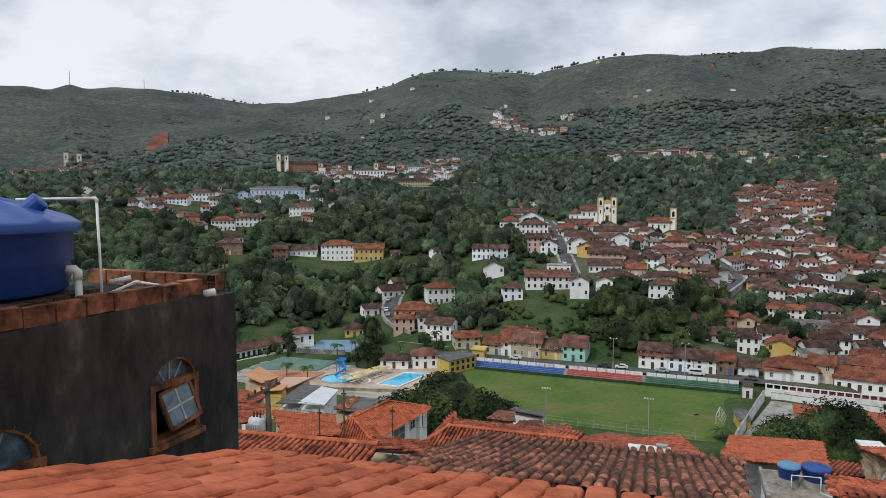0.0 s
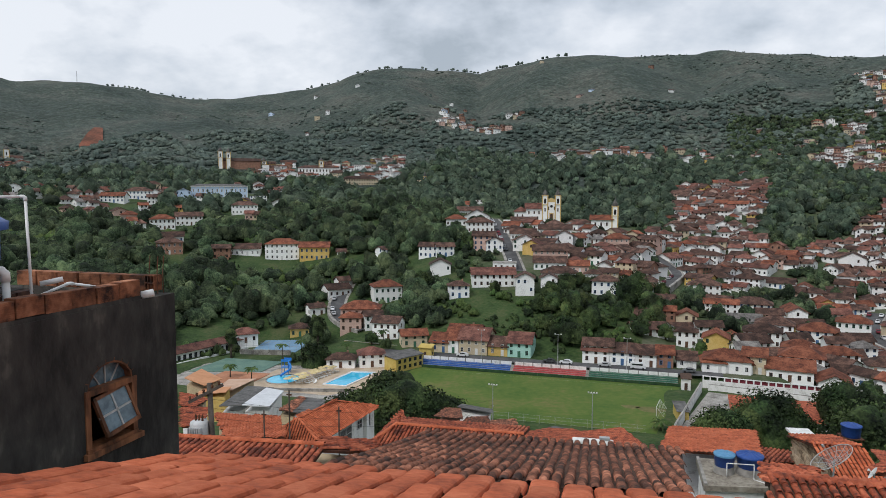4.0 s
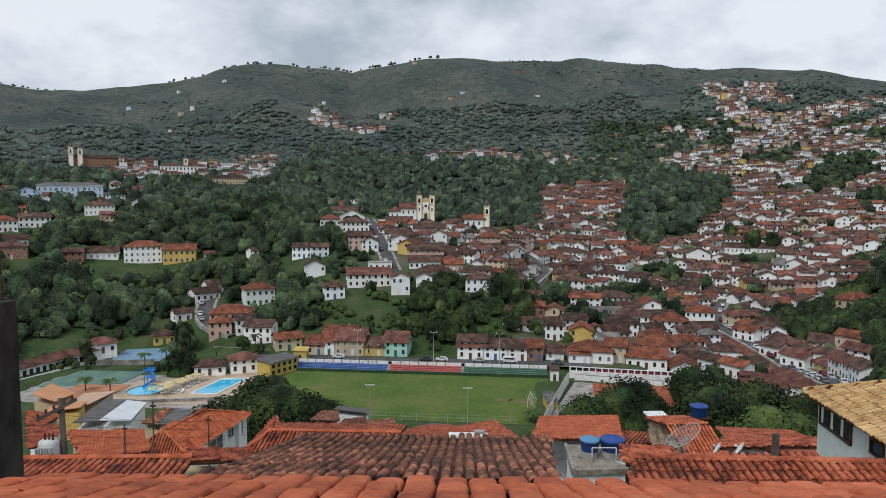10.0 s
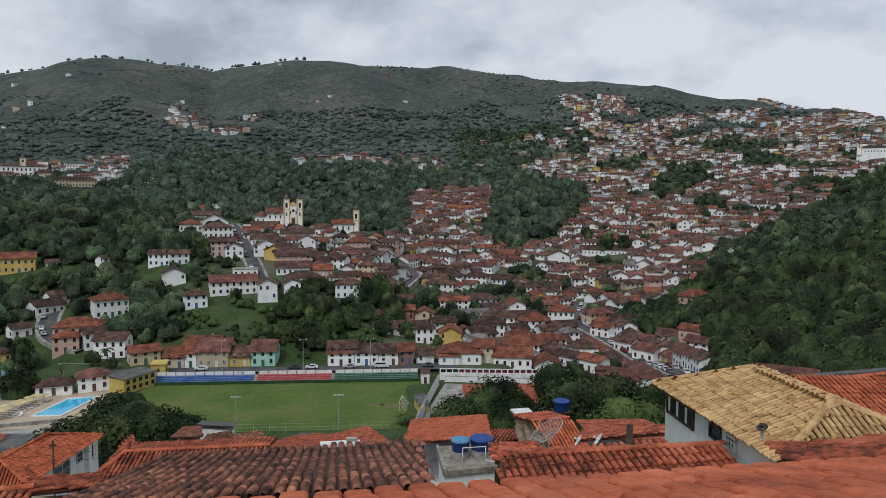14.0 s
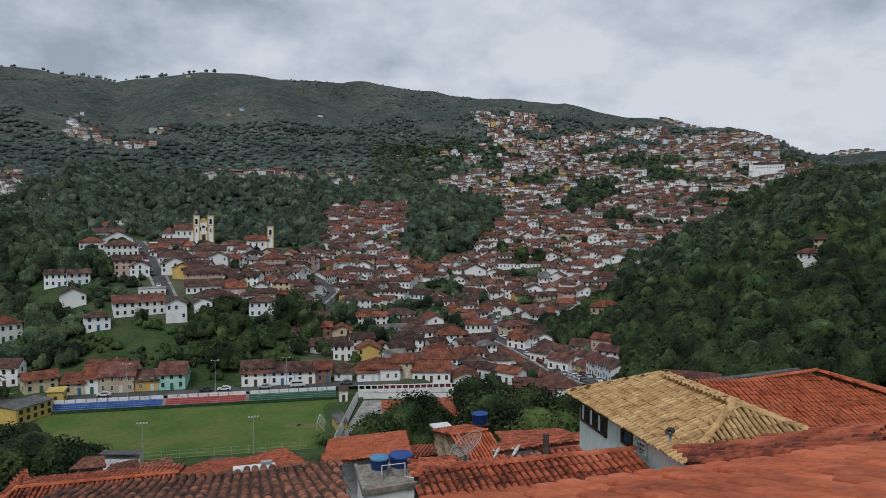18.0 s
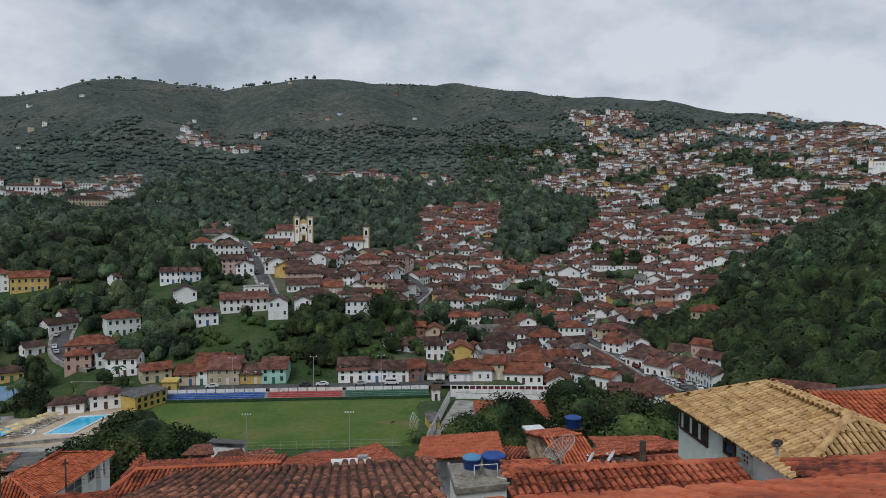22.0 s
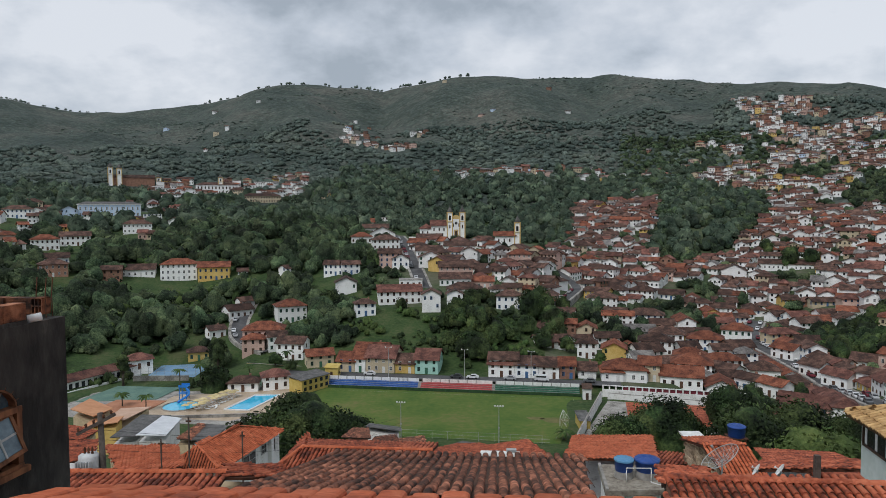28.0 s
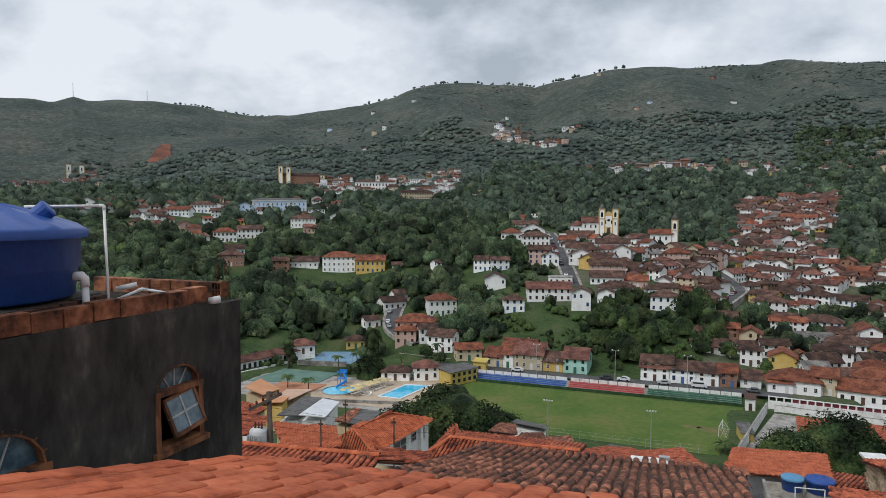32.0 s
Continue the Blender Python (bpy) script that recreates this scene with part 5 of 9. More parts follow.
# windows
for n, (a, b, z0, z1) in enumerate((WIN1, WIN2)):
    w = new("window")
    w.parent = left
    cx, wd = (a + b) / 2, b - a
    spring = z1 - wd * 0.42
    k = 9
    for i in range(k):
        t0, t1 = math.pi * i / k + 0.02, math.pi * (i + 1) / k - 0.02
        vs = [(cx - math.cos(t) * (wd / 2 + e), y, spring + math.sin(t) * (wd * 0.42 + e)) for y in (-0.02, 0.004) for t in (t0, t1) for e in (-0.03, 0.002)]
        obj("arch_brick", Geo().add(vs, [(4, 6, 7, 5), (0, 1, 3, 2), (0, 4, 5, 1), (2, 3, 7, 6), (1, 5, 7, 3), (0, 2, 6, 4)]), M_SOOT, w)
    fr = Geo()
    fr.box(a, a + 0.055, -0.12, 0.012, z0, spring).box(b - 0.055, b, -0.12, 0.012, z0, spring)
    fr.box(a, b, -0.12, 0.02, z0, z0 + 0.05).box(a, b, -0.10, 0.016, spring - 0.03, spring + 0.02)
    for i in range(8):
        t0, t1 = math.pi * i / 8, math.pi * (i + 1) / 8
        vs = [(cx - math.cos(t) * (wd / 2 - e), y, spring + math.sin(t) * (wd * 0.42 - e)) for y in (-0.1, 0.0) for t in (t0, t1) for e in (0.0, 0.045)]
        fr.add(vs, [(4, 6, 7, 5), (0, 1, 3, 2), (1, 5, 7, 3), (0, 2, 6, 4)])
    for q in (-0.16, 0.0, 0.16):
        obj("fan_bar", Geo().tube([(cx + q * 0.3, -0.06, spring), (cx + q, -0.06, z1 - 0.03 - abs(q) * 0.35)], 0.008, 5), M_PVCGREY, w)
    obj("window_frame", fr, M_FRAMEWOOD, w)
    obj("fanlight_pane", Geo().box(a + 0.02, b - 0.02, -0.072, -0.066, spring, z1 - 0.03), M_PANE, w)
    # sash, hung at the top and leaning out
    sw, sh = wd - 0.19, spring - z0 - 0.16
    sash = new("sash")
    sash.parent = w
    sash.matrix_basis = pose(cx, -0.02, spring - 0.04, 17 if n == 0 else 3, 8 if n == 0 else 0, 0)
    sg = Geo()
    sg.box(-sw / 2, -sw / 2 + 0.03, -0.015, 0.015, -sh, 0).box(sw / 2 - 0.03, sw / 2, -0.015, 0.015, -sh, 0)
    sg.box(-sw / 2, sw / 2, -0.015, 0.015, -sh, -sh + 0.035).box(-sw / 2, sw / 2, -0.015, 0.015, -0.03, 0)
    obj("sash_frame", sg, M_FRAMEWOOD, w, m=sash.matrix_basis.copy())
    mg = Geo().box(-0.009, 0.009, -0.01, 0.01, -sh, 0).box(-sw / 2, sw / 2, -0.01, 0.01, -sh * 0.5 - 0.009, -sh * 0.5 + 0.009)
    obj("glazing_bar", mg, M_PVCGREY, w, m=sash.matrix_basis.copy())
    for x0, x1 in ((-sw / 2 + 0.02, -0.005), (0.005, sw / 2 - 0.02)):
        for z2, z3 in ((-sh + 0.02, -sh / 2 - 0.005), (-sh / 2 + 0.005, -0.02)):
            obj("pane", Geo().box(x0, x1, -0.003, 0.003, z2, z3), M_PANE, w, m=sash.matrix_basis.copy())
    bpy.data.objects.remove(sash)
    obj("sill", Geo().box(a - 0.04, b + 0.03, -0.1, 0.045, z0 - 0.03, z0 + 0.02), M_FRAMEWOOD, w)


def water_tank(m, rad, body, label, lid_mat, group="", ribs=12):
    """Tapered round plastic tank with a ribbed cone lid."""
    t = thing("water_tank", m, label, "water tank", group)
    g = Geo().lathe([(0, 0), (rad * 0.86, 0), (rad * 0.9, 0.02), (rad * 0.93, body * 0.45), (rad * 0.955, body * 0.47), (rad * 0.96, body * 0.95), (rad, body * 0.96), (rad, body)], 40)
    obj("tank_body", g, M_TANK, t, smooth=True)
    n = 48
    prof = [(rad * 1.03, body - 0.03), (rad * 1.04, body + 0.03), (rad * 0.98, body + 0.05), (rad * 0.5, body + rad * 0.22), (rad * 0.3, body + rad * 0.27), (0.01, body + rad * 0.28)]
    lg = Geo()
    vs = []
    for r0, z in prof:
        for j in range(n):
            bump = 0.035 * rad if (ribs and j % (n // ribs) == 0 and rad * 0.25 < r0 < rad) else 0
            a = 2 * math.pi * j / n
            vs.append((r0 * math.cos(a), r0 * math.sin(a), z + bump))
    lg.add(vs, [(i * n + j, i * n + (j + 1) % n, (i + 1) * n + (j + 1) % n, (i + 1) * n + j) for i in range(len(prof) - 1) for j in range(n)])
    obj("lid", lg, lid_mat, t, smooth=True)
    return t


big = water_tank(pose(-4.74, 4.16, EZ - 0.72), 0.78, 0.5, "large blue plastic water tank on a brick plinth", M_TANK, ribs=6)
obj("lid_boss", Geo().tube([(0.30, 0.22, 0.56), (0.44, 0.30, 0.70)], 0.075, 14).tube([(0.44, 0.30, 0.70), (0.447, 0.304, 0.707)], [0.078, 0.06], 14), M_TANK, big)
pl = thing("plinth", pose(-4.74, 4.16, EZ - 1.02, 0, 0, 8), "dark hollow-brick plinth under the water tank", "plinth")
obj("plinth_core", Geo().box(-0.66, 0.66, -0.62, 0.62, 0, 0.28), M_SOOT, pl)
hb = Geo().box(-0.09, 0.09, -0.05, 0.05, 0, 0.13)
hbm = hb.mesh("brick", [M_BRICKDARK])
for i in range(6):
    for zz in (0.005, 0.145):
        obj("brick", hbm, M_BRICKDARK, pl, m=pose(0.69, -0.55 + i * 0.21, zz, 0, 0, 90))
        obj("brick", hbm, M_BRICKDARK, pl, m=pose(-0.55 + i * 0.21, -0.65, zz))


def pipe(name, pts, r, label, category="pipe", material=None):
    t = thing(name, Matrix.Translation(pts[0]), label, category)
    p0 = Vector(pts[0])
    q = [Vector(p) - p0 for p in pts]
    for i, (a, b) in enumerate(zip(q, q[1:])):
        obj("pipe_run", Geo().tube([a, b], r, 10), material or M_PVC, t, smooth=True)
        if i:
            d0, d1 = (a - q[i - 1]).normalized(), (b - a).normalized()
            obj("elbow", Geo().tube([a - d0 * r * 3, a - d0 * r * 0.8, a + d1 * r * 0.8, a + d1 * r * 3], r * 1.28, 10), material or M_PVC, t, smooth=True)
    return t


pipe("vent_pipe", [(-3.90, 4.62, EZ - 1.02), (-3.99, 4.70, EZ + 0.0), (-4.5, 4.43, EZ - 0.01)], 0.011, "thin white plastic vent pipe rising beside the tank")
pipe("outlet_pipe", [(-4.16, 4.42, EZ - 0.555), (-4.02, 4.50, EZ - 0.555), (-4.00, 4.49, EZ - 1.02)], 0.028, "white plastic outlet pipe with elbow and valve")
obj("valve", Geo().tube([(0.02, 0.02, -0.012), (0.05, 0.035, 0.055)], 0.026, 8), M_PVC, bpy.data.objects["outlet_pipe"], "round white valve handle")
pipe("drain_pipe", [(-3.66, 5.66, EZ - 0.90), (-3.585, 5.73, EZ - 0.885)], 0.036, "white plastic drain elbow at the parapet end")
pipe("loose_pipe", [(-4.02, 4.85, EZ - 0.70), (-3.90, 4.96, EZ - 0.67)], 0.022, "short white plastic pipe sticking up")
pipe("hose", [(-4.3, 5.1, EZ - 0.86), (-4.15, 5.35, EZ - 0.76), (-3.98, 5.55, EZ - 0.82), (-3.9, 5.7, EZ - 1.0)], 0.012, "pale hose looped over the parapet", "hose")

M_TRAFO = mat("pale_grey_enamel", [(0.46, 0.47, 0.47), (0.60, 0.61, 0.61)], 2.0, 12.0, 0.5)
# ---------------------------------------------------------------- power pole with transformer
pole = thing("power_pole", pose(-12.1, 23.0, EZ - 16.5), "weathered timber power pole with a slanted crossarm", "power pole")
obj("pole", Geo().tube([(0, 0, 0), (0.0, 0, 5), (-0.12, 0, 9.6)], [0.14, 0.12, 0.095], 12), M_POLE, pole, smooth=True)
arm = Geo().box(-0.78, 0.62, -0.05, 0.05, -0.05, 0.06, mtx=pose(-0.13, -0.12, 9.28, 0, -27, 12))
obj("crossarm", arm, M_POLE, pole)
for x in (-0.7, -0.42, -0.14, 0.22, 0.5):
    p = pose(-0.13, -0.12, 9.28, 0, -27, 12) @ Vector((x, 0, 0.06))
    obj("insulator", Geo().lathe([(0.015, 0), (0.05, 0.03), (0.03, 0.06), (0.055, 0.09), (0.03, 0.14), (0.0, 0.15)], 10, at=p), M_RUST, pole, smooth=True)
tr = obj("transformer", Geo().lathe([(0, 0), (0.30, 0), (0.34, 0.06), (0.34, 0.92), (0.30, 0.99), (0.0, 1.03)], 18, at=(-0.50, -0.12, 7.2)), M_TRAFO, pole, "grey transformer can", smooth=True)
for i in range(6):
    obj("fin", Geo().box(-0.50 + (i - 2.5) * 0.09 - 0.014, -0.50 + (i - 2.5) * 0.09 + 0.014, -0.58, -0.40, 7.3, 8.05), M_TRAFO, tr)
for x in (-0.55, -0.42, -0.29):
    obj("bushing", Geo().lathe([(0.03, 0), (0.05, 0.05), (0.03, 0.1), (0.05, 0.15), (0.02, 0.25)], 8, at=(x - 0.08, -0.12, 8.19)), M_RUST, tr, smooth=True)


def wire(pts, r=0.012, sagging=0.5, label="thin black overhead cable", material=None):
    a, b = Vector(pts[0]), Vector(pts[1])
    q = [(a + (b - a) * (i / 12)) - Vector((0, 0, sagging * 4 * (i / 12) * (1 - i / 12))) for i in range(13)]
    return obj("cable", Geo().tube([p - a for p in q], r, 5), material or M_RUBBER, label=label, category="cable", m=Matrix.Translation(a), group="overhead cables")


for dz, dx in ((0, 0), (-0.35, 0.1), (-0.7, -0.1)):
    wire([(-12.1 + dx, 23, EZ - 7.5 + dz), (-3.5 + dx, 45, EZ - 13.8 + dz)], 0.006, 0.7)
    wire([(-12.1 + dx, 23, EZ - 7.5 + dz), (-34.0, 40, EZ - 12.5 + dz)], 0.006, 0.9)
for x, y, z0, h in ((-9.5, 23.9, -9.4, 2.1), (-8.1, 25.6, -9.9, 1.5), (-11.0, 25.0, -9.8, 1.3)):
    t = thing("post", pose(x, y, EZ + z0 - 1.5), "thin dark service post above the roofs", "post", "service posts")
    obj("shaft", Geo().tube([(0, 0, 0), (0, 0, 1.5 + h)], 0.03, 8), M_POLE, t)
    obj("bracket", Geo().box(-0.1, 0.1, -0.02, 0.02, 1.3 + h, 1.36 + h), M_RUST, t)

# tanks on the slab
for x, rad, lid, lb in ((7.38, 0.41, M_TANKLID, "faded light-blue lidded plastic water tank"), (8.37, 0.52, M_TANK, "dark blue plastic water tank with ribbed lid")):
    water_tank(pose(x, 28.55, EZ - 11.05), rad, 0.47, lb, lid, "blue tanks on the slab", 12)
    obj("pedestal", Geo().lathe([(0, 0), (rad * 1.0, 0), (rad * 0.98, 0.06), (rad * 0.86, 0.28), (0, 0.281)], 28), M_CONC, m=pose(x, 28.55, EZ - 11.33), label="round stained concrete pedestal under a water tank", category="pedestal", group="tank pedestals")
pipe("supply_pipe", [(7.34, 27.95, EZ - 11.30), (7.34, 27.98, EZ - 10.74), (8.36, 27.9, EZ - 10.72), (8.36, 27.9, EZ - 11.32), (8.7, 27.6, EZ - 11.32)], 0.02, "white plastic supply pipe arching between the tanks")
water_tank(pose(26.2, 61.5, EZ - 20.6), 0.8, 0.95, "blue plastic water tank on a raised stand", M_TANK, "", 12)
st = thing("tank_stand", pose(26.2, 61.5, EZ - 23.5), "dark steel stand carrying a water tank", "stand")
for x in (-0.6, 0.6):
    for y in (-0.6, 0.6):
        obj("leg", Geo().box(x - 0.05, x + 0.05, y - 0.05, y + 0.05, 0, 2.84), M_RUST, st)
obj("platform", Geo().box(-0.8, 0.8, -0.8, 0.8, 2.82, 2.9), M_RUST, st)

# white roof ducts
for x, y, z, ln in ((2.15, 29.6, -10.75, 1.75),):
    t = thing("water_heater", pose(x, y, EZ + z, 0, 0, -4), "white horizontal water heater cylinder on the roof", "water heater")
    obj("cylinder", Geo().tube([(-ln / 2, 0, 0), (-ln / 2 + 0.04, 0, 0), (ln / 2 - 0.04, 0, 0), (ln / 2, 0, 0)], [0.14, 0.16, 0.16, 0.14], 16), M_PVC, t, smooth=True)
    obj("bracket", Geo().box(0.28, 0.72, -0.12, 0.12, 0.15, 0.26), M_GREYMETAL, t)
    obj("bracket", Geo().box(-0.6, -0.5, -0.1, 0.1, -1.2, -0.1), M_GREYMETAL, t)
    obj("bracket", Geo().box(0.5, 0.6, -0.1, 0.1, -1.2, -0.1), M_GREYMETAL, t)

# mesh dish and small dishes


def dish(m, rad, label, ribs, material, base, group=""):
    t = thing("satellite_dish", m, label, "satellite dish", group)
    g = Geo()
    n = 28
    prof = [(rad * q, rad * 0.22 * q * q) for q in (0.06, 0.35, 0.65, 0.9, 1.0)]
    vs = [(r0 * math.cos(2 * math.pi * j / n), r0 * math.sin(2 * math.pi * j / n), z) for r0, z in prof for j in range(n)]
    fs = [(i * n + j, i * n + (j + 1) % n, (i + 1) * n + (j + 1) % n, (i + 1) * n + j) for i in range(4) for j in range(n)]
    if ribs:
        for i in range(ribs):
            a = 2 * math.pi * i / ribs
            obj("rib", Geo().tube([(math.cos(a) * r0, math.sin(a) * r0, z) for r0, z in prof], 0.009, 5), material, t)
        for q in (0.35, 0.7, 1.0):
            obj("hoop", Geo().tube([(rad * q * math.cos(a), rad * q * math.sin(a), rad * 0.22 * q * q) for a in (2 * math.pi * j / 30 for j in range(31))], 0.007 if q < 1 else 0.018, 6), material, t)
        obj("mesh_panel", g.add(vs, fs), M_DISHMESH, t)
    else:
        obj("reflector", g.add(vs, fs), material, t, smooth=True)
    obj("feed_arm", Geo().tube([(0, 0, 0), (0, 0, rad * 0.8)], 0.018, 6).tube([(0, 0, rad * 0.78), (0, 0, rad * 0.9)], 0.05, 8), material, t)
    inv = m.to_3x3().inverted()
    foot = inv @ Vector((0, 0, -base))
    obj("mast", Geo().tube([(0, 0, 0), tuple(foot)], 0.035, 8), M_GREYMETAL, t)
    return t


def facing(p, left, up, near):
    """A place for a dish that looks so much to the viewer's left, up, and towards him."""
    f = Vector((p[0], p[1], 0)).normalized()
    n = Vector((-f.y, f.x, 0)) * left + Vector((0, 0, up)) - f * near
    m = n.normalized().to_track_quat("Z", "Y").to_matrix().to_4x4()
    m.translation = Vector((p[0], p[1], EZ + p[2]))
    return m


dish(facing((11.65, 28.73, -10.69), 0.5, 0.72, 0.12), 0.88, "large grey wire-mesh satellite dish", 12, M_PVCGREY, 2.2)
dish(facing((12.08, 26.36, -10.20), 0.8, 0.5, 0.05), 0.26, "small pale satellite dish on the roof", 0, M_PVC, 0.9, "small dishes")
dish(facing((12.61, 25.56, -9.93), 0.8, 0.55, 0.05), 0.29, "small pale satellite dish on the roof", 0, M_PVC, 0.9, "small dishes")
dish(facing((9.78, 12.22, -4.75), 0.3, 0.8, 0.4), 0.12, "small rusty satellite dish on the straw-tiled roof", 0, M_POLE, 0.22)

# dark post by the pale green house, and its openings
t = thing("post", pose(8.7, 15.9, EZ - 8.2), "square dark timber post standing in the tiles", "post")
obj("shaft", Geo().box(-0.06, 0.06, -0.06, 0.06, 0, 2.4), M_POLE, t)
WS = Vector((12.09, 19.75, 0)) - Vector((11.14, 12.9, 0))
WS.normalize()
WSM = Matrix((WS, Vector((-WS.y, WS.x, 0)), Vector((0, 0, 1)))).transposed().to_4x4()
WSM.translation = Vector((11.14, 12.9, EZ))
for a, b, z0, z1, kind_ in ((4.82, 6.75, -6.82, -6.18, "glazed"), (3.2, 3.85, -6.62, -6.18, "tilt"), (2.35, 2.9, -6.6, -6.18, "lattice")):
    w = new("window")
    w.parent = strawh
    w.matrix_basis = WSM
    n_ = 3 if kind_ == "glazed" else 1
    obj("window_frame", Geo().box(a, b, 0.0, 0.06, z0, z0 + 0.06).box(a, b, 0.0, 0.06, z1 - 0.06, z1).box(a, a + 0.06, 0, 0.06, z0, z1).box(b - 0.06, b, 0, 0.06, z0, z1), M_DARKWOOD if kind_ != "lattice" else M_PVC, w)
    if kind_ == "lattice":
        for i in range(3):
            obj("bar", Geo().box(a + 0.13 + i * 0.14, a + 0.155 + i * 0.14, 0.02, 0.05, z0, z1), M_PVC, w)
        for i in range(2):
            obj("bar", Geo().box(a, b, 0.02, 0.05, z0 + 0.1 + i * 0.12, z0 + 0.125 + i * 0.12), M_PVC, w)
    for i in range(n_):
        x0, x1 = a + 0.05 + (b - a - 0.1) / n_ * i, a + 0.05 + (b - a - 0.1) / n_ * (i + 1)
        obj("pane", Geo().box(x0 + 0.02, x1 - 0.02, 0.004, 0.02, z0 + 0.05, z1 - 0.05), M_GLASS, w)
        if kind_ == "glazed":
            obj("curtain", Geo().box(x0 + 0.42, x0 + 0.56, 0.021, 0.03, z0 + 0.08, z1 - 0.06), M_PVC, w)

# ---------------------------------------------------------------- roofs between the viewpoint and the field
def lowered(poly, dz, inset=0.12):
    c = [sum(q[i] for q in poly) / len(poly) for i in range(3)]
    return [(q[0] + (c[0] - q[0]) * inset, q[1] + (c[1] - q[1]) * inset) for q in poly], min(q[2] for q in poly) - dz


def roofed(label, polys, wall_mat, cover, deck, pitch=0.24, row=0.45, tiles=True, seed=40, drop=6.0, group="roofs below the viewpoint"):
    """A house seen mostly from above: tiled planes over one body."""
    out, top = lowered(polys[0], 0.25)
    t = thing("house", Matrix(), label, "house", group)
    g = Geo()
    for poly in polys:
        o, top = lowered(poly, 0.12)
        k = len(o)
        g.add([(x, y, EZ + top - drop) for x, y in o] + [(x, y, EZ + top) for x, y in o], [tuple(range(k, 2 * k))] + [(i, (i + 1) % k, (i + 1) % k + k, i + k) for i in range(k)])
    obj("wall", g, wall_mat, t)
    for i, poly in enumerate(polys):
        if tiles:
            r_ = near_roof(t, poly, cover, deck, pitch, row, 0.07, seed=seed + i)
        else:
            r_ = obj("roof", slab([(x, y, EZ + z) for x, y, z in poly], 0.12), cover, t)
    return t


gh = near_house("house", "white two-storey house with an orange hipped tile roof", [([(-20.3, 47.7), (-16.65, 47.35), (-14.5, 55.9), (-18.5, 56.8)], -27, -18.3)], M_PLASTER_W)
E1, E2, R1, R2, L1, L2 = (-14.25, 56.2, -18.25), (-16.45, 47.05, -18.25), (-17.05, 53.2, -17.0), (-18.6, 48.6, -17.0), (-18.7, 57.2, -18.25), (-20.65, 47.4, -18.25)
r = near_roof(gh, [E2, E1, R1, R2], M_TILE_NEW, M_TILE_DECK, 0.22, 0.38, 0.055, seed=50)
near_roof(gh, [L2, E2, R2], M_TILE_NEW, M_TILE_DECK, 0.22, 0.38, 0.055, seed=51)
near_roof(gh, [E1, L1, R1], M_TILE_NEW, M_TILE_DECK, 0.22, 0.38, 0.055, seed=52)
near_roof(gh, [L1, L2, R2, R1], M_TILE_MID, M_TILE_DECK, 0.22, 0.38, 0.055, seed=53)
for a, b in ((R2, R1), (R2, E2), (R1, E1), (R2, L2)):
    cap(r, (a[0], a[1], a[2] + 0.04), (b[0], b[1], b[2] + 0.04), M_TILE_NEW, 0.2)
gw = Vector((-14.5, 55.9, 0)) - Vector((-16.65, 47.35, 0))
gw.normalize()
GWM = Matrix((gw, Vector((-gw.y, gw.x, 0)), Vector((0, 0, 1)))).transposed().to_4x4()
GWM.translation = Vector((-16.65, 47.35, EZ))
for x, z, w_, h_ in ((4.0, -19.7, 1.9, 1.2), (6.2, -19.3, 0.8, 0.8), (6.2, -21.9, 0.8, 0.8), (7.6, -19.6, 0.9, 1.1)):
    obj("window", opening_mesh(w_, h_, M_PVCGREY), None, gh, m=GWM @ pose(x, -0.02, z))
obj("door", Geo().box(3.5, 4.4, -0.05, 0.02, -23.4, -21.2), M_DARKWOOD, gh, m=GWM)
obj("pier", Geo().box(6.9, 7.3, -0.35, 0.0, -26, -18.3), M_PLASTER_W, gh, m=GWM)
roofed("low house with a bright orange tile roof", [[(-24.12, 46.10, -16.15), (-19.10, 46.24, -16.17), (-16.56, 40.79, -15.61), (-19.85, 39.30, -15.35)]], M_BEIGE, M_TILE_NEW, M_TILE_DECK, seed=60)
roofed("old house under a patched red tile roof", [[(-30.14, 51.92, -17.80), (-28.24, 52.97, -18.09), (-24.98, 45.64, -16.94), (-26.15, 44.98, -16.90)]], M_PLASTER_W, M_TILE_MID, M_TILE_DECK, seed=62)
roofed("white workshop with a bright sheet-metal roof", [[(-40.87, 85.79, -28.56), (-42.25, 97.24, -29.46), (-39.09, 96.40, -29.56), (-37.15, 86.38, -28.79)]], M_PLASTER_W, M_METALROOF, M_METALROOF, tiles=False, drop=5)
roofed("long shed with dark fibre-cement sheets", [[(-44.47, 86.24, -29.02), (-46.47, 99.73, -30.05), (-41.99, 99.53, -30.08), (-41.73, 87.59, -29.24)]], M_PLASTER_W, M_FIBRE, M_FIBRE, tiles=False, drop=5)
roofed("yellow house with an orange sheet roof", [[(-54.59, 97.83, -31.35), (-49.44, 98.29, -30.77), (-51.29, 104.08, -31.63), (-54.99, 102.17, -31.44)]], M_YELLOW, M_TERRACOTTA, M_TERRACOTTA, tiles=False, drop=4)
roofed("hall under a smooth orange awning", [[(-59.74, 104.11, -30.49), (-62.11, 114.24, -31.63), (-55.32, 108.77, -31.73), (-54.12, 100.37, -30.51)]], M_BEIGE, M_TERRACOTTA, M_TERRACOTTA, tiles=False, drop=3)
roofed("hall under a pale orange awning", [[(-53.45, 102.98, -31.76), (-56.14, 112.83, -32.95), (-51.80, 114.89, -33.22), (-50.85, 103.18, -31.94)]], M_BEIGE, M_PEACH, M_PEACH, tiles=False, drop=3)
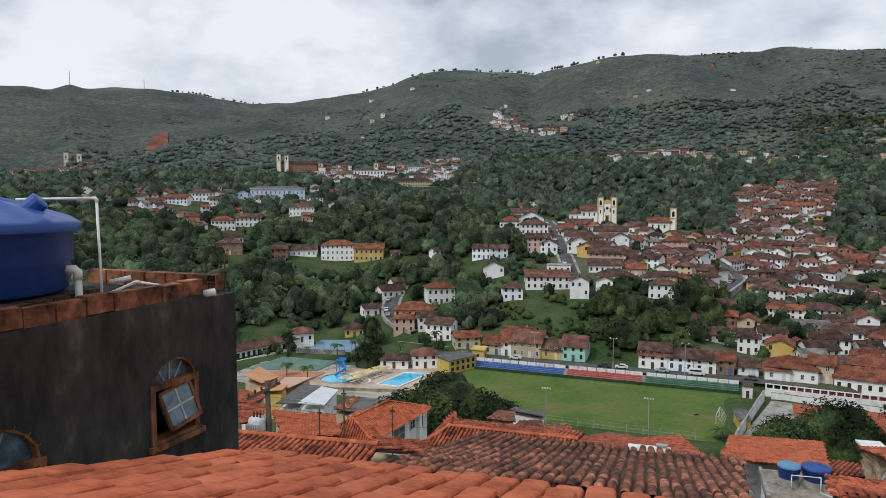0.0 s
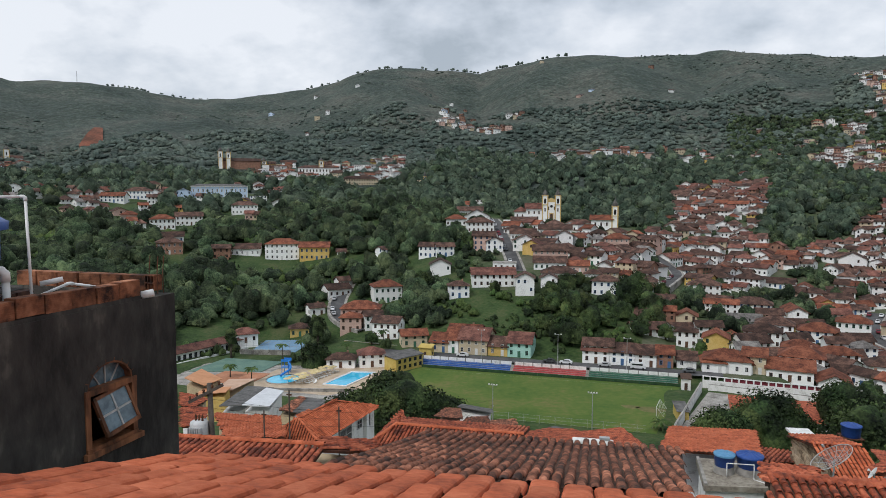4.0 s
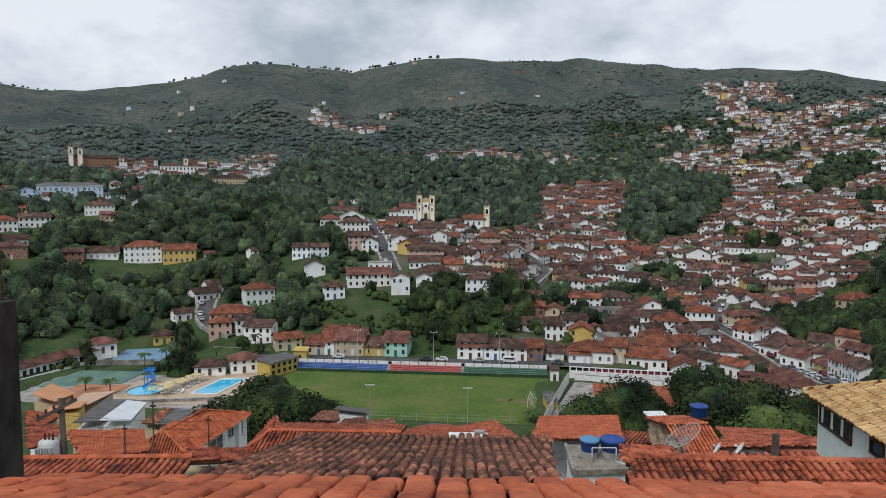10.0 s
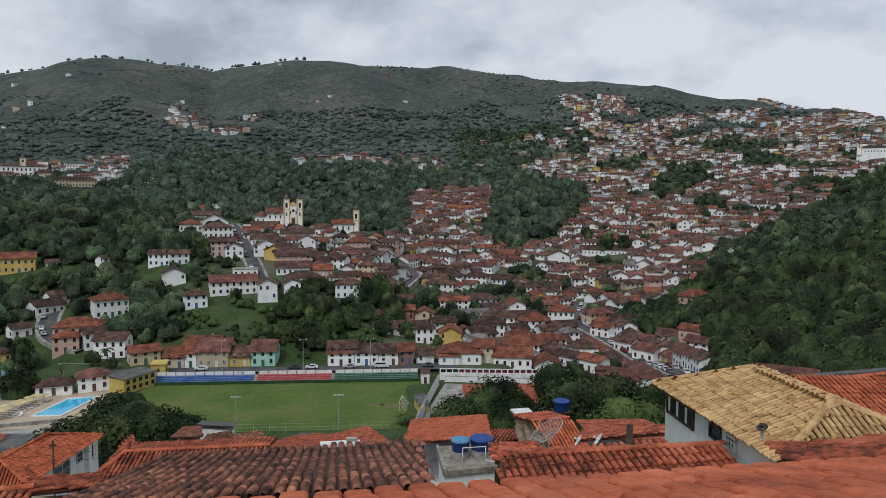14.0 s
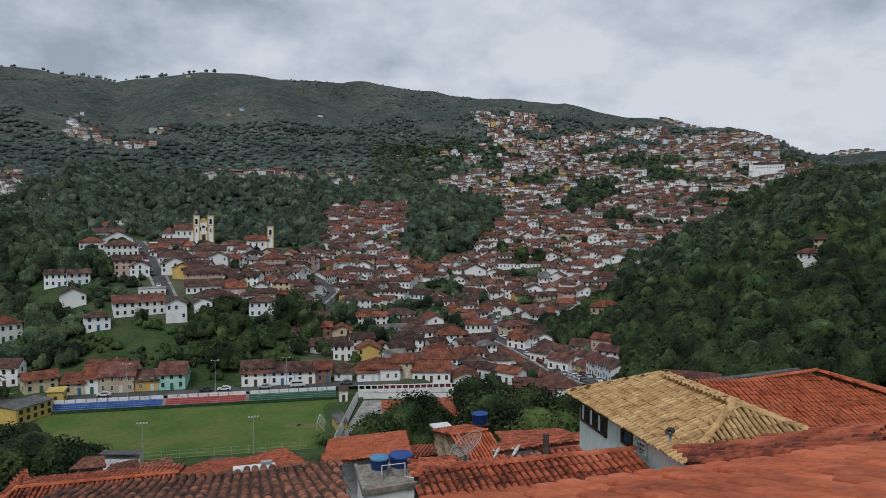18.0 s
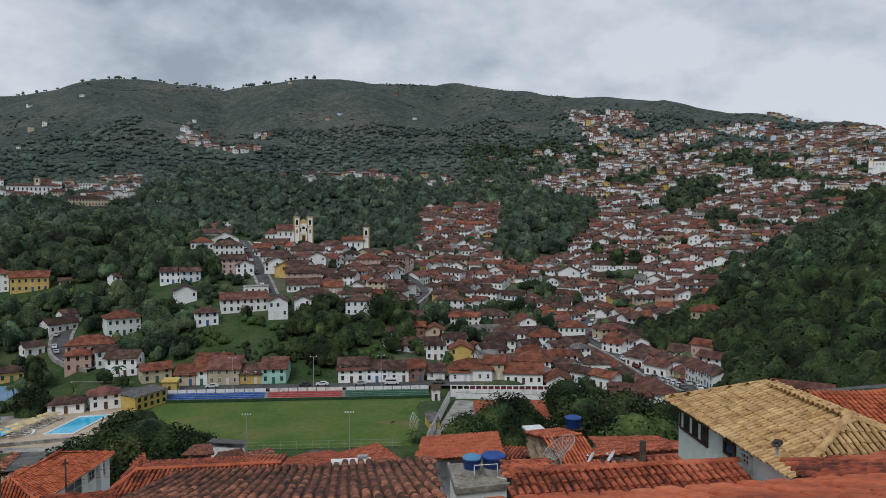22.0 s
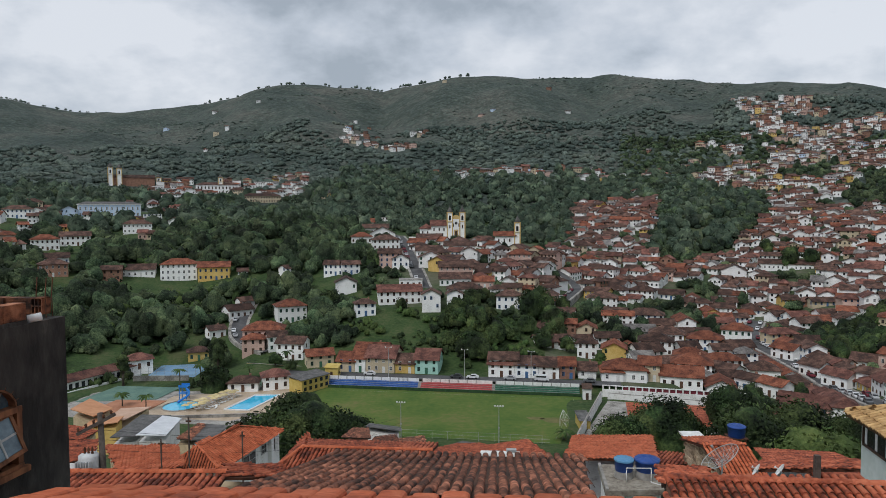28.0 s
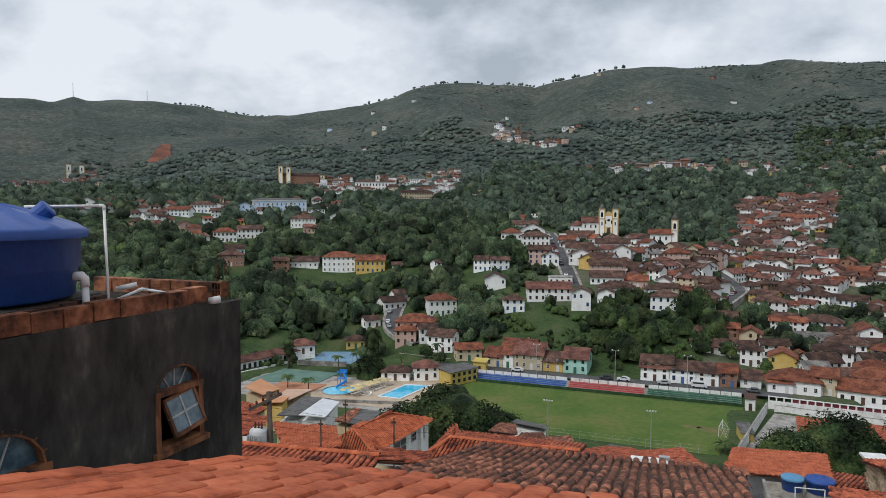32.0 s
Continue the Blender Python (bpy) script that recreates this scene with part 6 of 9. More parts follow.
roofed("house with a grey slate-like roof", [[(-30.70, 78.22, -26.59), (-31.87, 86.33, -27.22), (-28.69, 85.33, -27.18), (-27.59, 77.25, -26.13)]], M_PLASTER_W, M_FIBRE, M_FIBRE, tiles=False, drop=5)
roofed("old house with a brown tile roof", [[(-32.95, 79.47, -26.92), (-32.95, 86.99, -27.41), (-31.87, 86.33, -27.30), (-30.63, 78.24, -26.59)]], M_BEIGE, M_TILE_OLD, M_TILE_DECK_DARK, seed=66)
roofed("shed with a faded red tile roof", [[(-46.15, 79.62, -25.32), (-41.45, 77.66, -25.35), (-39.08, 69.84, -23.85), (-40.22, 69.19, -23.47)]], M_BEIGE, M_TILE_MID, M_TILE_DECK, seed=67)
roofed("small shed with a steep red roof", [[(-19.11, 81.82, -28.41), (-19.24, 89.99, -29.59), (-18.33, 86.09, -29.53)]], M_PLASTER_W, M_TILE_MID, M_TILE_DECK, seed=70, drop=3)
roofed("old shed with a mottled dark red tile roof", [[(-19.14, 116.46, -39.21), (-18.62, 126.66, -40.70), (-15.48, 125.06, -40.41), (-13.62, 113.20, -38.23)]], M_BRICKWALL, M_TILE_OLD, M_TILE_DECK_DARK, 0.3, 0.6, seed=72, drop=4)
roofed("old shed with a mottled brown tile roof", [[(-13.11, 103.19, -36.44), (-13.14, 113.26, -38.01), (-9.50, 115.63, -38.41), (-7.81, 103.72, -36.56)]], M_BRICKWALL, M_TILE_OLD, M_TILE_DECK_DARK, 0.3, 0.6, seed=73, drop=4)
roofed("low shed with a red-brown tile roof", [[(-7.91, 101.71, -36.13), (-8.98, 111.65, -37.85), (-4.62, 113.92, -38.07), (-3.35, 101.96, -36.02)]], M_BRICKWALL, M_TILE_OLD, M_TILE_DECK_DARK, 0.3, 0.6, seed=74, drop=4)
roofed("long low white shed with a dark flat roof", [[(-19.31, 148.77, -47.49), (-18.91, 154.87, -48.68), (-11.32, 151.59, -48.58), (-11.11, 145.59, -47.55)]], M_PLASTER_W, M_FIBRE, M_FIBRE, tiles=False, drop=3.2)
roofed("house with an orange hipped tile roof", [[(-2.76, 85.97, -30.44), (1.06, 90.01, -31.17), (3.53, 75.93, -27.68), (-1.05, 76.01, -28.29)], [(1.06, 90.01, -31.17), (3.85, 87.93, -30.37), (5.90, 79.79, -28.30), (3.53, 75.93, -27.68)]], M_PLASTER_W, M_TILE_MID, M_TILE_DECK, 0.26, 0.5, seed=76)
roofed("house with a plain orange tile roof", [[(4.15, 83.91, -29.36), (9.74, 85.46, -29.03), (10.26, 69.25, -25.33), (6.70, 69.69, -25.81)]], M_PLASTER_W, M_TILE_MID, M_TILE_DECK, 0.26, 0.5, seed=79)
roofed("narrow house with an orange ridge roof", [[(-7.23, 65.62, -23.31), (-1.85, 63.99, -22.97), (-1.70, 55.99, -21.06), (-6.36, 55.65, -20.86)]], M_PLASTER_W, M_TILE_MID, M_TILE_DECK, 0.24, 0.45, seed=80)
roofed("long hall with a bright orange tile roof behind the trees", [[(44.89, 172.25, -48.69), (66.39, 167.31, -48.39), (59.69, 148.45, -47.58), (41.05, 154.64, -47.87)]], M_PLASTER_W, M_TILE_MID, M_TILE_MID, tiles=False, drop=4)
roofed("sheds with grey corrugated sheets and a blue tarpaulin", [[(-0.82, 108.01, -37.66), (1.86, 112.00, -38.26), (4.47, 109.92, -37.90), (2.33, 103.99, -36.54)]], M_BRICKWALL, M_FIBRE, M_FIBRE, tiles=False, drop=3)
roofed("low wing with a weathered tile roof", [[(12.30, 27.36, -10.56), (15.18, 24.71, -9.53), (17.26, 28.13, -10.48), (14.41, 30.79, -11.51)]], M_PLASTER_W, M_TILE_MID, M_TILE_DECK, seed=84)
# boundary things right of the tanks
obj("slab", Geo().box(-0.65, 0.65, -0.9, 0.9, -0.12, 0.0), M_PVC, m=Matrix.Translation(Vector((15.33, 42.31, -14.12)) + Vector((0, 0, EZ))), label="white flat roof slab beside the stone house", category="slab")
obj("post", Geo().box(-0.2, 0.2, -0.2, 0.2, -6, -0.12), M_PLASTER_W, m=Matrix.Translation(Vector((15.33, 42.31, -14.12)) + Vector((0, 0, EZ))), label="white masonry pier under the slab", category="pier")

# ---------------------------------------------------------------- town houses
WALLS = {"W": (M_WHITE, "whitewashed"), "CR": (M_CREAM, "cream"), "Y": (M_YELLOW, "ochre yellow"), "PK": (M_PINK, "faded pink"), "BK": (M_BRICKWALL, "bare brick"), "BL": (M_BLUEWALL, "pale blue"), "M": (M_MINT, "mint green")}
ROOFS = {"OR": (M_ROOF_OR, "orange clay tile"), "BR": (M_ROOF_BR, "dark brown clay tile"), "RD": (M_ROOF_RED, "deep red clay tile"), "GR": (M_ROOF_GREY, "grey fibre-cement")}
WIN_ME = [opening_mesh(0.95, 1.5, f) for f in FRAMES]
DOOR_ME = [Geo().box(-0.5, 0.5, -0.06, 0.03, 0, 2.2).box(-0.42, 0.42, -0.085, -0.06, 0.1, 1.0).box(-0.42, 0.42, -0.085, -0.06, 1.15, 2.1).mesh("door", [f]) for f in FRAMES]
TAKEN = []
h_rnd = random.Random(21)


def roof_geo(w, d, kind_, rise, over=0.65, thick=0.16, slot=0, g=None):
    """Roof with its underside at height 0; the ridge runs along x."""
    g = g or Geo()
    a, b = w / 2 + over, d / 2 + over
    dz = -over * rise / (d / 2)
    if kind_ == "flat":
        return g.box(-w / 2 - 0.15, w / 2 + 0.15, -d / 2 - 0.15, d / 2 + 0.15, 0, 0.3, slot)
    rx = a if kind_ == "gable" else max(a - b, 0.2)
    top = rise + thick
    vs = [(-a, -b, dz), (a, -b, dz), (a, b, dz), (-a, b, dz), (-a, -b, dz + thick), (a, -b, dz + thick), (a, b, dz + thick), (-a, b, dz + thick), (-rx, 0, top), (rx, 0, top), (-rx, 0, rise - 0.02), (rx, 0, rise - 0.02)]
    fs = [(4, 5, 9, 8), (6, 7, 8, 9), (0, 1, 5, 4), (2, 3, 7, 6), (1, 0, 10, 11), (3, 2, 11, 10)]
    if kind_ == "gable":
        fs += [(0, 4, 8, 10), (7, 3, 10, 8), (5, 1, 11, 9), (2, 6, 9, 11)]
    else:
        fs += [(7, 4, 8), (5, 6, 9), (3, 0, 4, 7), (1, 2, 6, 5), (0, 3, 10), (2, 1, 11)]
    return g.add(vs, fs, slot)


def house(x, y, yaw, w, d, storeys, roof="gable", wall="W", cover="BR", z=None, label="", group="town houses", floor=2.9):
    """A plastered house: front towards its own -y."""
    TAKEN.append((x, y, max(w, d) * 0.5))
    wm, wl_ = WALLS[wall]
    rm, rl = ROOFS[cover]
    c, s = math.cos(radians(yaw)), math.sin(radians(yaw))
    if z is None:
        z = ground_z(x + s * d / 2, y - c * d / 2)
    h = storeys * floor + 0.2
    rise = d * 0.25 if roof != "flat" else 0.3
    st = "single-storey" if storeys < 1.4 else ("two-storey" if storeys < 2.4 else "three-storey")
    word = {"gable": "gabled", "hip": "hipped", "flat": "flat"}[roof]
    t = thing("house", pose(x, y, z, 0, 0, yaw), label or f"{wl_} {st} house with a {word} {rl} roof", "house", group)
    g = Geo().box(-w / 2, w / 2, -d / 2, d / 2, -6, h)
    if roof == "gable":
        for e in (-w / 2, w / 2):
            g.add([(e, -d / 2, h), (e, d / 2, h), (e, 0, h + rise - 0.03)], [(0, 1, 2) if e > 0 else (0, 2, 1)])
    obj("wall", g, wm, t)
    obj("roof", roof_geo(w, d, roof, rise), rm if roof != "flat" else M_CONC, t, m=pose(0, 0, h))
    k = h_rnd.randrange(4) if wall != "W" else h_rnd.choice((0, 0, 1, 2, 3))
    rows = max(1, round(storeys))
    lift = h / rows
    sides = [(0, -d / 2, w, 0), (w / 2, 0, d, 90), (-w / 2, 0, d, -90)]
    for sx, sy, ln, turn in sides:
        n = max(1, int(ln / 2.4))
        for r_ in range(rows):
            for i in range(n):
                if turn and h_rnd.random() < 0.6:
                    continue
                off = (i + 0.5) * ln / n - ln / 2
                px, py = (off, sy - 0.02) if not turn else (sx + (0.02 if turn > 0 else -0.02), off)
                if r_ == 0 and not turn and i == n // 2:
                    obj("door", DOOR_ME[k], None, t, m=pose(px, py, 0.05, 0, 0, turn))
                else:
                    obj("window", WIN_ME[k], None, t, m=pose(px, py, r_ * lift + 0.95, 0, 0, turn))
    if h_rnd.random() < 0.12:
        obj("chimney", Geo().box(-0.3, 0.3, -0.3, 0.3, -0.3, 0.9), M_BRICKWALL, t, m=pose(w * 0.2, d * 0.12, h + rise * 0.8))
    return t


# houses along the road behind the terraces
def row_house(u0, u1, v, depth, storeys, roof, wall, cover, z=2.4, label=""):
    p = field((u0 + u1) / 2, v + depth / 2)
    return house(p.x, p.y, FIELD_TURN, u1 - u0 - 0.05, depth, storeys, roof, wall, cover, z, label, "houses by the terraces", floor=2.25)


row_house(-73, -66.5, 227.5, 10, 1.6, "gable", "CR", "OR")
row_house(-66.4, -62.6, 227.5, 10, 2.1, "gable", "W", "OR")
row_house(-62.5, -52.2, 227.5, 13, 2.3, "gable", "CR", "RD", label="cream two-storey hall with a red gate and brown-red roof")
row_house(-52.1, -45.2, 228, 10, 1.5, "gable", "Y", "BR", label="yellow single-storey workshop with a red door and dark roof")
row_house(-45.1, -37, 228, 11, 2.2, "gable", "M", "RD")
row_house(-70, -58, 240, 9, 2.2, "gable", "PK", "OR")
row_house(-19.5, -10.6, 227, 9, 1.9, "gable", "W", "RD")
row_house(-10.5, -2.6, 227, 9, 1.9, "gable", "W", "BR")
row_house(-2.5, 4.2, 227, 9, 1.8, "gable", "W", "BR")
row_house(4.3, 9.4, 227.5, 8, 2.0, "gable", "BK", "OR")
row_house(10.5, 16.5, 229, 8, 1.2, "gable", "W", "BR")
row_house(18, 25, 226, 9, 1.4, "hip", "W", "OR")
row_house(25.5, 33, 227, 9, 1.4, "hip", "W", "OR")
# club house and the long arcade
house(-58.5, 222.5, 20, 8.5, 7, 1.5, "hip", "W", "RD", 0.2, "white club house with a red hipped roof", "club buildings")
house(-68.0, 219.5, 8, 9.5, 6, 1.0, "hip", "W", "BR", 0.2, "low white club annex with a brown roof", "club buildings")
ar = thing("arcade_building", pose(-123.0, 227.5, 0.4, 0, 0, 66), "long white arcade building with a red tile roof", "building")
obj("wall", Geo().box(-16, 16, -3.2, 3.4, -2, 3.3), M_WHITE, ar)
obj("roof", roof_geo(32, 7, "gable", 1.5), M_ROOF_RED, ar, m=pose(0, 0, 3.3))
obj("terrace_wall", Geo().box(-16, 16, -6.0, -5.7, -3, 0.6), M_WHITE, ar)
obj("floor", Geo().box(-16, 16, -5.8, -3.2, -3, 0.0), M_CONC, ar)
for i in range(14):
    obj("arch_opening", Geo().box(-15.2 + i * 2.3, -14.0 + i * 2.3, -3.28, -3.18, 0.2, 2.2).lathe([(0.6, 0), (0.6, 0.02)], 12, at=(-14.6 + i * 2.3, -3.2, 2.2)), M_GLASS, ar)
house(-114, 243.5, 30, 9, 7, 1.2, "hip", "W", "RD", 2.0, group="club buildings")
house(-71.5, 299.3, 25, 12.8, 9.6, 2.5, "hip", "W", "OR")
house(-75.6, 271.9, 8, 15.7, 10.0, 2.3, "hip", "PK", "OR")
house(-77.2, 262.9, 8, 8.5, 6.4, 2.0, "hip", "PK", "OR")
house(-68.7, 263.9, 25, 7.2, 6.0, 2.0, "gable", "W", "BR")
house(-60.1, 255.3, -7, 10.5, 7.9, 2.2, "gable", "W", "BR")
house(-48.2, 244.7, 21, 9.4, 7.0, 1.5, "gable", "CR", "OR")
house(-99.0, 262.5, 21, 8.0, 6.0, 1.2, "hip", "Y", "BR")
house(-97.0, 305.0, 43, 11.5, 8.6, 1.2, "gable", "W", "BR")
house(-99.6, 283.4, 39, 6.9, 6.0, 1.2, "gable", "W", "BR")
house(-95.8, 315.7, 42, 8.7, 6.5, 1.0, "gable", "W", "BR")
house(-143.6, 356.6, 16, 18.1, 10.0, 3.0, "hip", "W", "OR")
house(-125.2, 357.2, 13, 15.8, 10.0, 2.4, "gable", "Y", "OR")
house(-164.3, 354.7, 17, 16.3, 10.0, 1.3, "gable", "W", "BR")
house(-172.2, 341.9, 19, 9.2, 6.9, 2.0, "gable", "BK", "BR")
house(-200.0, 337.5, 31, 13.2, 9.9, 2.2, "hip", "BK", "BR")
house(-210.5, 358.2, 30, 12.4, 9.3, 1.2, "gable", "W", "BR")
house(-233.8, 387.7, 31, 14.5, 10.0, 2.2, "hip", "W", "OR")
house(-226.4, 406.3, 29, 16.2, 10.0, 2.0, "gable", "W", "BR")
house(-206.4, 444.8, 25, 17.4, 10.0, 2.2, "hip", "W", "BR")
house(-221.6, 502.5, 24, 12.9, 9.7, 1.6, "flat", "W", "BR")
house(-279.2, 493.3, 120, 11.0, 11.2, 1.8, "gable", "BL", "BR")
house(-285.5, 481.4, 31, 12.4, 9.3, 1.2, "gable", "W", "BR")
house(-303.3, 442.9, 14, 16.5, 10.0, 1.6, "gable", "W", "OR")
house(-301.6, 470.2, 23, 18.3, 10.0, 2.2, "hip", "W", "BR")
house(-344.3, 554.2, 32, 16.4, 10.0, 2.2, "hip", "CR", "BR")
house(-263.2, 399.1, 33, 10.4, 7.8, 1.4, "hip", "PK", "OR")
house(-86.5, 354.1, 54, 5.1, 6.0, 1.5, "gable", "W", "BR")
house(-109.9, 356.0, 17, 4.9, 6.0, 1.0, "gable", "W", "BR")
house(-218.2, 694.9, 17, 15.6, 10.0, 2.0, "hip", "CR", "BR")
house(-181.2, 651.7, 24, 34.7, 10.0, 2.2, "hip", "CR", "BR")
house(-303.3, 775.0, 21, 17.7, 10.0, 2.0, "gable", "W", "BR")
house(-209.3, 765.1, 15, 23.6, 10.0, 1.5, "flat", "W", "BR")
house(-59.4, 346.8, -5, 9.9, 7.4, 2.0, "gable", "W", "BR")
house(-50.8, 341.9, 18, 8.8, 6.6, 1.8, "gable", "W", "BR")
house(-36.3, 284.2, 15, 8.5, 6.3, 1.8, "hip", "W", "BR")
house(-22.9, 299.6, 10, 19.0, 10.0, 1.9, "gable", "W", "RD")
house(-8.4, 290.2, 92, 8.7, 7.9, 2.2, "gable", "W", "BR")
house(1.8, 292.8, 90, 7.7, 7.0, 2.0, "gable", "W", "BR")
house(-49.1, 316.1, 99, 10.7, 9.7, 1.1, "gable", "W", "BR")
house(-37.6, 390.1, 12, 15.3, 10.0, 2.0, "hip", "W", "BR")
house(-31.6, 352.9, 5, 11.6, 8.7, 2.6, "gable", "PK", "BR")
house(-25.9, 351.5, 94, 9.5, 8.6, 1.5, "gable", "W", "BR")
house(-53.0, 402.9, 8, 12.0, 9.0, 1.4, "hip", "W", "OR")
house(-42.4, 422.5, 96, 11.0, 15.6, 1.3, "gable", "W", "BR")
house(-50.4, 456.4, 6, 16.9, 10.0, 1.3, "gable", "W", "BR")
house(-62.5, 491.5, 7, 14.2, 10.0, 1.2, "gable", "W", "OR")
house(-52.0, 511.2, 6, 10.1, 7.6, 1.6, "flat", "W", "BR")
house(-13.0, 412.9, 2, 14.7, 10.0, 1.2, "gable", "W", "BR")
house(-12.1, 378.8, 2, 14.1, 10.0, 1.2, "gable", "W", "BR")
house(-10.4, 355.4, 92, 11.0, 12.6, 1.5, "gable", "W", "BR")
house(5.6, 392.4, -1, 18.2, 10.0, 1.2, "gable", "W", "BR")
house(10.1, 369.8, 88, 10.0, 9.1, 2.1, "gable", "W", "BR")
house(2.6, 337.6, -0, 16.7, 10.0, 1.8, "gable", "PK", "BR")
house(2.3, 324.5, -0, 15.0, 10.0, 1.2, "gable", "W", "BR")
house(15.1, 325.7, -3, 10.9, 8.1, 1.2, "gable", "PK", "OR")
house(6.4, 309.4, -1, 15.7, 10.0, 1.3, "hip", "W", "BR")
house(21.9, 314.7, -4, 7.7, 6.0, 1.4, "hip", "W", "BR")
house(25.9, 298.9, -5, 11.2, 8.4, 2.2, "hip", "W", "BR")
house(-19.0, 321.8, 3, 11.0, 8.2, 1.1, "flat", "W", "BR")
house(30.1, 396.5, -4, 9.7, 7.3, 1.5, "hip", "W", "BR")
house(39.0, 383.3, -6, 13.2, 9.9, 2.0, "hip", "PK", "OR")
house(48.4, 283.1, -10, 8.3, 6.2, 1.5, "gable", "BK", "OR")
house(57.0, 283.5, 79, 8.8, 8.0, 1.6, "gable", "CR", "OR")
house(51.8, 256.1, -11, 7.2, 6.0, 2.0, "hip", "W", "BR")
house(61.6, 254.0, 76, 9.5, 8.6, 1.8, "gable", "Y", "OR")
house(82.3, 270.5, -17, 13.0, 9.7, 2.0, "hip", "W", "BR")
house(92.7, 321.1, -16, 16.5, 10.0, 1.7, "hip", "W", "BR")
house(76.0, 338.4, -13, 14.3, 10.0, 2.0, "hip", "W", "BR")
house(86.2, 341.8, -14, 5.7, 6.0, 1.5, "gable", "W", "OR")
house(76.0, 221.8, -18, 13.0, 10.0, 1.3, "gable", "W", "OR")
house(66.4, 224.6, -18, 6.6, 8.0, 1.9, "gable", "CR", "OR")
house(85.3, 238.3, -20, 13.2, 9.9, 1.8, "hip", "W", "OR")
house(58.3, 225.3, -14, 13.9, 10.0, 1.4, "hip", "W", "OR")
house(124.8, 294.9, -23, 12.1, 9.1, 2.2, "hip", "W", "OR")
house(104.7, 277.6, -21, 13.6, 10.0, 1.9, "hip", "W", "OR")
house(90.4, 254.9, -20, 11.5, 8.6, 1.4, "hip", "W", "OR")
house(90.8, 283.5, -18, 13.5, 10.0, 2.1, "hip", "W", "BR")
house(141.2, 298.4, -25, 6.9, 6.0, 1.6, "hip", "Y", "BR")
house(96.1, 234.4, -57, 8.9, 6.7, 1.3, "gable", "W", "BR")
house(97.8, 219.6, -59, 7.9, 6.0, 1.3, "gable", "W", "BR")
house(102.1, 211.4, -61, 8.3, 6.2, 1.4, "gable", "W", "OR")
house(131.2, 262.8, -62, 9.5, 7.1, 1.5, "gable", "W", "OR")
house(127.5, 236.3, -63, 7.8, 6.0, 1.4, "gable", "W", "BR")
house(128.7, 222.5, -65, 9.1, 6.8, 1.4, "gable", "W", "RD")
house(173.0, 414.0, 67, 11.0, 14.0, 2.0, "gable", "W", "BR")
house(87.9, 362.6, -24, 13.4, 10.0, 1.5, "hip", "W", "BR")
house(18.2, 231.5, -4, 9.6, 7.2, 2.0, "gable", "W", "BR")
house(187.1, 317.7, -30, 10.1, 7.6, 1.3, "gable", "W", "OR")
house(180.3, 271.8, -34, 14.2, 10.0, 1.2, "hip", "CR", "OR")
house(64.7, 76.3, -40, 6.3, 5.0, 1.0, "gable", "W", "RD", 31.9, "small white house with a deep red roof beside the wood", "roofs below the viewpoint")
house(206.4, 183.6, -48, 7.5, 6.0, 2.0, "hip", "W", "RD")
house(224.8, 193.1, -49, 8.4, 6.3, 1.6, "hip", "CR", "BR")
house(210.4, 421.6, -27, 34.6, 10.0, 1.3, "gable", "W", "BR")
house(137.0, 238.7, -60, 8.9, 6.6, 1.3, "gable", "W", "BR")
house(135.5, 215.7, -62, 8.1, 6.1, 1.4, "gable", "W", "BR")
house(137.3, 203.0, -64, 8.7, 6.5, 1.5, "gable", "W", "RD")
house(149.0, 225.3, -63, 8.6, 6.4, 1.4, "gable", "PK", "OR")


# ---------------------------------------------------------------- churches and large buildings


def belfry(parent, x, y, z, w, h, cap_h, yellow=True):
    """A square bell tower with corner pilasters, arched bell openings and an onion cap."""
    t = new("tower")
    t.parent = parent
    t.matrix_basis = pose(x, y, z)
    obj("shaft", Geo().box(-w / 2, w / 2, -w / 2, w / 2, -3, h), M_WHITE, t)
    for sx in (-1, 1):
        for sy in (-1, 1):
            obj("pilaster", Geo().box(sx * w / 2 - 0.35, sx * w / 2 + 0.35, sy * w / 2 - 0.35, sy * w / 2 + 0.35, -1, h + 0.05), M_STRIPE, t)
    for zz in (h * 0.62, h):
        obj("cornice", Geo().box(-w / 2 - 0.45, w / 2 + 0.45, -w / 2 - 0.45, w / 2 + 0.45, zz, zz + 0.4), M_STRIPE, t)
    for turn in (0, 90, 180, 270):
        m = pose(0, 0, 0, 0, 0, turn)
        g = Geo()
        pts = [(-0.75, h * 0.68), (0.75, h * 0.68)] + [(0.75 * math.cos(a), h * 0.84 + 0.75 * math.sin(a)) for a in (math.pi * i / 8 for i in range(9))]
        g.add([(px, -w / 2 - 0.03, pz) for px, pz in pts], [tuple(range(len(pts)))])
        obj("bell_opening", g, M_GLASS, t, m=m)
    obj("cupola", Geo().lathe([(w * 0.5, 0), (w * 0.52, 0.3), (w * 0.46, cap_h * 0.35), (w * 0.26, cap_h * 0.6), (w * 0.16, cap_h * 0.75), (w * 0.06, cap_h * 0.86), (0.02, cap_h)], 16, at=(0, 0, h + 0.4)), M_DARKSTONE, t, smooth=True)
    obj("finial", Geo().box(-0.06, 0.06, -0.06, 0.06, h + cap_h, h + cap_h + 1.6).box(-0.4, 0.4, -0.05, 0.05, h + cap_h + 0.9, h + cap_h + 1.05), M_DARKSTONE, t)
    return t


def facade_windows(parent, xs, z, w, h, y, turn=0):
    for x in xs:
        obj("window", WIN_ME[0], None, parent, m=pose(x, y, z, 0, 0, turn) @ Matrix.Diagonal((w, 1, h, 1)))


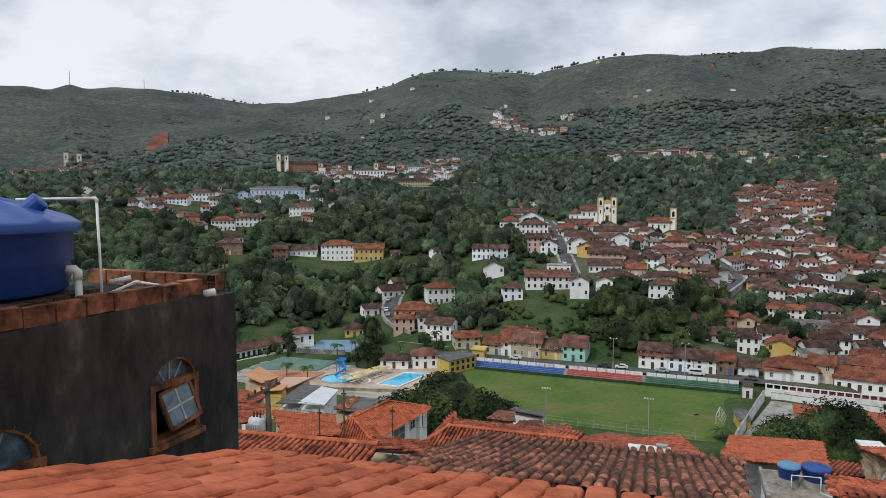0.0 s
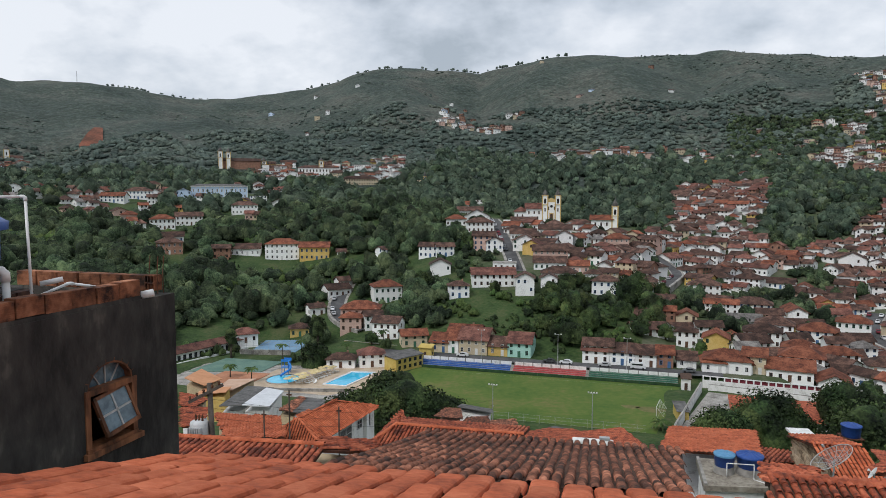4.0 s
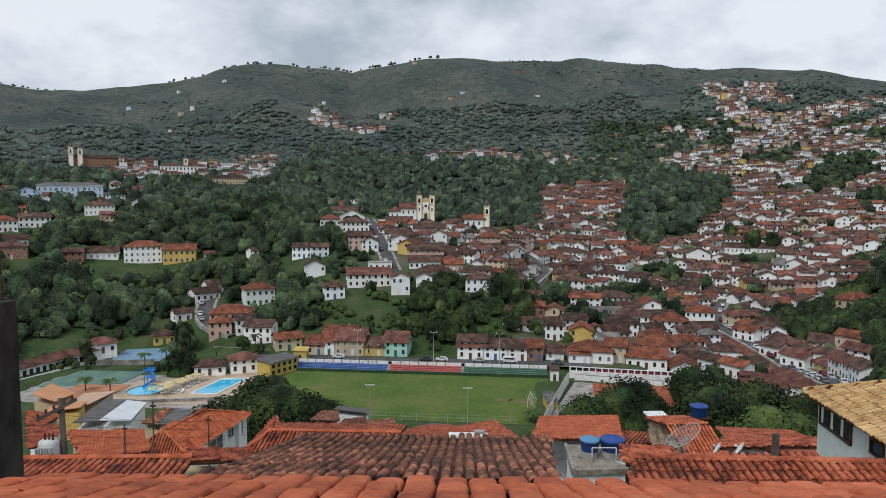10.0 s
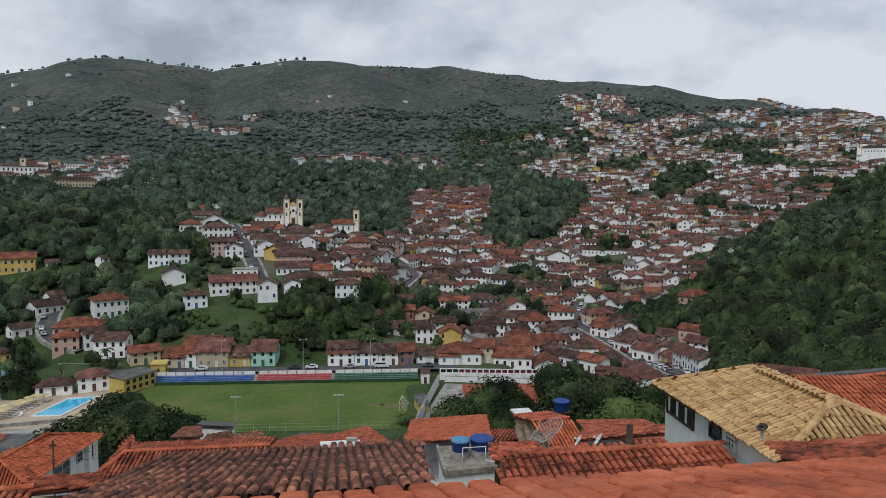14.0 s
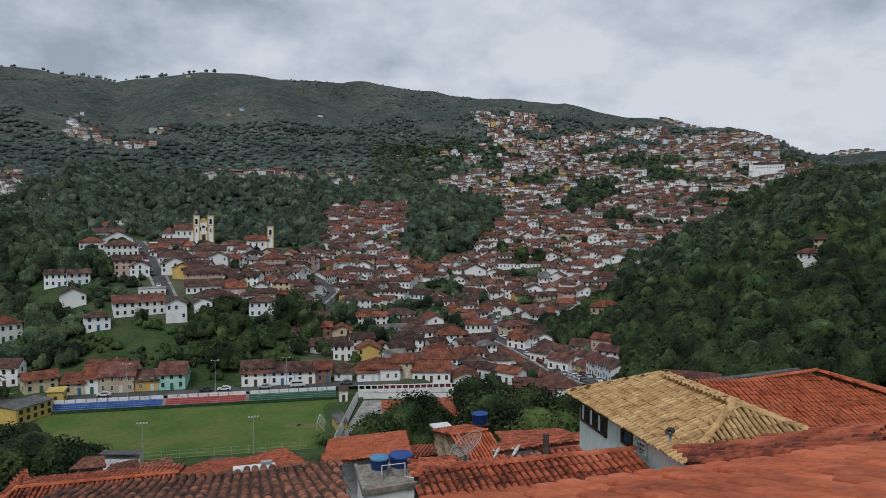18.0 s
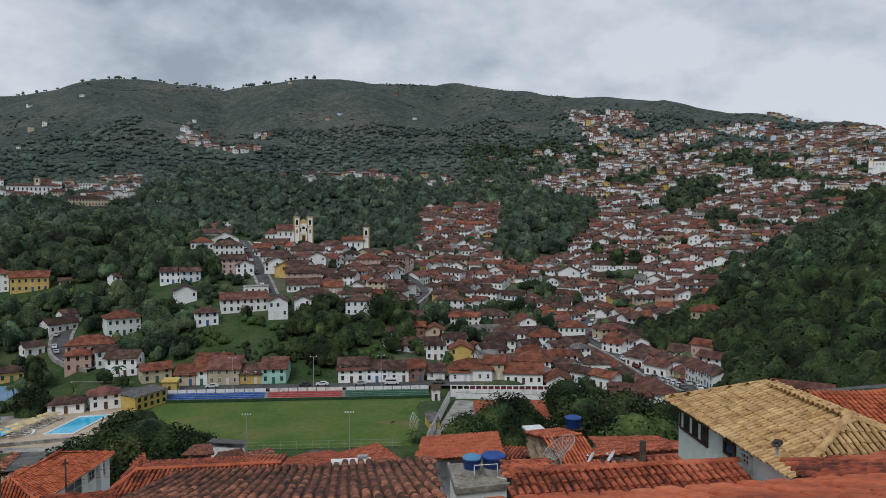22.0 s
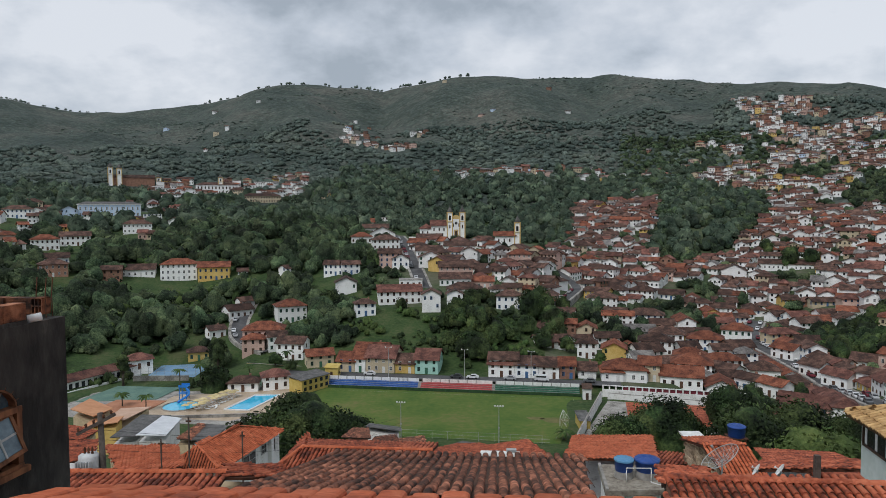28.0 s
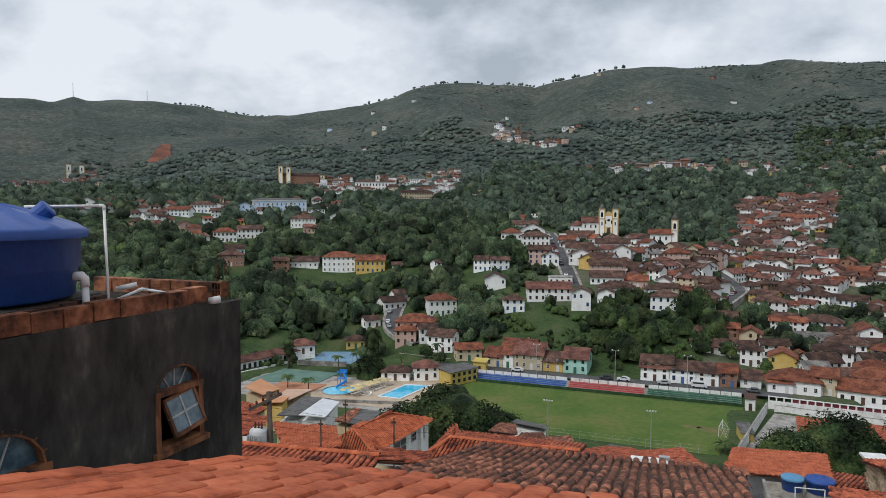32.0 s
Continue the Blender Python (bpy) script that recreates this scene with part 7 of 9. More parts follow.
# twin-towered church on the hilltop
ch = thing("church", pose(3.6, 429, 42.9, 0, 0, 2) @ Matrix.Diagonal((0.9, 0.9, 0.9, 1)), "white and yellow twin-towered baroque church on the hilltop", "church")
obj("facade_wall", Geo().box(-5.2, 5.2, 0, 3.5, -5, 12.5), M_WHITE, ch)
obj("pediment", Geo().add([(-2.9, 0.2, 12.5), (2.9, 0.2, 12.5), (2.2, 0.2, 14.2), (0.8, 0.2, 15.4), (-0.8, 0.2, 15.4), (-2.2, 0.2, 14.2), (-2.9, 1.2, 12.5), (2.9, 1.2, 12.5), (2.2, 1.2, 14.2), (0.8, 1.2, 15.4), (-0.8, 1.2, 15.4), (-2.2, 1.2, 14.2)], [(0, 1, 2, 3, 4, 5), (11, 10, 9, 8, 7, 6)] + [(i, i + 6, (i + 1) % 6 + 6, (i + 1) % 6) for i in range(6)]), M_STRIPE, ch)
obj("cross", Geo().box(-0.09, 0.09, 0.6, 0.78, 15.4, 17.6).box(-0.6, 0.6, 0.6, 0.76, 16.6, 16.78), M_DARKSTONE, ch)
for x in (-4.4, 4.4):
    belfry(ch, x, 1.7, 0, 3.6, 17.0, 4.2)
obj("portal", Geo().box(-0.9, 0.9, -0.12, 0.02, -0.5, 4.2), M_DARKWOOD, ch)
obj("portal_frame", Geo().box(-1.35, -0.9, -0.2, 0.0, -0.5, 4.6).box(0.9, 1.35, -0.2, 0.0, -0.5, 4.6).box(-1.5, 1.5, -0.25, 0.0, 4.3, 5.0), M_STRIPE, ch)
facade_windows(ch, (-2.1, 2.1), 7.0, 1.1, 1.6, -0.04)
facade_windows(ch, (-4.4, 4.4), 6.0, 0.9, 1.6, -0.14)
obj("oculus", Geo().lathe([(0.95, 0), (0.95, 0.05), (0.0, 0.06)], 16, at=(0, 0, 0)), M_GLASS, ch, m=pose(0, -0.02, 9.6, 90))
obj("nave", Geo().box(-17.5, -6.3, 2.0, 13.0, -5, 8.2), M_WHITE, ch)
obj("nave_roof", roof_geo(12.5, 11.6, "gable", 3.6), M_ROOF_RED, ch, m=pose(-11.6, 7.5, 8.2))
obj("chancel", Geo().box(-25.5, -17.3, 3.0, 12.0, -5, 6.2), M_WHITE, ch)
obj("chancel_roof", roof_geo(9.5, 9.6, "hip", 3.0), M_ROOF_RED, ch, m=pose(-21.0, 7.5, 6.2))
facade_windows(ch, (-15.5, -11.8, -8.5), 4.2, 1.0, 1.4, 1.96)
facade_windows(ch, (-23.5, -20.0), 2.2, 0.9, 1.2, 2.96)
facade_windows(ch, (-13.5, -9.5), 0.3, 1.2, 1.5, 1.96)
wall_run((-26, 424, 41.8), (-6, 421, 42.0), 1.4, 1.4, 0.4, M_WHITE, "white churchyard wall with coping")

# long church with a single tower
c2 = thing("church", pose(39.0, 428, 36.0, 0, 0, -6), "white long-naved church with one yellow-trimmed tower", "church")
obj("nave", Geo().box(-11, 1.5, 0, 8.5, -5, 7.6), M_WHITE, c2)
obj("nave_roof", roof_geo(13.5, 9, "gable", 2.6), M_ROOF_OR, c2, m=pose(-4.7, 4.2, 7.6))
obj("sacristy", Geo().box(-26, -11, 1.0, 8.0, -5, 5.4), M_WHITE, c2)
obj("sacristy_roof", roof_geo(15.5, 7.6, "hip", 1.9), M_ROOF_BR, c2, m=pose(-18.5, 4.5, 5.4))
belfry(c2, 3.2, 1.8, 0, 3.4, 15.5, 4.6)
facade_windows(c2, (-8.5, -5.0, -1.6), 3.6, 1.0, 1.4, -0.04)
facade_windows(c2, (-23, -19, -15), 1.8, 0.9, 1.1, 0.96)
obj("gable_front", Geo().box(1.5, 4.6, 3.6, 8.4, -5, 9.5), M_STRIPE, c2)

# pale blue school
bl = thing("school", pose(-258, 511, 55.5, 0, 0, 27), "long pale blue two-storey building with many windows", "building")
obj("wall", Geo().box(-21.5, 21.5, 0, 11, -9, 9.6), M_BLUEWALL, bl)
obj("cornice", Geo().box(-22.1, 22.1, -0.6, 11.6, 9.6, 10.3), M_PVC, bl)
obj("roof", roof_geo(43, 11, "hip", 1.6), M_FIBRE, bl, m=pose(0, 5.5, 10.3))
for i in range(12):
    for z in (1.2, 5.6):
        obj("window", WIN_ME[3], None, bl, m=pose(-19.6 + i * 3.55, -0.04, z) @ Matrix.Diagonal((1.1, 1, 1.5, 1)))
for i in range(13):
    obj("pilaster", Geo().box(-21.6 + i * 3.58, -21.2 + i * 3.58, -0.1, 0, -2, 9.6), M_PVC, bl)
wall_run((-292, 472, 52.0), (-232, 497, 52.0), 3.0, 3.0, 0.6, M_DARKSTONE, "dark stone retaining wall below the blue building")

# hilltop square: museum with clock tower, church with two towers
mu = thing("museum", pose(-236, 690, 77.5, 0, 0, 19), "white two-storey museum with dark window bands and a clock tower", "building")
obj("wall", Geo().box(-22, 20, 0, 14, -10, 10), M_WHITE, mu)
obj("roof", roof_geo(42, 14, "hip", 2.6), M_ROOF_BR, mu, m=pose(-1, 7, 10))
for i in range(12):
    for z in (1.0, 5.6):
        obj("window", WIN_ME[0], None, mu, m=pose(-19.6 + i * 3.4, -0.04, z) @ Matrix.Diagonal((1.3, 1, 1.7, 1)))
belfry(mu, 2.0, 3.0, 6, 4.4, 11, 3.2)
c3 = thing("church", pose(-352, 712, 88.0, 0, 0, 27), "dark-stone and white church with twin towers above the woods", "church")
obj("nave", Geo().box(-3, 38, 2, 14, -10, 9), M_BRICKWALL, c3)
obj("nave_roof", roof_geo(42, 12, "gable", 3), M_ROOF_BR, c3, m=pose(17, 8, 9))
belfry(c3, -5.0, 2.0, 0, 4.6, 19, 5)
belfry(c3, 3.5, 2.0, 0, 4.6, 18, 5)
belfry(c3, 42.0, 6.0, 0, 5.0, 9, 5)
c4 = thing("church", pose(-716, 806, 95.0, 0, 0, 42), "small white twin-towered chapel on the far slope", "church")
obj("nave", Geo().box(-8, 26, 2, 18, -10, 13), M_WHITE, c4)
obj("nave_roof", roof_geo(35, 16, "gable", 4), M_ROOF_BR, c4, m=pose(9, 10, 13))
belfry(c4, -8.0, 1.0, 0, 6.0, 25, 5)
belfry(c4, 8.0, 1.0, 0, 6.0, 24, 5)
c5 = thing("school", pose(575, 566, 107, 0, 0, -45) @ Matrix.Diagonal((0.72, 0.72, 0.72, 1)), "long white building on the ridge above the town", "building")
obj("wall", Geo().box(-26, 22, 0, 14, -14, 9), M_WHITE, c5)
obj("roof", roof_geo(48, 14, "hip", 3), M_ROOF_BR, c5, m=pose(-2, 7, 9))
belfry(c5, -23, 1.0, 2, 5.5, 12, 3)
for i in range(10):
    obj("window", WIN_ME[0], None, c5, m=pose(-16 + i * 3.8, -0.05, 3.0) @ Matrix.Diagonal((1.2, 1, 1.6, 1)))
c6 = thing("ruin_gate", pose(-121, 635, 66, 0, 0, 11), "pale roofless church front with two spires among trees", "church")
obj("front_wall", Geo().box(-7, 7, 0, 2.0, -6, 7), M_CREAM, c6)
belfry(c6, -6.0, 1.0, 0, 2.6, 9, 5)
belfry(c6, 7.5, 1.0, 0, 2.6, 10, 5)

# ---------------------------------------------------------------- streets and parked cars
STREETS = []


def street(name, pts, w, label, lift=0.12):
    """A paved ribbon that follows the ground, with kerbs."""
    pts = [Vector((x, y, 0)) for x, y in pts]
    fine = []
    for a, b in zip(pts, pts[1:]):
        n = max(2, int((b - a).length / 3))
        fine += [a + (b - a) * (i / n) for i in range(n)]
    fine.append(pts[-1])
    for _ in range(3):
        fine = [fine[0]] + [(p + q + r_) / 3 for p, q, r_ in zip(fine, fine[1:], fine[2:])] + [fine[-1]]
    STREETS.extend((p.x, p.y, w) for p in fine)
    rows = []
    for i, p in enumerate(fine):
        d = (fine[min(i + 1, len(fine) - 1)] - fine[max(i - 1, 0)]).normalized()
        s_ = Vector((-d.y, d.x, 0))
        zs = max(ground_z(p.x + s_.x * o, p.y + s_.y * o) for o in (-w / 2, 0, w / 2))
        rows.append((p, s_, zs + lift))
    g, k = Geo(), Geo()
    g.add([p + s_ * o + Vector((0, 0, z)) for p, s_, z in rows for o in (-w / 2, w / 2)], [(2 * i, 2 * i + 1, 2 * i + 3, 2 * i + 2) for i in range(len(rows) - 1)])
    obj("road", g, M_ASPHALT, label=label, category="road", kind="structure")
    for side in (-1, 1):
        vs = [p + s_ * (side * o) + Vector((0, 0, z + h)) for p, s_, z in rows for o, h in ((w / 2, -0.5), (w / 2, 0.15), (w / 2 + 1.2, 0.15), (w / 2 + 1.25, min(-0.1, ground_z(p.x + s_.x * side * (w / 2 + 1.3), p.y + s_.y * side * (w / 2 + 1.3)) - z - 0.3)))]
        k.add(vs, [(4 * i + j, 4 * i + j + 1, 4 * i + j + 5, 4 * i + j + 4) for i in range(len(rows) - 1) for j in range(3)])
    obj("pavement", k, M_CONC, label="grey stone pavement with kerb", category="pavement", kind="structure")
    return rows


st1 = street("road", [(116.0, 179.6), (123.1, 202.9), (127.0, 227.7), (128.7, 249.6), (130.5, 272.0), (131.6, 293.0), (139.8, 315.5), (152.9, 338.0)], 7, "curving asphalt street with parked cars")
st2 = street("road", [(-12.7, 316.3), (-15.6, 334.0), (-19.9, 359.7), (-25.2, 390.3), (-31.4, 426.7), (-34, 445)], 6, "steep cobbled street climbing to the church")
st3 = street("road", [(-70.5, 260.3), (-81.9, 269.0), (-89.7, 281.9), (-93.7, 297.2), (-94.3, 310.1), (-95.3, 320.1)], 6, "narrow street climbing between houses")
st4 = street("road", [(54.2, 328.2), (69.6, 368.1), (66.7, 379.7), (60.7, 386.4)], 5, "narrow street between white houses")
g = Geo().add([field(-90, 220.2, 2.46), field(24, 220.2, 2.46), field(24, 226.6, 2.46), field(-90, 226.6, 2.46)], [(0, 1, 2, 3)])
obj("road", g, M_ASPHALT, label="asphalt road behind the terraces", category="road", kind="structure")

r_rnd = random.Random(61)
for i in range(2, len(st1) * 2 // 3, 3):
    p, s_, z = st1[i]
    ang = math.degrees(math.atan2(-s_.x, s_.y))
    for side in (1, -1):
        dd = r_rnd.uniform(6.0, 8.0)
        q = p + s_ * side * (3.5 + 1.4 + dd / 2)
        near = q.length < p.length
        house(q.x, q.y, ang if side > 0 else ang + 180, 8.6, dd, (0.9 if near else r_rnd.choice((1.0, 1.2, 1.8))), r_rnd.choice(("gable", "gable", "hip")), r_rnd.choice("WWWWY") if r_rnd.random() < 0.85 else "CR", r_rnd.choice(("BR", "BR", "RD", "OR")), z - (3.2 if near else 0.1))
CAR_BODY = Geo()
sec = [(-2.05, 0.35), (-2.05, 0.75), (-1.9, 0.9), (-1.0, 0.98), (-0.45, 1.42), (0.95, 1.45), (1.7, 1.0), (2.05, 0.92), (2.08, 0.35)]
for (xa, za), (xb, zb2) in zip(sec, sec[1:] + sec[:1]):
    CAR_BODY.add([(xa, -0.82, za), (xb, -0.82, zb2), (xb, 0.82, zb2), (xa, 0.82, za)], [(0, 1, 2, 3)])
CAR_BODY.add([(x, -0.82, z) for x, z in sec], [tuple(range(9))]).add([(x, 0.82, z) for x, z in sec], [tuple(range(8, -1, -1))])
car_me = [CAR_BODY.mesh("body", [m]) for m in (M_CARWHITE, M_CARDARK, M_CARSILVER, M_MAROON)]
glass_parts = [(Geo().add([(-0.85, y, 1.0), (-0.4, y, 1.36), (0.92, y, 1.38), (1.5, y, 1.02)], [(0, 1, 2, 3)]).mesh("side_window", [M_GLASS]), "side_window") for y in (-0.83, 0.83)]
glass_parts.append((Geo().add([(-0.97, -0.7, 1.01), (-0.97, 0.7, 1.01), (-0.5, 0.68, 1.4), (-0.5, -0.68, 1.4)], [(0, 1, 2, 3)]).mesh("windscreen", [M_GLASS]), "windscreen"))
wheel_me = Geo().tube([(0, -0.1, 0), (0, 0.1, 0)], 0.32, 12).mesh("wheel", [M_RUBBER])
CAR_NAMES = ("white", "dark grey", "silver", "dark red")


def car(x, y, z, yaw, k):
    t = thing("car", pose(x, y, z, 0, 0, yaw), f"{CAR_NAMES[k]} small hatchback car parked by the kerb", "car", "parked cars")
    obj("body", car_me[k], None, t)
    for me_, nm_ in glass_parts:
        obj(nm_, me_, None, t, m=pose(0, 0, 0.012))
    for wx in (-1.3, 1.3):
        for wy in (-0.76, 0.76):
            obj("wheel", wheel_me, None, t, m=pose(wx, wy, 0.32))


c_rnd = random.Random(8)
for rows_, side, w in ((st1, 1, 7), (st1, -1, 7), (st2, 1, 6), (st3, 1, 6), (st4, 1, 5)):
    for i in range(2, len(rows_) - 2, 2):
        if c_rnd.random() < 0.45:
            p, s_, z = rows_[i]
            q = rows_[i + 1][0] - p
            pos = p + s_ * side * (w / 2 - 1.1)
            car(pos.x, pos.y, z + 0.02, math.degrees(math.atan2(q.y, q.x)), c_rnd.choice((0, 0, 0, 1, 2, 2, 3)))
for u, k in ((-24.5, 0), (-30, 1), (-60, 0), (-12, 2), (14, 1)):
    p = field(u, 223.6)
    car(p.x, p.y, 2.48, FIELD_TURN, k)
vn = thing("van", uv_matrix(-1.5, 223.5, 2.48), "white delivery van parked behind the terraces", "van")
obj("body", Geo().box(-2.4, 1.5, -0.9, 0.9, 0.4, 2.1).box(1.5, 2.4, -0.9, 0.9, 0.4, 1.3), M_CARWHITE, vn)
obj("windows", Geo().box(-1.9, 1.4, -0.92, 0.92, 1.35, 1.85), M_GLASS, vn)
for wx in (-1.5, 1.6):
    for wy in (-0.8, 0.8):
        obj("wheel", wheel_me, None, vn, m=pose(wx, wy, 0.32))

# ---------------------------------------------------------------- the rest of the town
s_rnd = random.Random(77)
CELLS = {}


def put_cell(x, y, r_):
    CELLS.setdefault((int(x // 12), int(y // 12)), []).append((x, y, r_))


for q in TAKEN:
    put_cell(*q)
for x, y, w in STREETS:
    put_cell(x, y, w / 2 + 0.5)
    q = math.hypot(x, y)
    for back in (6, 11, 16) if w < 6.5 else (6, 12, 18):
        put_cell(x * (q - back) / q, y * (q - back) / q, w / 2)
for x, y, rr in ((2, 436, 14), (-12, 436, 14), (36, 432, 14), (20, 432, 14), (-258, 516, 24), (-236, 697, 24), (-340, 720, 22), (575, 570, 26)):
    put_cell(x, y, rr)


def free(x, y, r_):
    cx, cy = int(x // 12), int(y // 12)
    for i in range(-2, 3):
        for j in range(-2, 3):
            for ox, oy, orr in CELLS.get((cx + i, cy + j), ()):
                if (ox - x) ** 2 + (oy - y) ** 2 < (orr + r_) ** 2:
                    return False
    return True


def polar(b, r_):
    return r_ * math.sin(radians(b)), r_ * math.cos(radians(b))


def patchy(x, y, size, seed):
    return noise.noise(Vector((x / size + seed, y / size, seed * 1.7)))


def pick_style(far):
    wall = s_rnd.choices(("W", "CR", "Y", "PK", "BK", "BL"), (0.74, 0.10, 0.035, 0.05, 0.065, 0.01) if not far else (0.42, 0.14, 0.03, 0.18, 0.20, 0.03))[0]
    cover = s_rnd.choices(("OR", "BR", "RD", "GR"), (0.17, 0.55, 0.22, 0.06) if not far else (0.09, 0.42, 0.21, 0.28))[0]
    return wall, cover


spots = []


def fill(b0, b1, r0, r1, n, sparse, seed, lo=-9.0, size=45.0, wmin=7.0, wmax=12.0, rule=None):
    """Scatters houses over a stretch of bearings and distances; sparse: how patchy."""
    for _ in range(n):
        b, r_ = s_rnd.uniform(b0, b1), math.sqrt(s_rnd.uniform(r0 * r0, r1 * r1))
        x, y = polar(b, r_)
        if patchy(x, y, size, seed) < lo + 0.0 or (rule and not rule(b, r_)):
            continue
        w = s_rnd.uniform(wmin, wmax)
        d = s_rnd.uniform(6.6, 10.0)
        if not free(x, y, (w + d) / 4 * sparse):
            continue
        put_cell(x, y, (w + d) / 4)
        spots.append((r_, x, y, b, w, d))


# the valley town, the slope cluster, the hilltop square, the hillside quarters
EDGE_B, EDGE_R = [8, 9.8, 10.6, 15.4, 16.6, 19, 23, 25.5, 44], [455, 470, 600, 645, 470, 460, 520, 640, 640]


def town_edge(b):
    """How far up the slope the valley town reaches."""
    return float(np.interp(b, EDGE_B, EDGE_R))


def meadow(b, r_):
    """Green patches that stay free of houses."""
    return (25.2 < b < 28.6 and 430 < r_ < 480) or (28.6 < b < 34.5 and 282 < r_ < 352) or (17 < b < 21.5 and 400 < r_ < 425)


fill(8, 44, 186, 640, 10000, 0.92, 3, -0.20, wmin=6.5, wmax=15.0, rule=lambda b, r_: r_ < town_edge(b) and b < 25.5 + r_ / 36 and not meadow(b, r_) and r_ > 262 - max(0, b - 13) * 4.2 and not (b > 33.8 and 250 < r_ < 400))
fill(-4, 9, 300, 412, 700, 0.86, 4, -0.3, rule=lambda b, r_: r_ > 312 + abs(b) * 1.0)
fill(10.4, 16.8, 520, 665, 1200, 0.72, 5, -0.35, 40, rule=lambda b, r_: r_ > 520 + abs(b - 13.5) * 8)
fill(-24, -12, 690, 860, 420, 1.0, 6, -0.05, 50, 8, 16)
fill(-40, -27, 490, 640, 80, 1.3, 7, 0.15, 40)
fill(-42, -22, 430, 640, 70, 1.5, 22, -0.1, 40, 9, 16)
fill(25, 49, 610, 960, 7000, 0.86, 18, -0.06, 50, 6, 13, rule=lambda b, r_: b < 29.5 + r_ / 42)
fill(16, 28, 560, 960, 1600, 1.0, 8, 0.08, 60, rule=lambda b, r_: b > 20.5 or patchy(r_, b * 12, 60, 2) > 0.22)
fill(21.6, 46, 930, 1175, 6000, 0.78, 9, -0.14, 70, 6.0, 10.5, rule=lambda b, r_: b > 21.8 + max(0, (1010 - r_)) / 45 + 2.2 * patchy(b * 9, r_, 60, 21) and (b > 24 + 3 * patchy(b * 14, r_, 35, 5) or s_rnd.random() < 0.6))
fill(37, 52, 1180, 1290, 500, 0.9, 10, 0.0, 60)
fill(-1, 8, 800, 838, 70, 1.0, 11, -0.3, 40, 10, 20)
fill(9, 20, 790, 850, 60, 1.2, 11, 0.0, 40, 9, 16)
fill(-9, -2, 960, 1090, 200, 1.0, 12, 0.02, 50)
fill(-26, 10, 1000, 1420, 110, 1.6, 13, 0.25, 70, 5, 9)
fill(12, 20, 690, 900, 110, 1.4, 14, 0.2, 60)
fill(-46, -40, 900, 1050, 60, 1.2, 15, -0.1, 60, 8, 14)
spots.sort()
DETAILED = 120
far_town = {}


def far_unit(m, w, d, st, rise, r_, kind_):
    """One house of a distant row, added to the joined mesh of its kind."""
    wall, cover = pick_style(r_ > 800)
    h = st * (2.7 if r_ < 480 else 2.45)
    g = Geo().box(-w / 2, w / 2, -d / 2, d / 2, -5, h)
    if kind_ == "gable":
        for e_ in (-w / 2, w / 2):
            g.add([(e_, -d / 2, h), (e_, d / 2, h), (e_, 0, h + rise - 0.03)], [(0, 1, 2)])
    rg = Geo()
    roof_geo(w, d, kind_, rise, 0.7, 0.18, 1, rg)
    g.add([(px, py, pz + h) for px, py, pz in rg.v], rg.f, 1)
    for r2 in range(max(1, int(st + 0.2))):
        for ln, side in ((w, 0), (d, 90), (d, -90), (w, 180)):
            n = max(1, int(ln / 2.5))
            for i in range(n):
                if s_rnd.random() < 0.22:
                    continue
                off = (i + 0.5) * ln / n - ln / 2
                half = (d if side in (0, 180) else w) / 2 + 0.03
                q = [Vector((off + a_, -half, r2 * 2.6 + z_)) for a_, z_ in ((-0.48, 0.7), (0.48, 0.7), (0.48, 2.0), (-0.48, 2.0))]
                mm = pose(0, 0, 0, 0, 0, side)
                g.add([mm @ p for p in q], [(0, 1, 2, 3)], 2)
    f = far_town.setdefault((wall, cover), Geo())
    n0 = len(f.v)
    f.v += [tuple(m @ Vector(p)) for p in g.v]
    f.f += [tuple(i + n0 for i in fc_) for fc_ in g.f]
    f.m += g.m


def row_turn(x, y, b):
    """Houses of one quarter stand along the same lanes."""
    return -b + 55 * noise.noise(Vector((x / 110, y / 110, 3.1))) + s_rnd.choice((0, 0, 0, 90)) + s_rnd.uniform(-6, 6)


def far_house(x, y, b, w, d, r_):
    """A short row of one to three houses that share their walls."""
    yaw = row_turn(x, y, b)
    k = 1 if w < 9 else (2 if w < 13 else s_rnd.choice((1, 2, 3)))
    z = ground_z(x, y)
    at = -w / 2
    for i in range(k):
        st = s_rnd.choice((0.95, 1.0, 1.15, 1.5, 2.0)) if r_ < 700 else s_rnd.choice((1, 1.4, 2, 2, 2.6))
        dd = d * s_rnd.uniform(0.9, 1.1)
        off = Vector((at + w / k / 2, s_rnd.uniform(-0.6, 0.6), 0))
        kind_ = s_rnd.choice(("gable", "gable", "hip", "flat" if r_ > 700 else "gable")) if k > 1 else s_rnd.choice(("gable", "hip", "hip", "flat" if r_ > 700 else "gable"))
        far_unit(pose(x, y, z, 0, 0, yaw) @ Matrix.Translation(off), w / k - 0.02, dd, st, dd * (s_rnd.uniform(0.21, 0.28) if r_ < 700 else s_rnd.uniform(0.14, 0.22)), r_, kind_)
        at += w / k


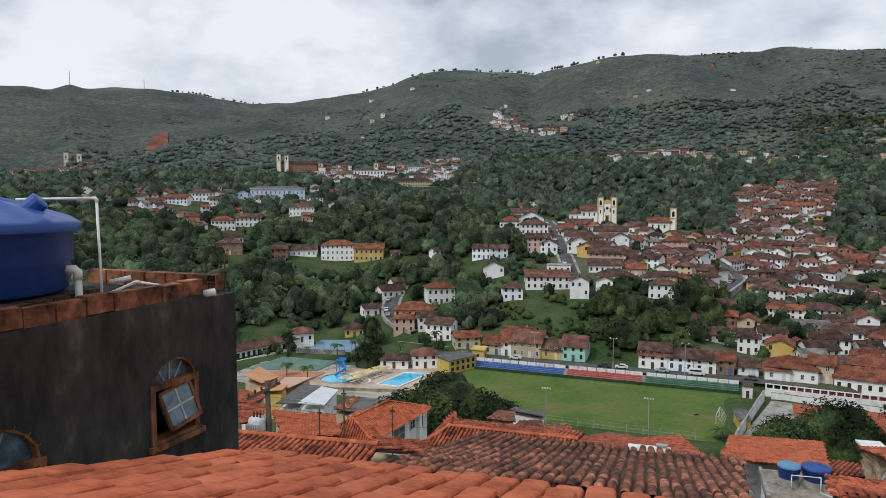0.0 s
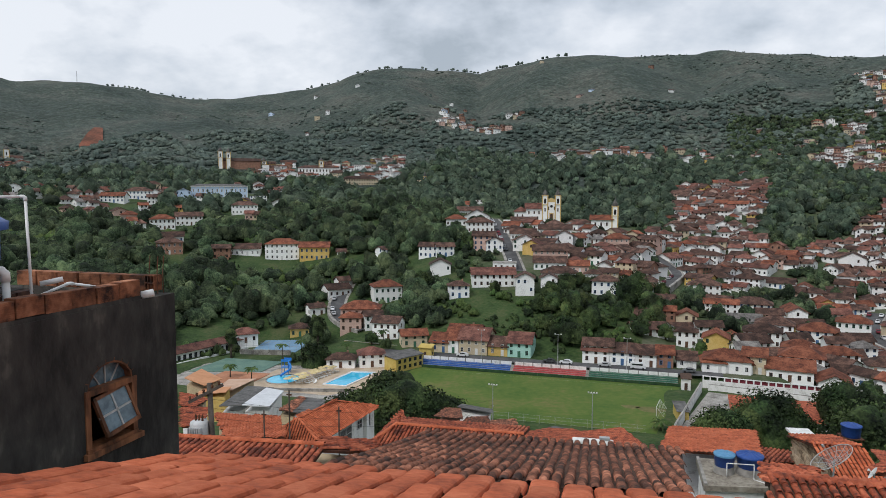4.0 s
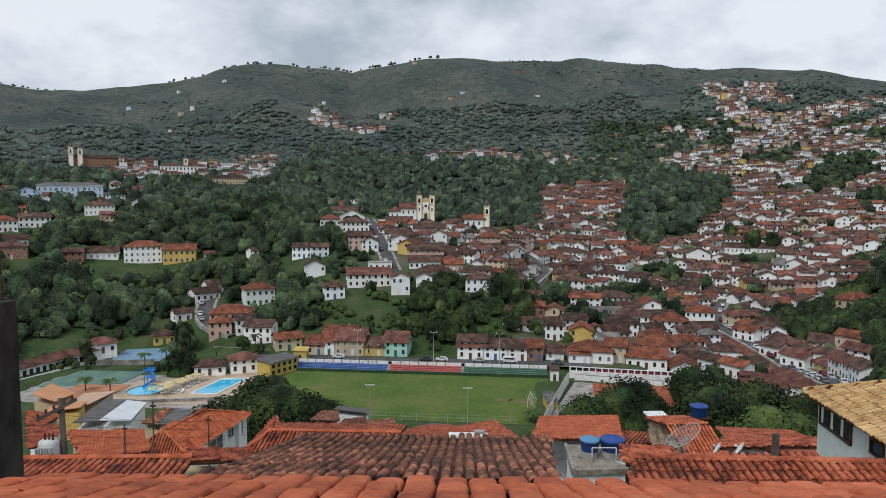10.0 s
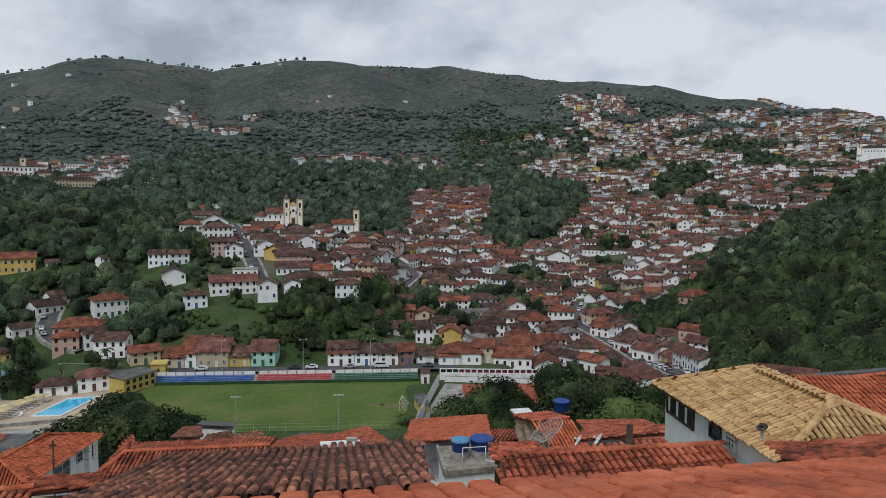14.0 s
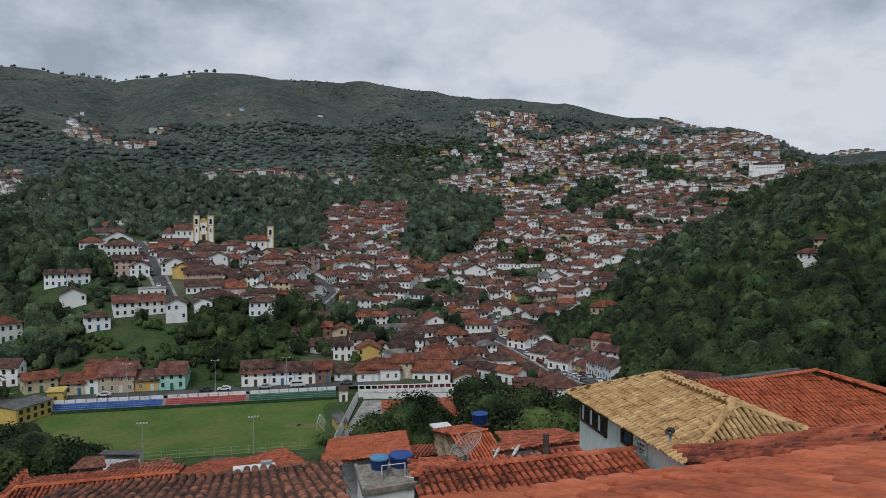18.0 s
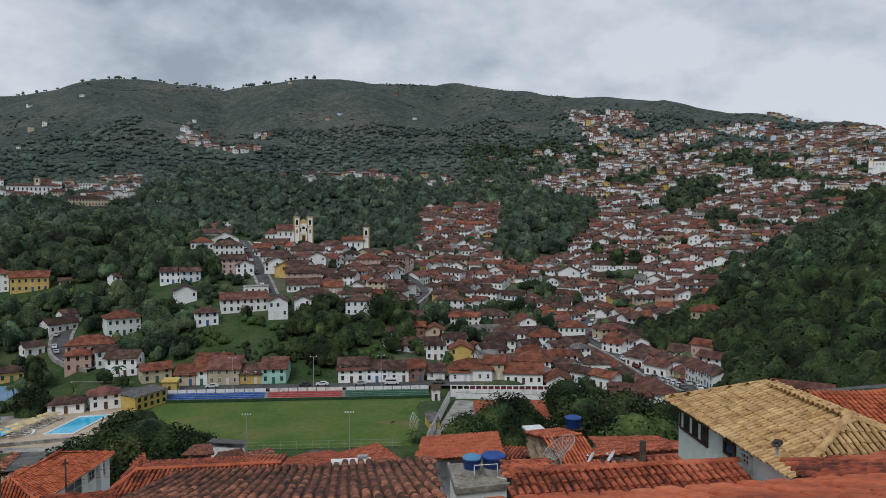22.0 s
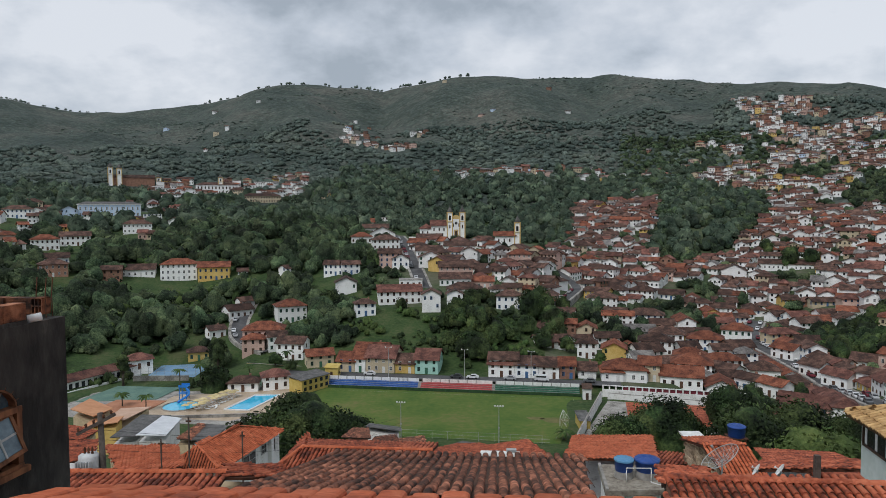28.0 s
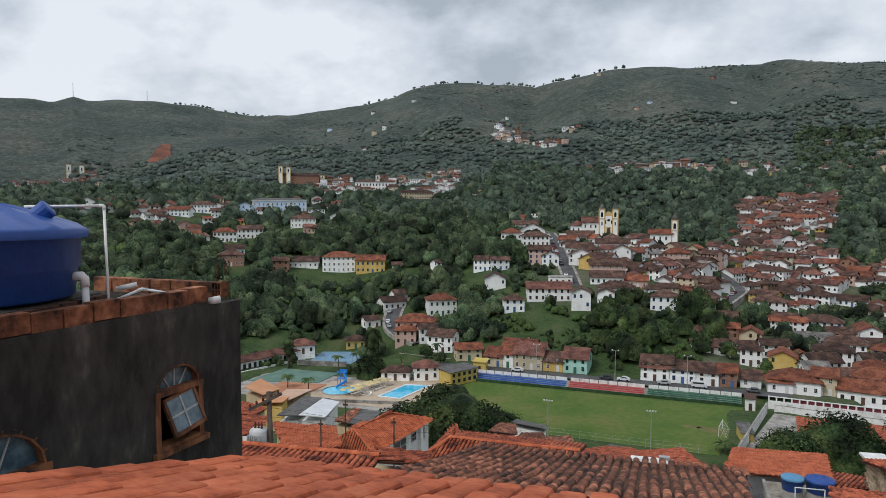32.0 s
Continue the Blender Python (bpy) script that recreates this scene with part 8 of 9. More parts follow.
for i, (r_, x, y, b, w, d) in enumerate(spots):
    if i < DETAILED:
        wall, cover = pick_style(False)
        house(x, y, row_turn(x, y, b), w, d, s_rnd.choice((0.8, 0.9, 1.0, 1.7)), s_rnd.choice(("gable", "gable", "hip")), wall, cover)
    else:
        far_house(x, y, b, w, d, r_)
for (wall, cover), f in far_town.items():
    obj("far_houses", f, [WALLS[wall][0], ROOFS[cover][0], M_GLASS], label=f"crowd of distant {WALLS[wall][1]} houses with {ROOFS[cover][1]} roofs", category="houses", kind="stuff")

# ---------------------------------------------------------------- trees
t_rng = np.random.default_rng(5)


def leaf_cloud(n, size, flat=0.8, seed=0, lumpy=0.35, shell=0.55, corners=3):
    """Quads of foliage over an uneven dome of radius 1 and height 1; returns the corners, and the way each leaf faces in the crown."""
    rng = np.random.default_rng(seed)
    d = rng.normal(size=(n, 3))
    d[:, 2] = np.abs(d[:, 2]) * 1.1 - 0.35
    d /= np.linalg.norm(d, axis=1)[:, None]
    k = rng.normal(size=(9, 3))
    k[:, 2] = np.abs(k[:, 2])
    k /= np.linalg.norm(k, axis=1)[:, None]
    bulge = np.max(np.clip(d @ k.T, 0, 1) ** 7, axis=1)
    rad = (1 - lumpy + lumpy * bulge) * (shell + (1 - shell) * rng.uniform(0.3, 1, n) ** 0.5)
    c = d * rad[:, None]
    c[:, 2] = c[:, 2] * flat + 0.15
    nrm = d + rng.normal(scale=0.55, size=(n, 3)) + np.array([0, 0, 0.35])
    nrm /= np.linalg.norm(nrm, axis=1)[:, None]
    a = np.cross(nrm, rng.normal(size=(n, 3)))
    a /= np.linalg.norm(a, axis=1)[:, None]
    b = np.cross(nrm, a)
    s = size * rng.uniform(0.55, 1.25, n)[:, None]
    e = rng.uniform(0.5, 0.95, n)[:, None]
    leaf = np.stack([c - a * s, c - b * s * e, c + a * s, c + b * s * e], 1) if corners == 4 else np.stack([c - a * s - b * s * 0.5, c + a * s - b * s * e * 0.5, c + b * s * 1.1], 1)
    out = d * 0.6 + nrm * 0.3 + np.array([0, 0, 0.55])
    return leaf, out / np.linalg.norm(out, axis=1)[:, None]


def ball(rounds):
    """Corners and triangles of a unit ball made of small triangles."""
    f_ = (1 + 5 ** 0.5) / 2
    vs = [Vector(p).normalized() for p in ((-1, f_, 0), (1, f_, 0), (-1, -f_, 0), (1, -f_, 0), (0, -1, f_), (0, 1, f_), (0, -1, -f_), (0, 1, -f_), (f_, 0, -1), (f_, 0, 1), (-f_, 0, -1), (-f_, 0, 1))]
    fs = [(0, 11, 5), (0, 5, 1), (0, 1, 7), (0, 7, 10), (0, 10, 11), (1, 5, 9), (5, 11, 4), (11, 10, 2), (10, 7, 6), (7, 1, 8), (3, 9, 4), (3, 4, 2), (3, 2, 6), (3, 6, 8), (3, 8, 9), (4, 9, 5), (2, 4, 11), (6, 2, 10), (8, 6, 7), (9, 8, 1)]
    for _ in range(rounds):
        mid, out = {}, []
        for tri in fs:
            ms = []
            for p, q in zip(tri, tri[1:] + tri[:1]):
                key = (min(p, q), max(p, q))
                if key not in mid:
                    mid[key] = len(vs)
                    vs.append((vs[p] + vs[q]).normalized())
                ms.append(mid[key])
            out += [(tri[0], ms[0], ms[2]), (tri[1], ms[1], ms[0]), (tri[2], ms[2], ms[1]), tuple(ms)]
        fs = out
    return np.array(vs), np.array(fs)


BALLS = [ball(i) for i in range(4)]


def lobed(seed, rounds, lobes=11, rough=0.04):
    """A crown of leafy lobes, radius 1 and height 1 from its rim: corners, triangles and the way each corner faces."""
    rng = np.random.default_rng(seed)
    d, fs = BALLS[rounds]
    c = rng.normal(size=(lobes, 3))
    c[:, 2] = np.abs(c[:, 2]) * 0.9 - 0.15
    c /= np.linalg.norm(c, axis=1)[:, None]
    c *= rng.uniform(0.42, 0.66, lobes)[:, None]
    s_ = rng.uniform(0.30, 0.46, lobes)
    c, s_ = np.vstack([c, [[0, 0, 0.1]]]), np.append(s_, 0.52)
    dc = d @ c.T
    far = dc + np.sqrt(np.maximum(dc ** 2 - (c ** 2).sum(1) + s_ ** 2, -1e-9).clip(0))
    far[dc ** 2 - (c ** 2).sum(1) + s_ ** 2 < 0] = 0.35
    k = np.argmax(far, axis=1)
    p = d * (far.max(1) * rng.uniform(1 - rough, 1 + rough, len(d)))[:, None]
    n_ = p - c[k] + np.array([0, 0, 0.12])
    n_ /= np.linalg.norm(n_, axis=1)[:, None]
    keep = fs[(d[fs][:, :, 2].max(1) > -0.12)]
    used = np.unique(keep)
    back = np.zeros(len(d), int)
    back[used] = np.arange(len(used))
    return p[used] + np.array([0, 0, 0.1]), back[keep], n_[used]


def crown(seed, rounds, leaves, size):
    """Lobed crown with loose leaf sprays over it; returns corners, triangles, facings."""
    p, f_, n_ = lobed(seed, rounds)
    q, out = leaf_cloud(leaves, size, 1.0, seed + 500, 0.3, 0.86)
    q = q * 1.06
    return np.vstack([p, q.reshape(-1, 3)]), np.vstack([f_, np.arange(leaves * 3).reshape(-1, 3) + len(p)]), np.vstack([n_, np.repeat(out, 3, axis=0)])


def soft(me, normals):
    """Leaves shade as one rounded crown, not as single flat plates."""
    me.update()
    me.polygons.foreach_set("use_smooth", [True] * len(me.polygons))
    me.normals_split_custom_set_from_vertices(normals.tolist())


def woods(name, xs, ys, rad, high, kinds, leaf_mat, label, base=0.25, zoff=0.0):
    """A stand of trees joined into one object of foliage."""
    zs = land(xs, ys) + zoff
    V, T, NO, n0 = [], [], [], 0
    turn = t_rng.uniform(0, 2 * np.pi, len(xs))
    which = t_rng.integers(0, len(kinds), len(xs))
    for i in range(len(xs)):
        q, f_, out = kinds[which[i]]
        c, s = math.cos(turn[i]), math.sin(turn[i])
        R_ = np.array([[c, -s, 0], [s, c, 0], [0, 0, 1]])
        sc = np.array([rad[i], rad[i] * t_rng.uniform(0.8, 1.15), high[i]])
        V.append((q * sc) @ R_.T + np.array([xs[i], ys[i], zs[i] + high[i] * base]))
        NO.append(out @ R_.T)
        T.append(f_ + n0)
        n0 += len(q)
    me = bpy.data.meshes.new(name)
    me.from_pydata(np.concatenate(V).tolist(), [], np.concatenate(T).tolist())
    me.materials.append(leaf_mat)
    soft(me, np.concatenate(NO))
    return tagged(new(name, me), label, "trees", kind="stuff")


K_MID = [crown(i, 2, 40, 0.10) for i in range(10)]
K_NEAR = [crown(20 + i, 2, 110, 0.08) for i in range(10)]
K_BACK = [crown(60 + i, 1, 44, 0.12) for i in range(10)]
K_FAR = [crown(40 + i, 1, 6, 0.2) for i in range(8)]

HOUSE_ALL = [(x, y, r_) for cell in CELLS.values() for x, y, r_ in cell]
HB = np.array([(math.degrees(math.atan2(x, y)), math.hypot(x, y), r_) for x, y, r_ in HOUSE_ALL])


def clear_of_houses(xs, ys, ahead=13.0, grow=2.0):
    """Leaves out trees that stand on a house or close in front of one."""
    b, r_ = np.degrees(np.arctan2(xs, ys)), np.hypot(xs, ys)
    ok = np.ones(len(xs), bool)
    for hb, hr, hw in HB:
        wide = np.degrees((hw + grow) / hr)
        ok &= ~((np.abs(b - hb) < wide) & (r_ > hr - ahead - hw) & (r_ < hr + hw + grow))
    return ok


def stand(b0, b1, r0, r1, n, size, kinds, leaf_mat, name, label, mask=None, ahead=13.0, tall=(0.9, 1.5), base=0.3, zoff=0.0):
    b = t_rng.uniform(b0, b1, n)
    r_ = np.sqrt(t_rng.uniform(r0 * r0, r1 * r1, n))
    xs, ys = r_ * np.sin(np.radians(b)), r_ * np.cos(np.radians(b))
    ok = np.ones(n, bool) if mask is None else mask(b, r_, xs, ys)
    ok &= clear_of_houses(xs, ys, ahead)
    xs, ys = xs[ok], ys[ok]
    rad = t_rng.uniform(size[0], size[1], len(xs))
    high = rad * t_rng.uniform(tall[0], tall[1], len(xs))
    return woods(name, xs, ys, rad, high, kinds, leaf_mat, label, base, zoff)


def wave(xs, ys, s_, seed):
    return np.sin(xs / s_ + seed) * np.sin(ys / (s_ * 1.3) + seed * 2.1) + 0.6 * np.sin((xs + ys) / (s_ * 0.6) + seed * 3.3)


club = lambda xs, ys: (xs > -135) & (xs < -42) & (ys < 262)
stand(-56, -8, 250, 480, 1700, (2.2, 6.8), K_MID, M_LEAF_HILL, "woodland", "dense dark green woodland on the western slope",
      lambda b, r_, xs, ys: ~club(xs, ys) & ~((b > -30) & (r_ < 268)) & ~((b > -9.5) & (r_ < 340)) & ~((b > -31) & (b < -23.5) & (r_ < 300)), 20.0)
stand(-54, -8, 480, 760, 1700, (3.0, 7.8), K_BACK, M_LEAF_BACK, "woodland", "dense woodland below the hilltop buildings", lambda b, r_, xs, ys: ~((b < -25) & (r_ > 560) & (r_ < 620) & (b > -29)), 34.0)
stand(-60, -9, 270, 720, 330, (5.5, 9.0), K_NEAR, M_LEAF_HILL, "woodland", "large spreading trees standing out of the western woods", lambda b, r_, xs, ys: ~club(xs, ys) & (r_ > 285) & ~((b > -12) & (r_ < 350)), 36.0, (0.8, 1.2))
stand(-46, -16, 262, 430, 1150, (1.8, 3.6), K_MID, M_LEAF_LIGHT, "shrubs", "light green shrubs and banana plants on the slope", lambda b, r_, xs, ys: ~club(xs, ys) & (wave(xs, ys, 21, 1) > 0.1) & ~((b > -31) & (b < -23.5) & (r_ < 300)))
EAST = lambda b, r_, xs, ys: (b > 31.5 + 4.2 * np.clip((r_ - 200) / 280, 0, 1.2)) & ~((r_ < 205) & (b < 36))
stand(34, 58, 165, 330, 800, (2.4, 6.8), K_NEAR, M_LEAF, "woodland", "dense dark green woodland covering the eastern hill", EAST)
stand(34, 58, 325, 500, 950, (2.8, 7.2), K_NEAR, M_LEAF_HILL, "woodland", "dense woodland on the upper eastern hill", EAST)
stand(-60, -9, 226, 300, 900, (1.4, 4.0), K_MID, M_LEAF_HILL, "shrubs", "dark shrubs and small trees above the club", lambda b, r_, xs, ys: ~club(xs, ys) & (xs < -62 - 0.0 * ys) & (wave(xs, ys, 17, 4) > -0.7), 6.0)
stand(-26, -8, 238, 330, 500, (1.6, 4.2), K_MID, M_LEAF_HILL, "shrubs", "dark shrubs and small trees behind the road houses", lambda b, r_, xs, ys: (ys > 248) & (wave(xs, ys, 15, 6) > -0.2), 6.0)
stand(40, 63, 180, 480, 160, (2.0, 4.2), K_MID, M_LEAF_HILL, "shrubs", "lighter green trees among the eastern woodland", lambda b, r_, xs, ys: wave(xs, ys, 33, 2) > 0.2)
stand(42, 58, 480, 760, 500, (3.5, 6.5), K_BACK, M_LEAF, "woodland", "woodland on the eastern ridge")
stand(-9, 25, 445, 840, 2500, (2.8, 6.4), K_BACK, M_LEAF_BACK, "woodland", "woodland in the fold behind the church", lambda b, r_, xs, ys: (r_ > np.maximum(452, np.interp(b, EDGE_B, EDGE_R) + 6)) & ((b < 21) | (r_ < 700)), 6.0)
stand(14, 50, 600, 1010, 6000, (2.0, 4.6), K_FAR, M_LEAF_HILL, "woodland", "trees between the hillside houses", None, 1.5)
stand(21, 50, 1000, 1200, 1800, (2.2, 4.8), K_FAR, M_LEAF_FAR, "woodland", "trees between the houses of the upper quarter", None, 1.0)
stand(8, 34, 262, 620, 2800, (1.4, 4.4), K_MID, M_LEAF_HILL, "garden_trees", "garden trees between the town houses", lambda b, r_, xs, ys: wave(xs, ys, 26, 7) > -0.5, 1.5)
stand(-10, 9, 285, 445, 600, (1.4, 3.4), K_MID, M_LEAF_HILL, "garden_trees", "garden trees between the hillside houses", None, 3.5)
stand(-9, 8, 238, 296, 420, (0.7, 1.7), K_MID, M_LEAF, "shrubs", "low dark bushes on the grassy slope", lambda b, r_, xs, ys: (wave(xs, ys, 9, 8) > -0.1), 5.0)
stand(-36, -20, 218, 262, 130, (0.9, 2.6), K_MID, M_LEAF, "shrubs", "bushes and small trees round the club grounds", lambda b, r_, xs, ys: (ys > 222) & ((xs < -110) | (xs > -88)) , 4.0)
stand(28.4, 35, 280, 356, 260, (2.0, 4.6), K_NEAR, M_LEAF, "garden_trees", "dense trees between the quarter and the eastern hill", None, 2.0)
stand(28.4, 34, 300, 356, 120, (1.4, 3.0), K_MID, M_LEAF_LIGHT, "shrubs", "light green banana plants on the slope", None, 2.0)
stand(33, 44, 470, 660, 420, (1.6, 4.4), K_MID, M_LEAF_HILL, "garden_trees", "trees between the houses behind the eastern hill", None, 2.0)
stand(22, 36, 165, 250, 420, (1.2, 3.4), K_MID, M_LEAF, "garden_trees", "garden trees at the lower end of the town", None, 2.0)
stand(-9, 7, 246, 292, 330, (1.0, 2.2), K_MID, M_LEAF_LIGHT, "shrubs", "light green garden shrubs on the grassy slope", lambda b, r_, xs, ys: (wave(xs, ys, 11, 3) > 0.35), 5.0)
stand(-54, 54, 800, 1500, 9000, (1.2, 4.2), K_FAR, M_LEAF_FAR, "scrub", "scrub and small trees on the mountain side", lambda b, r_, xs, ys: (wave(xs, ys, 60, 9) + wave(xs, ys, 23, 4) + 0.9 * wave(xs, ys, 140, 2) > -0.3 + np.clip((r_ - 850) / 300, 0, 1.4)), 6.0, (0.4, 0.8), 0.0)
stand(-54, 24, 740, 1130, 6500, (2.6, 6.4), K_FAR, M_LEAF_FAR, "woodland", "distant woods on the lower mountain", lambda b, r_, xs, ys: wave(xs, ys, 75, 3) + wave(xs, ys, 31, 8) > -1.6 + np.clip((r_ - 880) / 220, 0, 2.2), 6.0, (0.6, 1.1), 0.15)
# sparse crest trees
def crest(b0, b1, n, size):
    b = t_rng.uniform(b0, b1, n)
    rr = np.linspace(1200, 1900, 90)
    xs, ys = [], []
    for q in b:
        x, y = rr * math.sin(radians(q)), rr * math.cos(radians(q))
        el = (land(x, y) - EYE_Z) / rr
        k = int(np.argmax(el))
        xs.append(x[k]), ys.append(y[k])
    xs, ys = np.array(xs), np.array(ys)
    rad = t_rng.uniform(size[0], size[1], n)
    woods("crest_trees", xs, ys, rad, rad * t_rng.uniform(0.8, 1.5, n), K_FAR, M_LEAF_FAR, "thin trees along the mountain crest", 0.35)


crest(-35, -27.5, 34, (1.6, 3.6))
crest(-21, -8, 26, (2.0, 4.6))
crest(-8, 2, 30, (2.4, 5.0))
crest(2, 24, 24, (0.9, 1.8))


def tree(x, y, z, rad, high, trunk_h, label, leaf_mat=None, n=900, leaf=0.065, flat=1.0, seed=0, group="large trees", stems=1, lean=0.0):
    """One tree: tapered trunk with limbs, crown of separate leaf clumps."""
    rng = random.Random(seed)
    t = thing("tree", pose(x, y, z), label, "tree", group)
    tg = Geo()
    for s_ in range(stems):
        bx, by = (0, 0) if stems == 1 else (rng.uniform(-rad, rad) * 0.5, rng.uniform(-rad, rad) * 0.5)
        top = (bx + rng.uniform(-0.4, 0.4) + lean, by + rng.uniform(-0.4, 0.4), trunk_h + high * 0.35)
        r0 = 0.035 * (high + trunk_h) / (1 if stems == 1 else 2.5)
        tg.tube([(bx, by, -1.5), (bx * 0.9, by * 0.9, trunk_h * 0.5), top], [r0 * 1.3, r0, r0 * 0.5], 9)
        for i in range(6 if stems == 1 else 2):
            a = rng.uniform(0, 6.28)
            q = rng.uniform(0.55, 0.95)
            s0 = (bx * 0.9, by * 0.9, trunk_h * q)
            tg.tube([s0, (s0[0] + math.cos(a) * rad * 0.35, s0[1] + math.sin(a) * rad * 0.35, trunk_h * q + high * 0.28), (s0[0] + math.cos(a) * rad * 0.7, s0[1] + math.sin(a) * rad * 0.7, trunk_h * q + high * 0.42)], [r0 * 0.5, r0 * 0.33, r0 * 0.12], 6)
    obj("trunk", tg, M_BARK, t, smooth=True)
    lumps_, outs = [], []
    k = max(7, int(n / 110))
    for i in range(k):
        a, q = i * 2.4 + rng.uniform(-0.4, 0.4), math.sqrt((i + 0.5) / k)
        cz = math.sqrt(max(0.0, 1 - q * q * 0.92)) * rng.uniform(0.7, 1.0)
        c = np.array([math.cos(a) * q * rad * 0.76, math.sin(a) * q * rad * 0.76, cz * high * 0.74])
        s_ = rng.uniform(0.34, 0.5) * (1.15 - 0.3 * q)
        cl_ = leaf_cloud(int(n / k), leaf / s_, 0.8, seed * 50 + i, 0.25, 0.7, 4)
        cl_, out = cl_
        outs.append(np.repeat(out, 4, axis=0))
        lumps_.append((cl_ * np.array([rad * s_, rad * s_, rad * s_ * flat])).reshape(-1, 3) + c + np.array([0, 0, trunk_h]))
    V = np.concatenate(lumps_)
    me = bpy.data.meshes.new("crown")
    iv, cf, inn = lobed(seed, 3, 16, 0.05)
    inner = iv * np.array([rad * 0.86, rad * 0.86, high * 0.86]) + np.array([0, 0, trunk_h])
    me.from_pydata(np.vstack([V, inner]).tolist(), [], np.arange(len(V)).reshape(-1, 4).tolist() + (cf + len(V)).tolist())
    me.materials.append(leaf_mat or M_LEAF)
    soft(me, np.vstack(outs + [inn]))
    c = new("crown", me)
    c.parent = t
    return t


def tree_px(b, r_, *args, **kw):
    x, y = polar(b, r_)
    return tree(x, y, ground_z(x, y) - 0.1, *args, **kw)
# bamboo clump at the pitch's west corner
for i, (b, r_, rad, hi) in enumerate(((-17.9, 161, 6.6, 8.0), (-16.1, 159, 8.4, 10.6), (-14.2, 158, 9.0, 12.6), (-12.2, 157, 9.6, 13.4), (-10.2, 159, 8.8, 11.4), (-8.3, 162, 6.6, 8.4), (-13.2, 170, 8.8, 13.8), (-11.3, 154, 7.0, 9.0), (-15.2, 155, 7.0, 8.6))):
    tree_px(b, r_, rad, hi, 1.6, "spreading dark green bamboo-like clump beside the pitch", n=3600, leaf=0.045, seed=100 + i, group="bamboo clump", stems=6)
# round trees east of the pitch: crown centre and top, its width as an angle, distance
def crown_tree(top, spread, leaf_mat, seed, label, group, tall=2.4, n=3600, leaf=0.045):
    x, y, z1 = top[0], top[1], top[2] + EZ
    rad = spread * math.hypot(x, y) / 2
    z0 = ground_z(x, y)
    high = min(rad * tall, z1 - z0)
    return tree(x, y, z0, rad, high, z1 - z0 - high, label, leaf_mat, n=n, leaf=leaf, seed=seed, group=group)


for i, (top, spread, lm) in enumerate((((63.4, 152.3, -38.6), 0.078, M_LEAF), ((52.3, 116.8, -32.6), 0.124, M_LEAF), ((64.5, 124.3, -34.2), 0.120, M_LEAF), ((50.3, 91.0, -28.4), 0.150, M_LEAF_LIGHT), ((36.9, 116.3, -31.3), 0.106, M_LEAF), ((27.7, 108.5, -32.0), 0.090, M_LEAF),
        ((69.4, 115.8, -34.1), 0.070, M_LEAF), ((43.6, 122.4, -36.6), 0.06, M_LEAF))):
    crown_tree(top, spread, lm, 120 + i, "large round-crowned dark green tree" if lm == M_LEAF else "broad light green tree with feathery leaves", "round trees by the yard", 1.35, 4200, 0.040)
for i, (top, spread) in enumerate((((-77.4, 218.7, -48.4), 0.050), ((-86.2, 247.4, -44.5), 0.032), ((-110.4, 224.3, -46.5), 0.022))):
    crown_tree(top, spread, M_LEAF, 300 + i, "round leafy tree in the club grounds", "club trees", 2.0, 1600, 0.06)
# thickets on the green slope under the church
g_rnd = random.Random(44)
for i, (x, y) in enumerate(((-1.2, 270.7), (2.5, 283.0), (8.2, 291.9), (14.4, 301.4), (9.8, 275.2), (16.2, 281.1), (1.1, 256.3), (7.2, 260.3), (12.0, 255.0), (17.7, 264.9), (5.8, 247.1), (10.4, 243.1), (21.0, 298.6), (29.9, 269.1), (34.8, 285.4), (44.3, 307.3), (45.4, 286.9), (41.5, 267.9), (41.3, 313.1), (52.6, 318.1))):
    q = g_rnd.uniform(4.0, 6.2)
    tree(x, y, ground_z(x, y) - 0.3, q, q * 1.35, q * 0.3, "dense dark green tree in the thicket under the church", n=1100, leaf=0.05, seed=210 + i, group="thicket under the church")
# trees of the green slope under the church
for i, (b, r_, rad, hi, th, lm) in enumerate(((2.4, 262, 6.0, 10, 4, M_LEAF), (0.6, 268, 5.0, 8, 3, M_LEAF), (3.8, 256, 5.4, 8, 2, M_LEAF), (1.6, 252, 4.6, 6, 1.5, M_LEAF), (6.9, 290, 7.0, 10, 3, M_LEAF), (8.6, 284, 6.0, 9, 2, M_LEAF), (5.4, 262, 3.6, 5, 1, M_LEAF),
        (7.8, 258, 4.4, 6, 1.5, M_LEAF), (9.8, 262, 4.0, 5, 1.5, M_LEAF), (10.6, 300, 4.0, 6, 2, M_LEAF), (-4.2, 288, 3.0, 5, 1.5, M_LEAF), (-10.2, 300, 5.5, 8, 2.5, M_LEAF), (-12.4, 318, 4, 7, 2, M_LEAF), (-6.6, 352, 5, 8, 2, M_LEAF),
        (12.5, 250, 3.0, 4.2, 1.2, M_LEAF_LIGHT), (26.6, 470, 7, 13, 3, M_LEAF), (28.0, 472, 6, 10, 3, M_LEAF), (24.9, 500, 6, 9, 3, M_LEAF))):
    tree_px(b, r_, rad, hi, th, "tall leafy tree on the hillside", lm, n=1200, leaf=0.06, seed=150 + i, group="hillside trees")
for i, (x, y, rad, hi, th) in enumerate(((-64, 244, 3.0, 4.0, 1.5), (-57, 238, 2.6, 3.4, 1.5), (-120, 252, 4, 5, 2))):
    tree(x, y, ground_z(x, y), rad, hi, th, "leafy shade tree in the club grounds", n=1100, leaf=0.06, seed=180 + i, group="club trees")


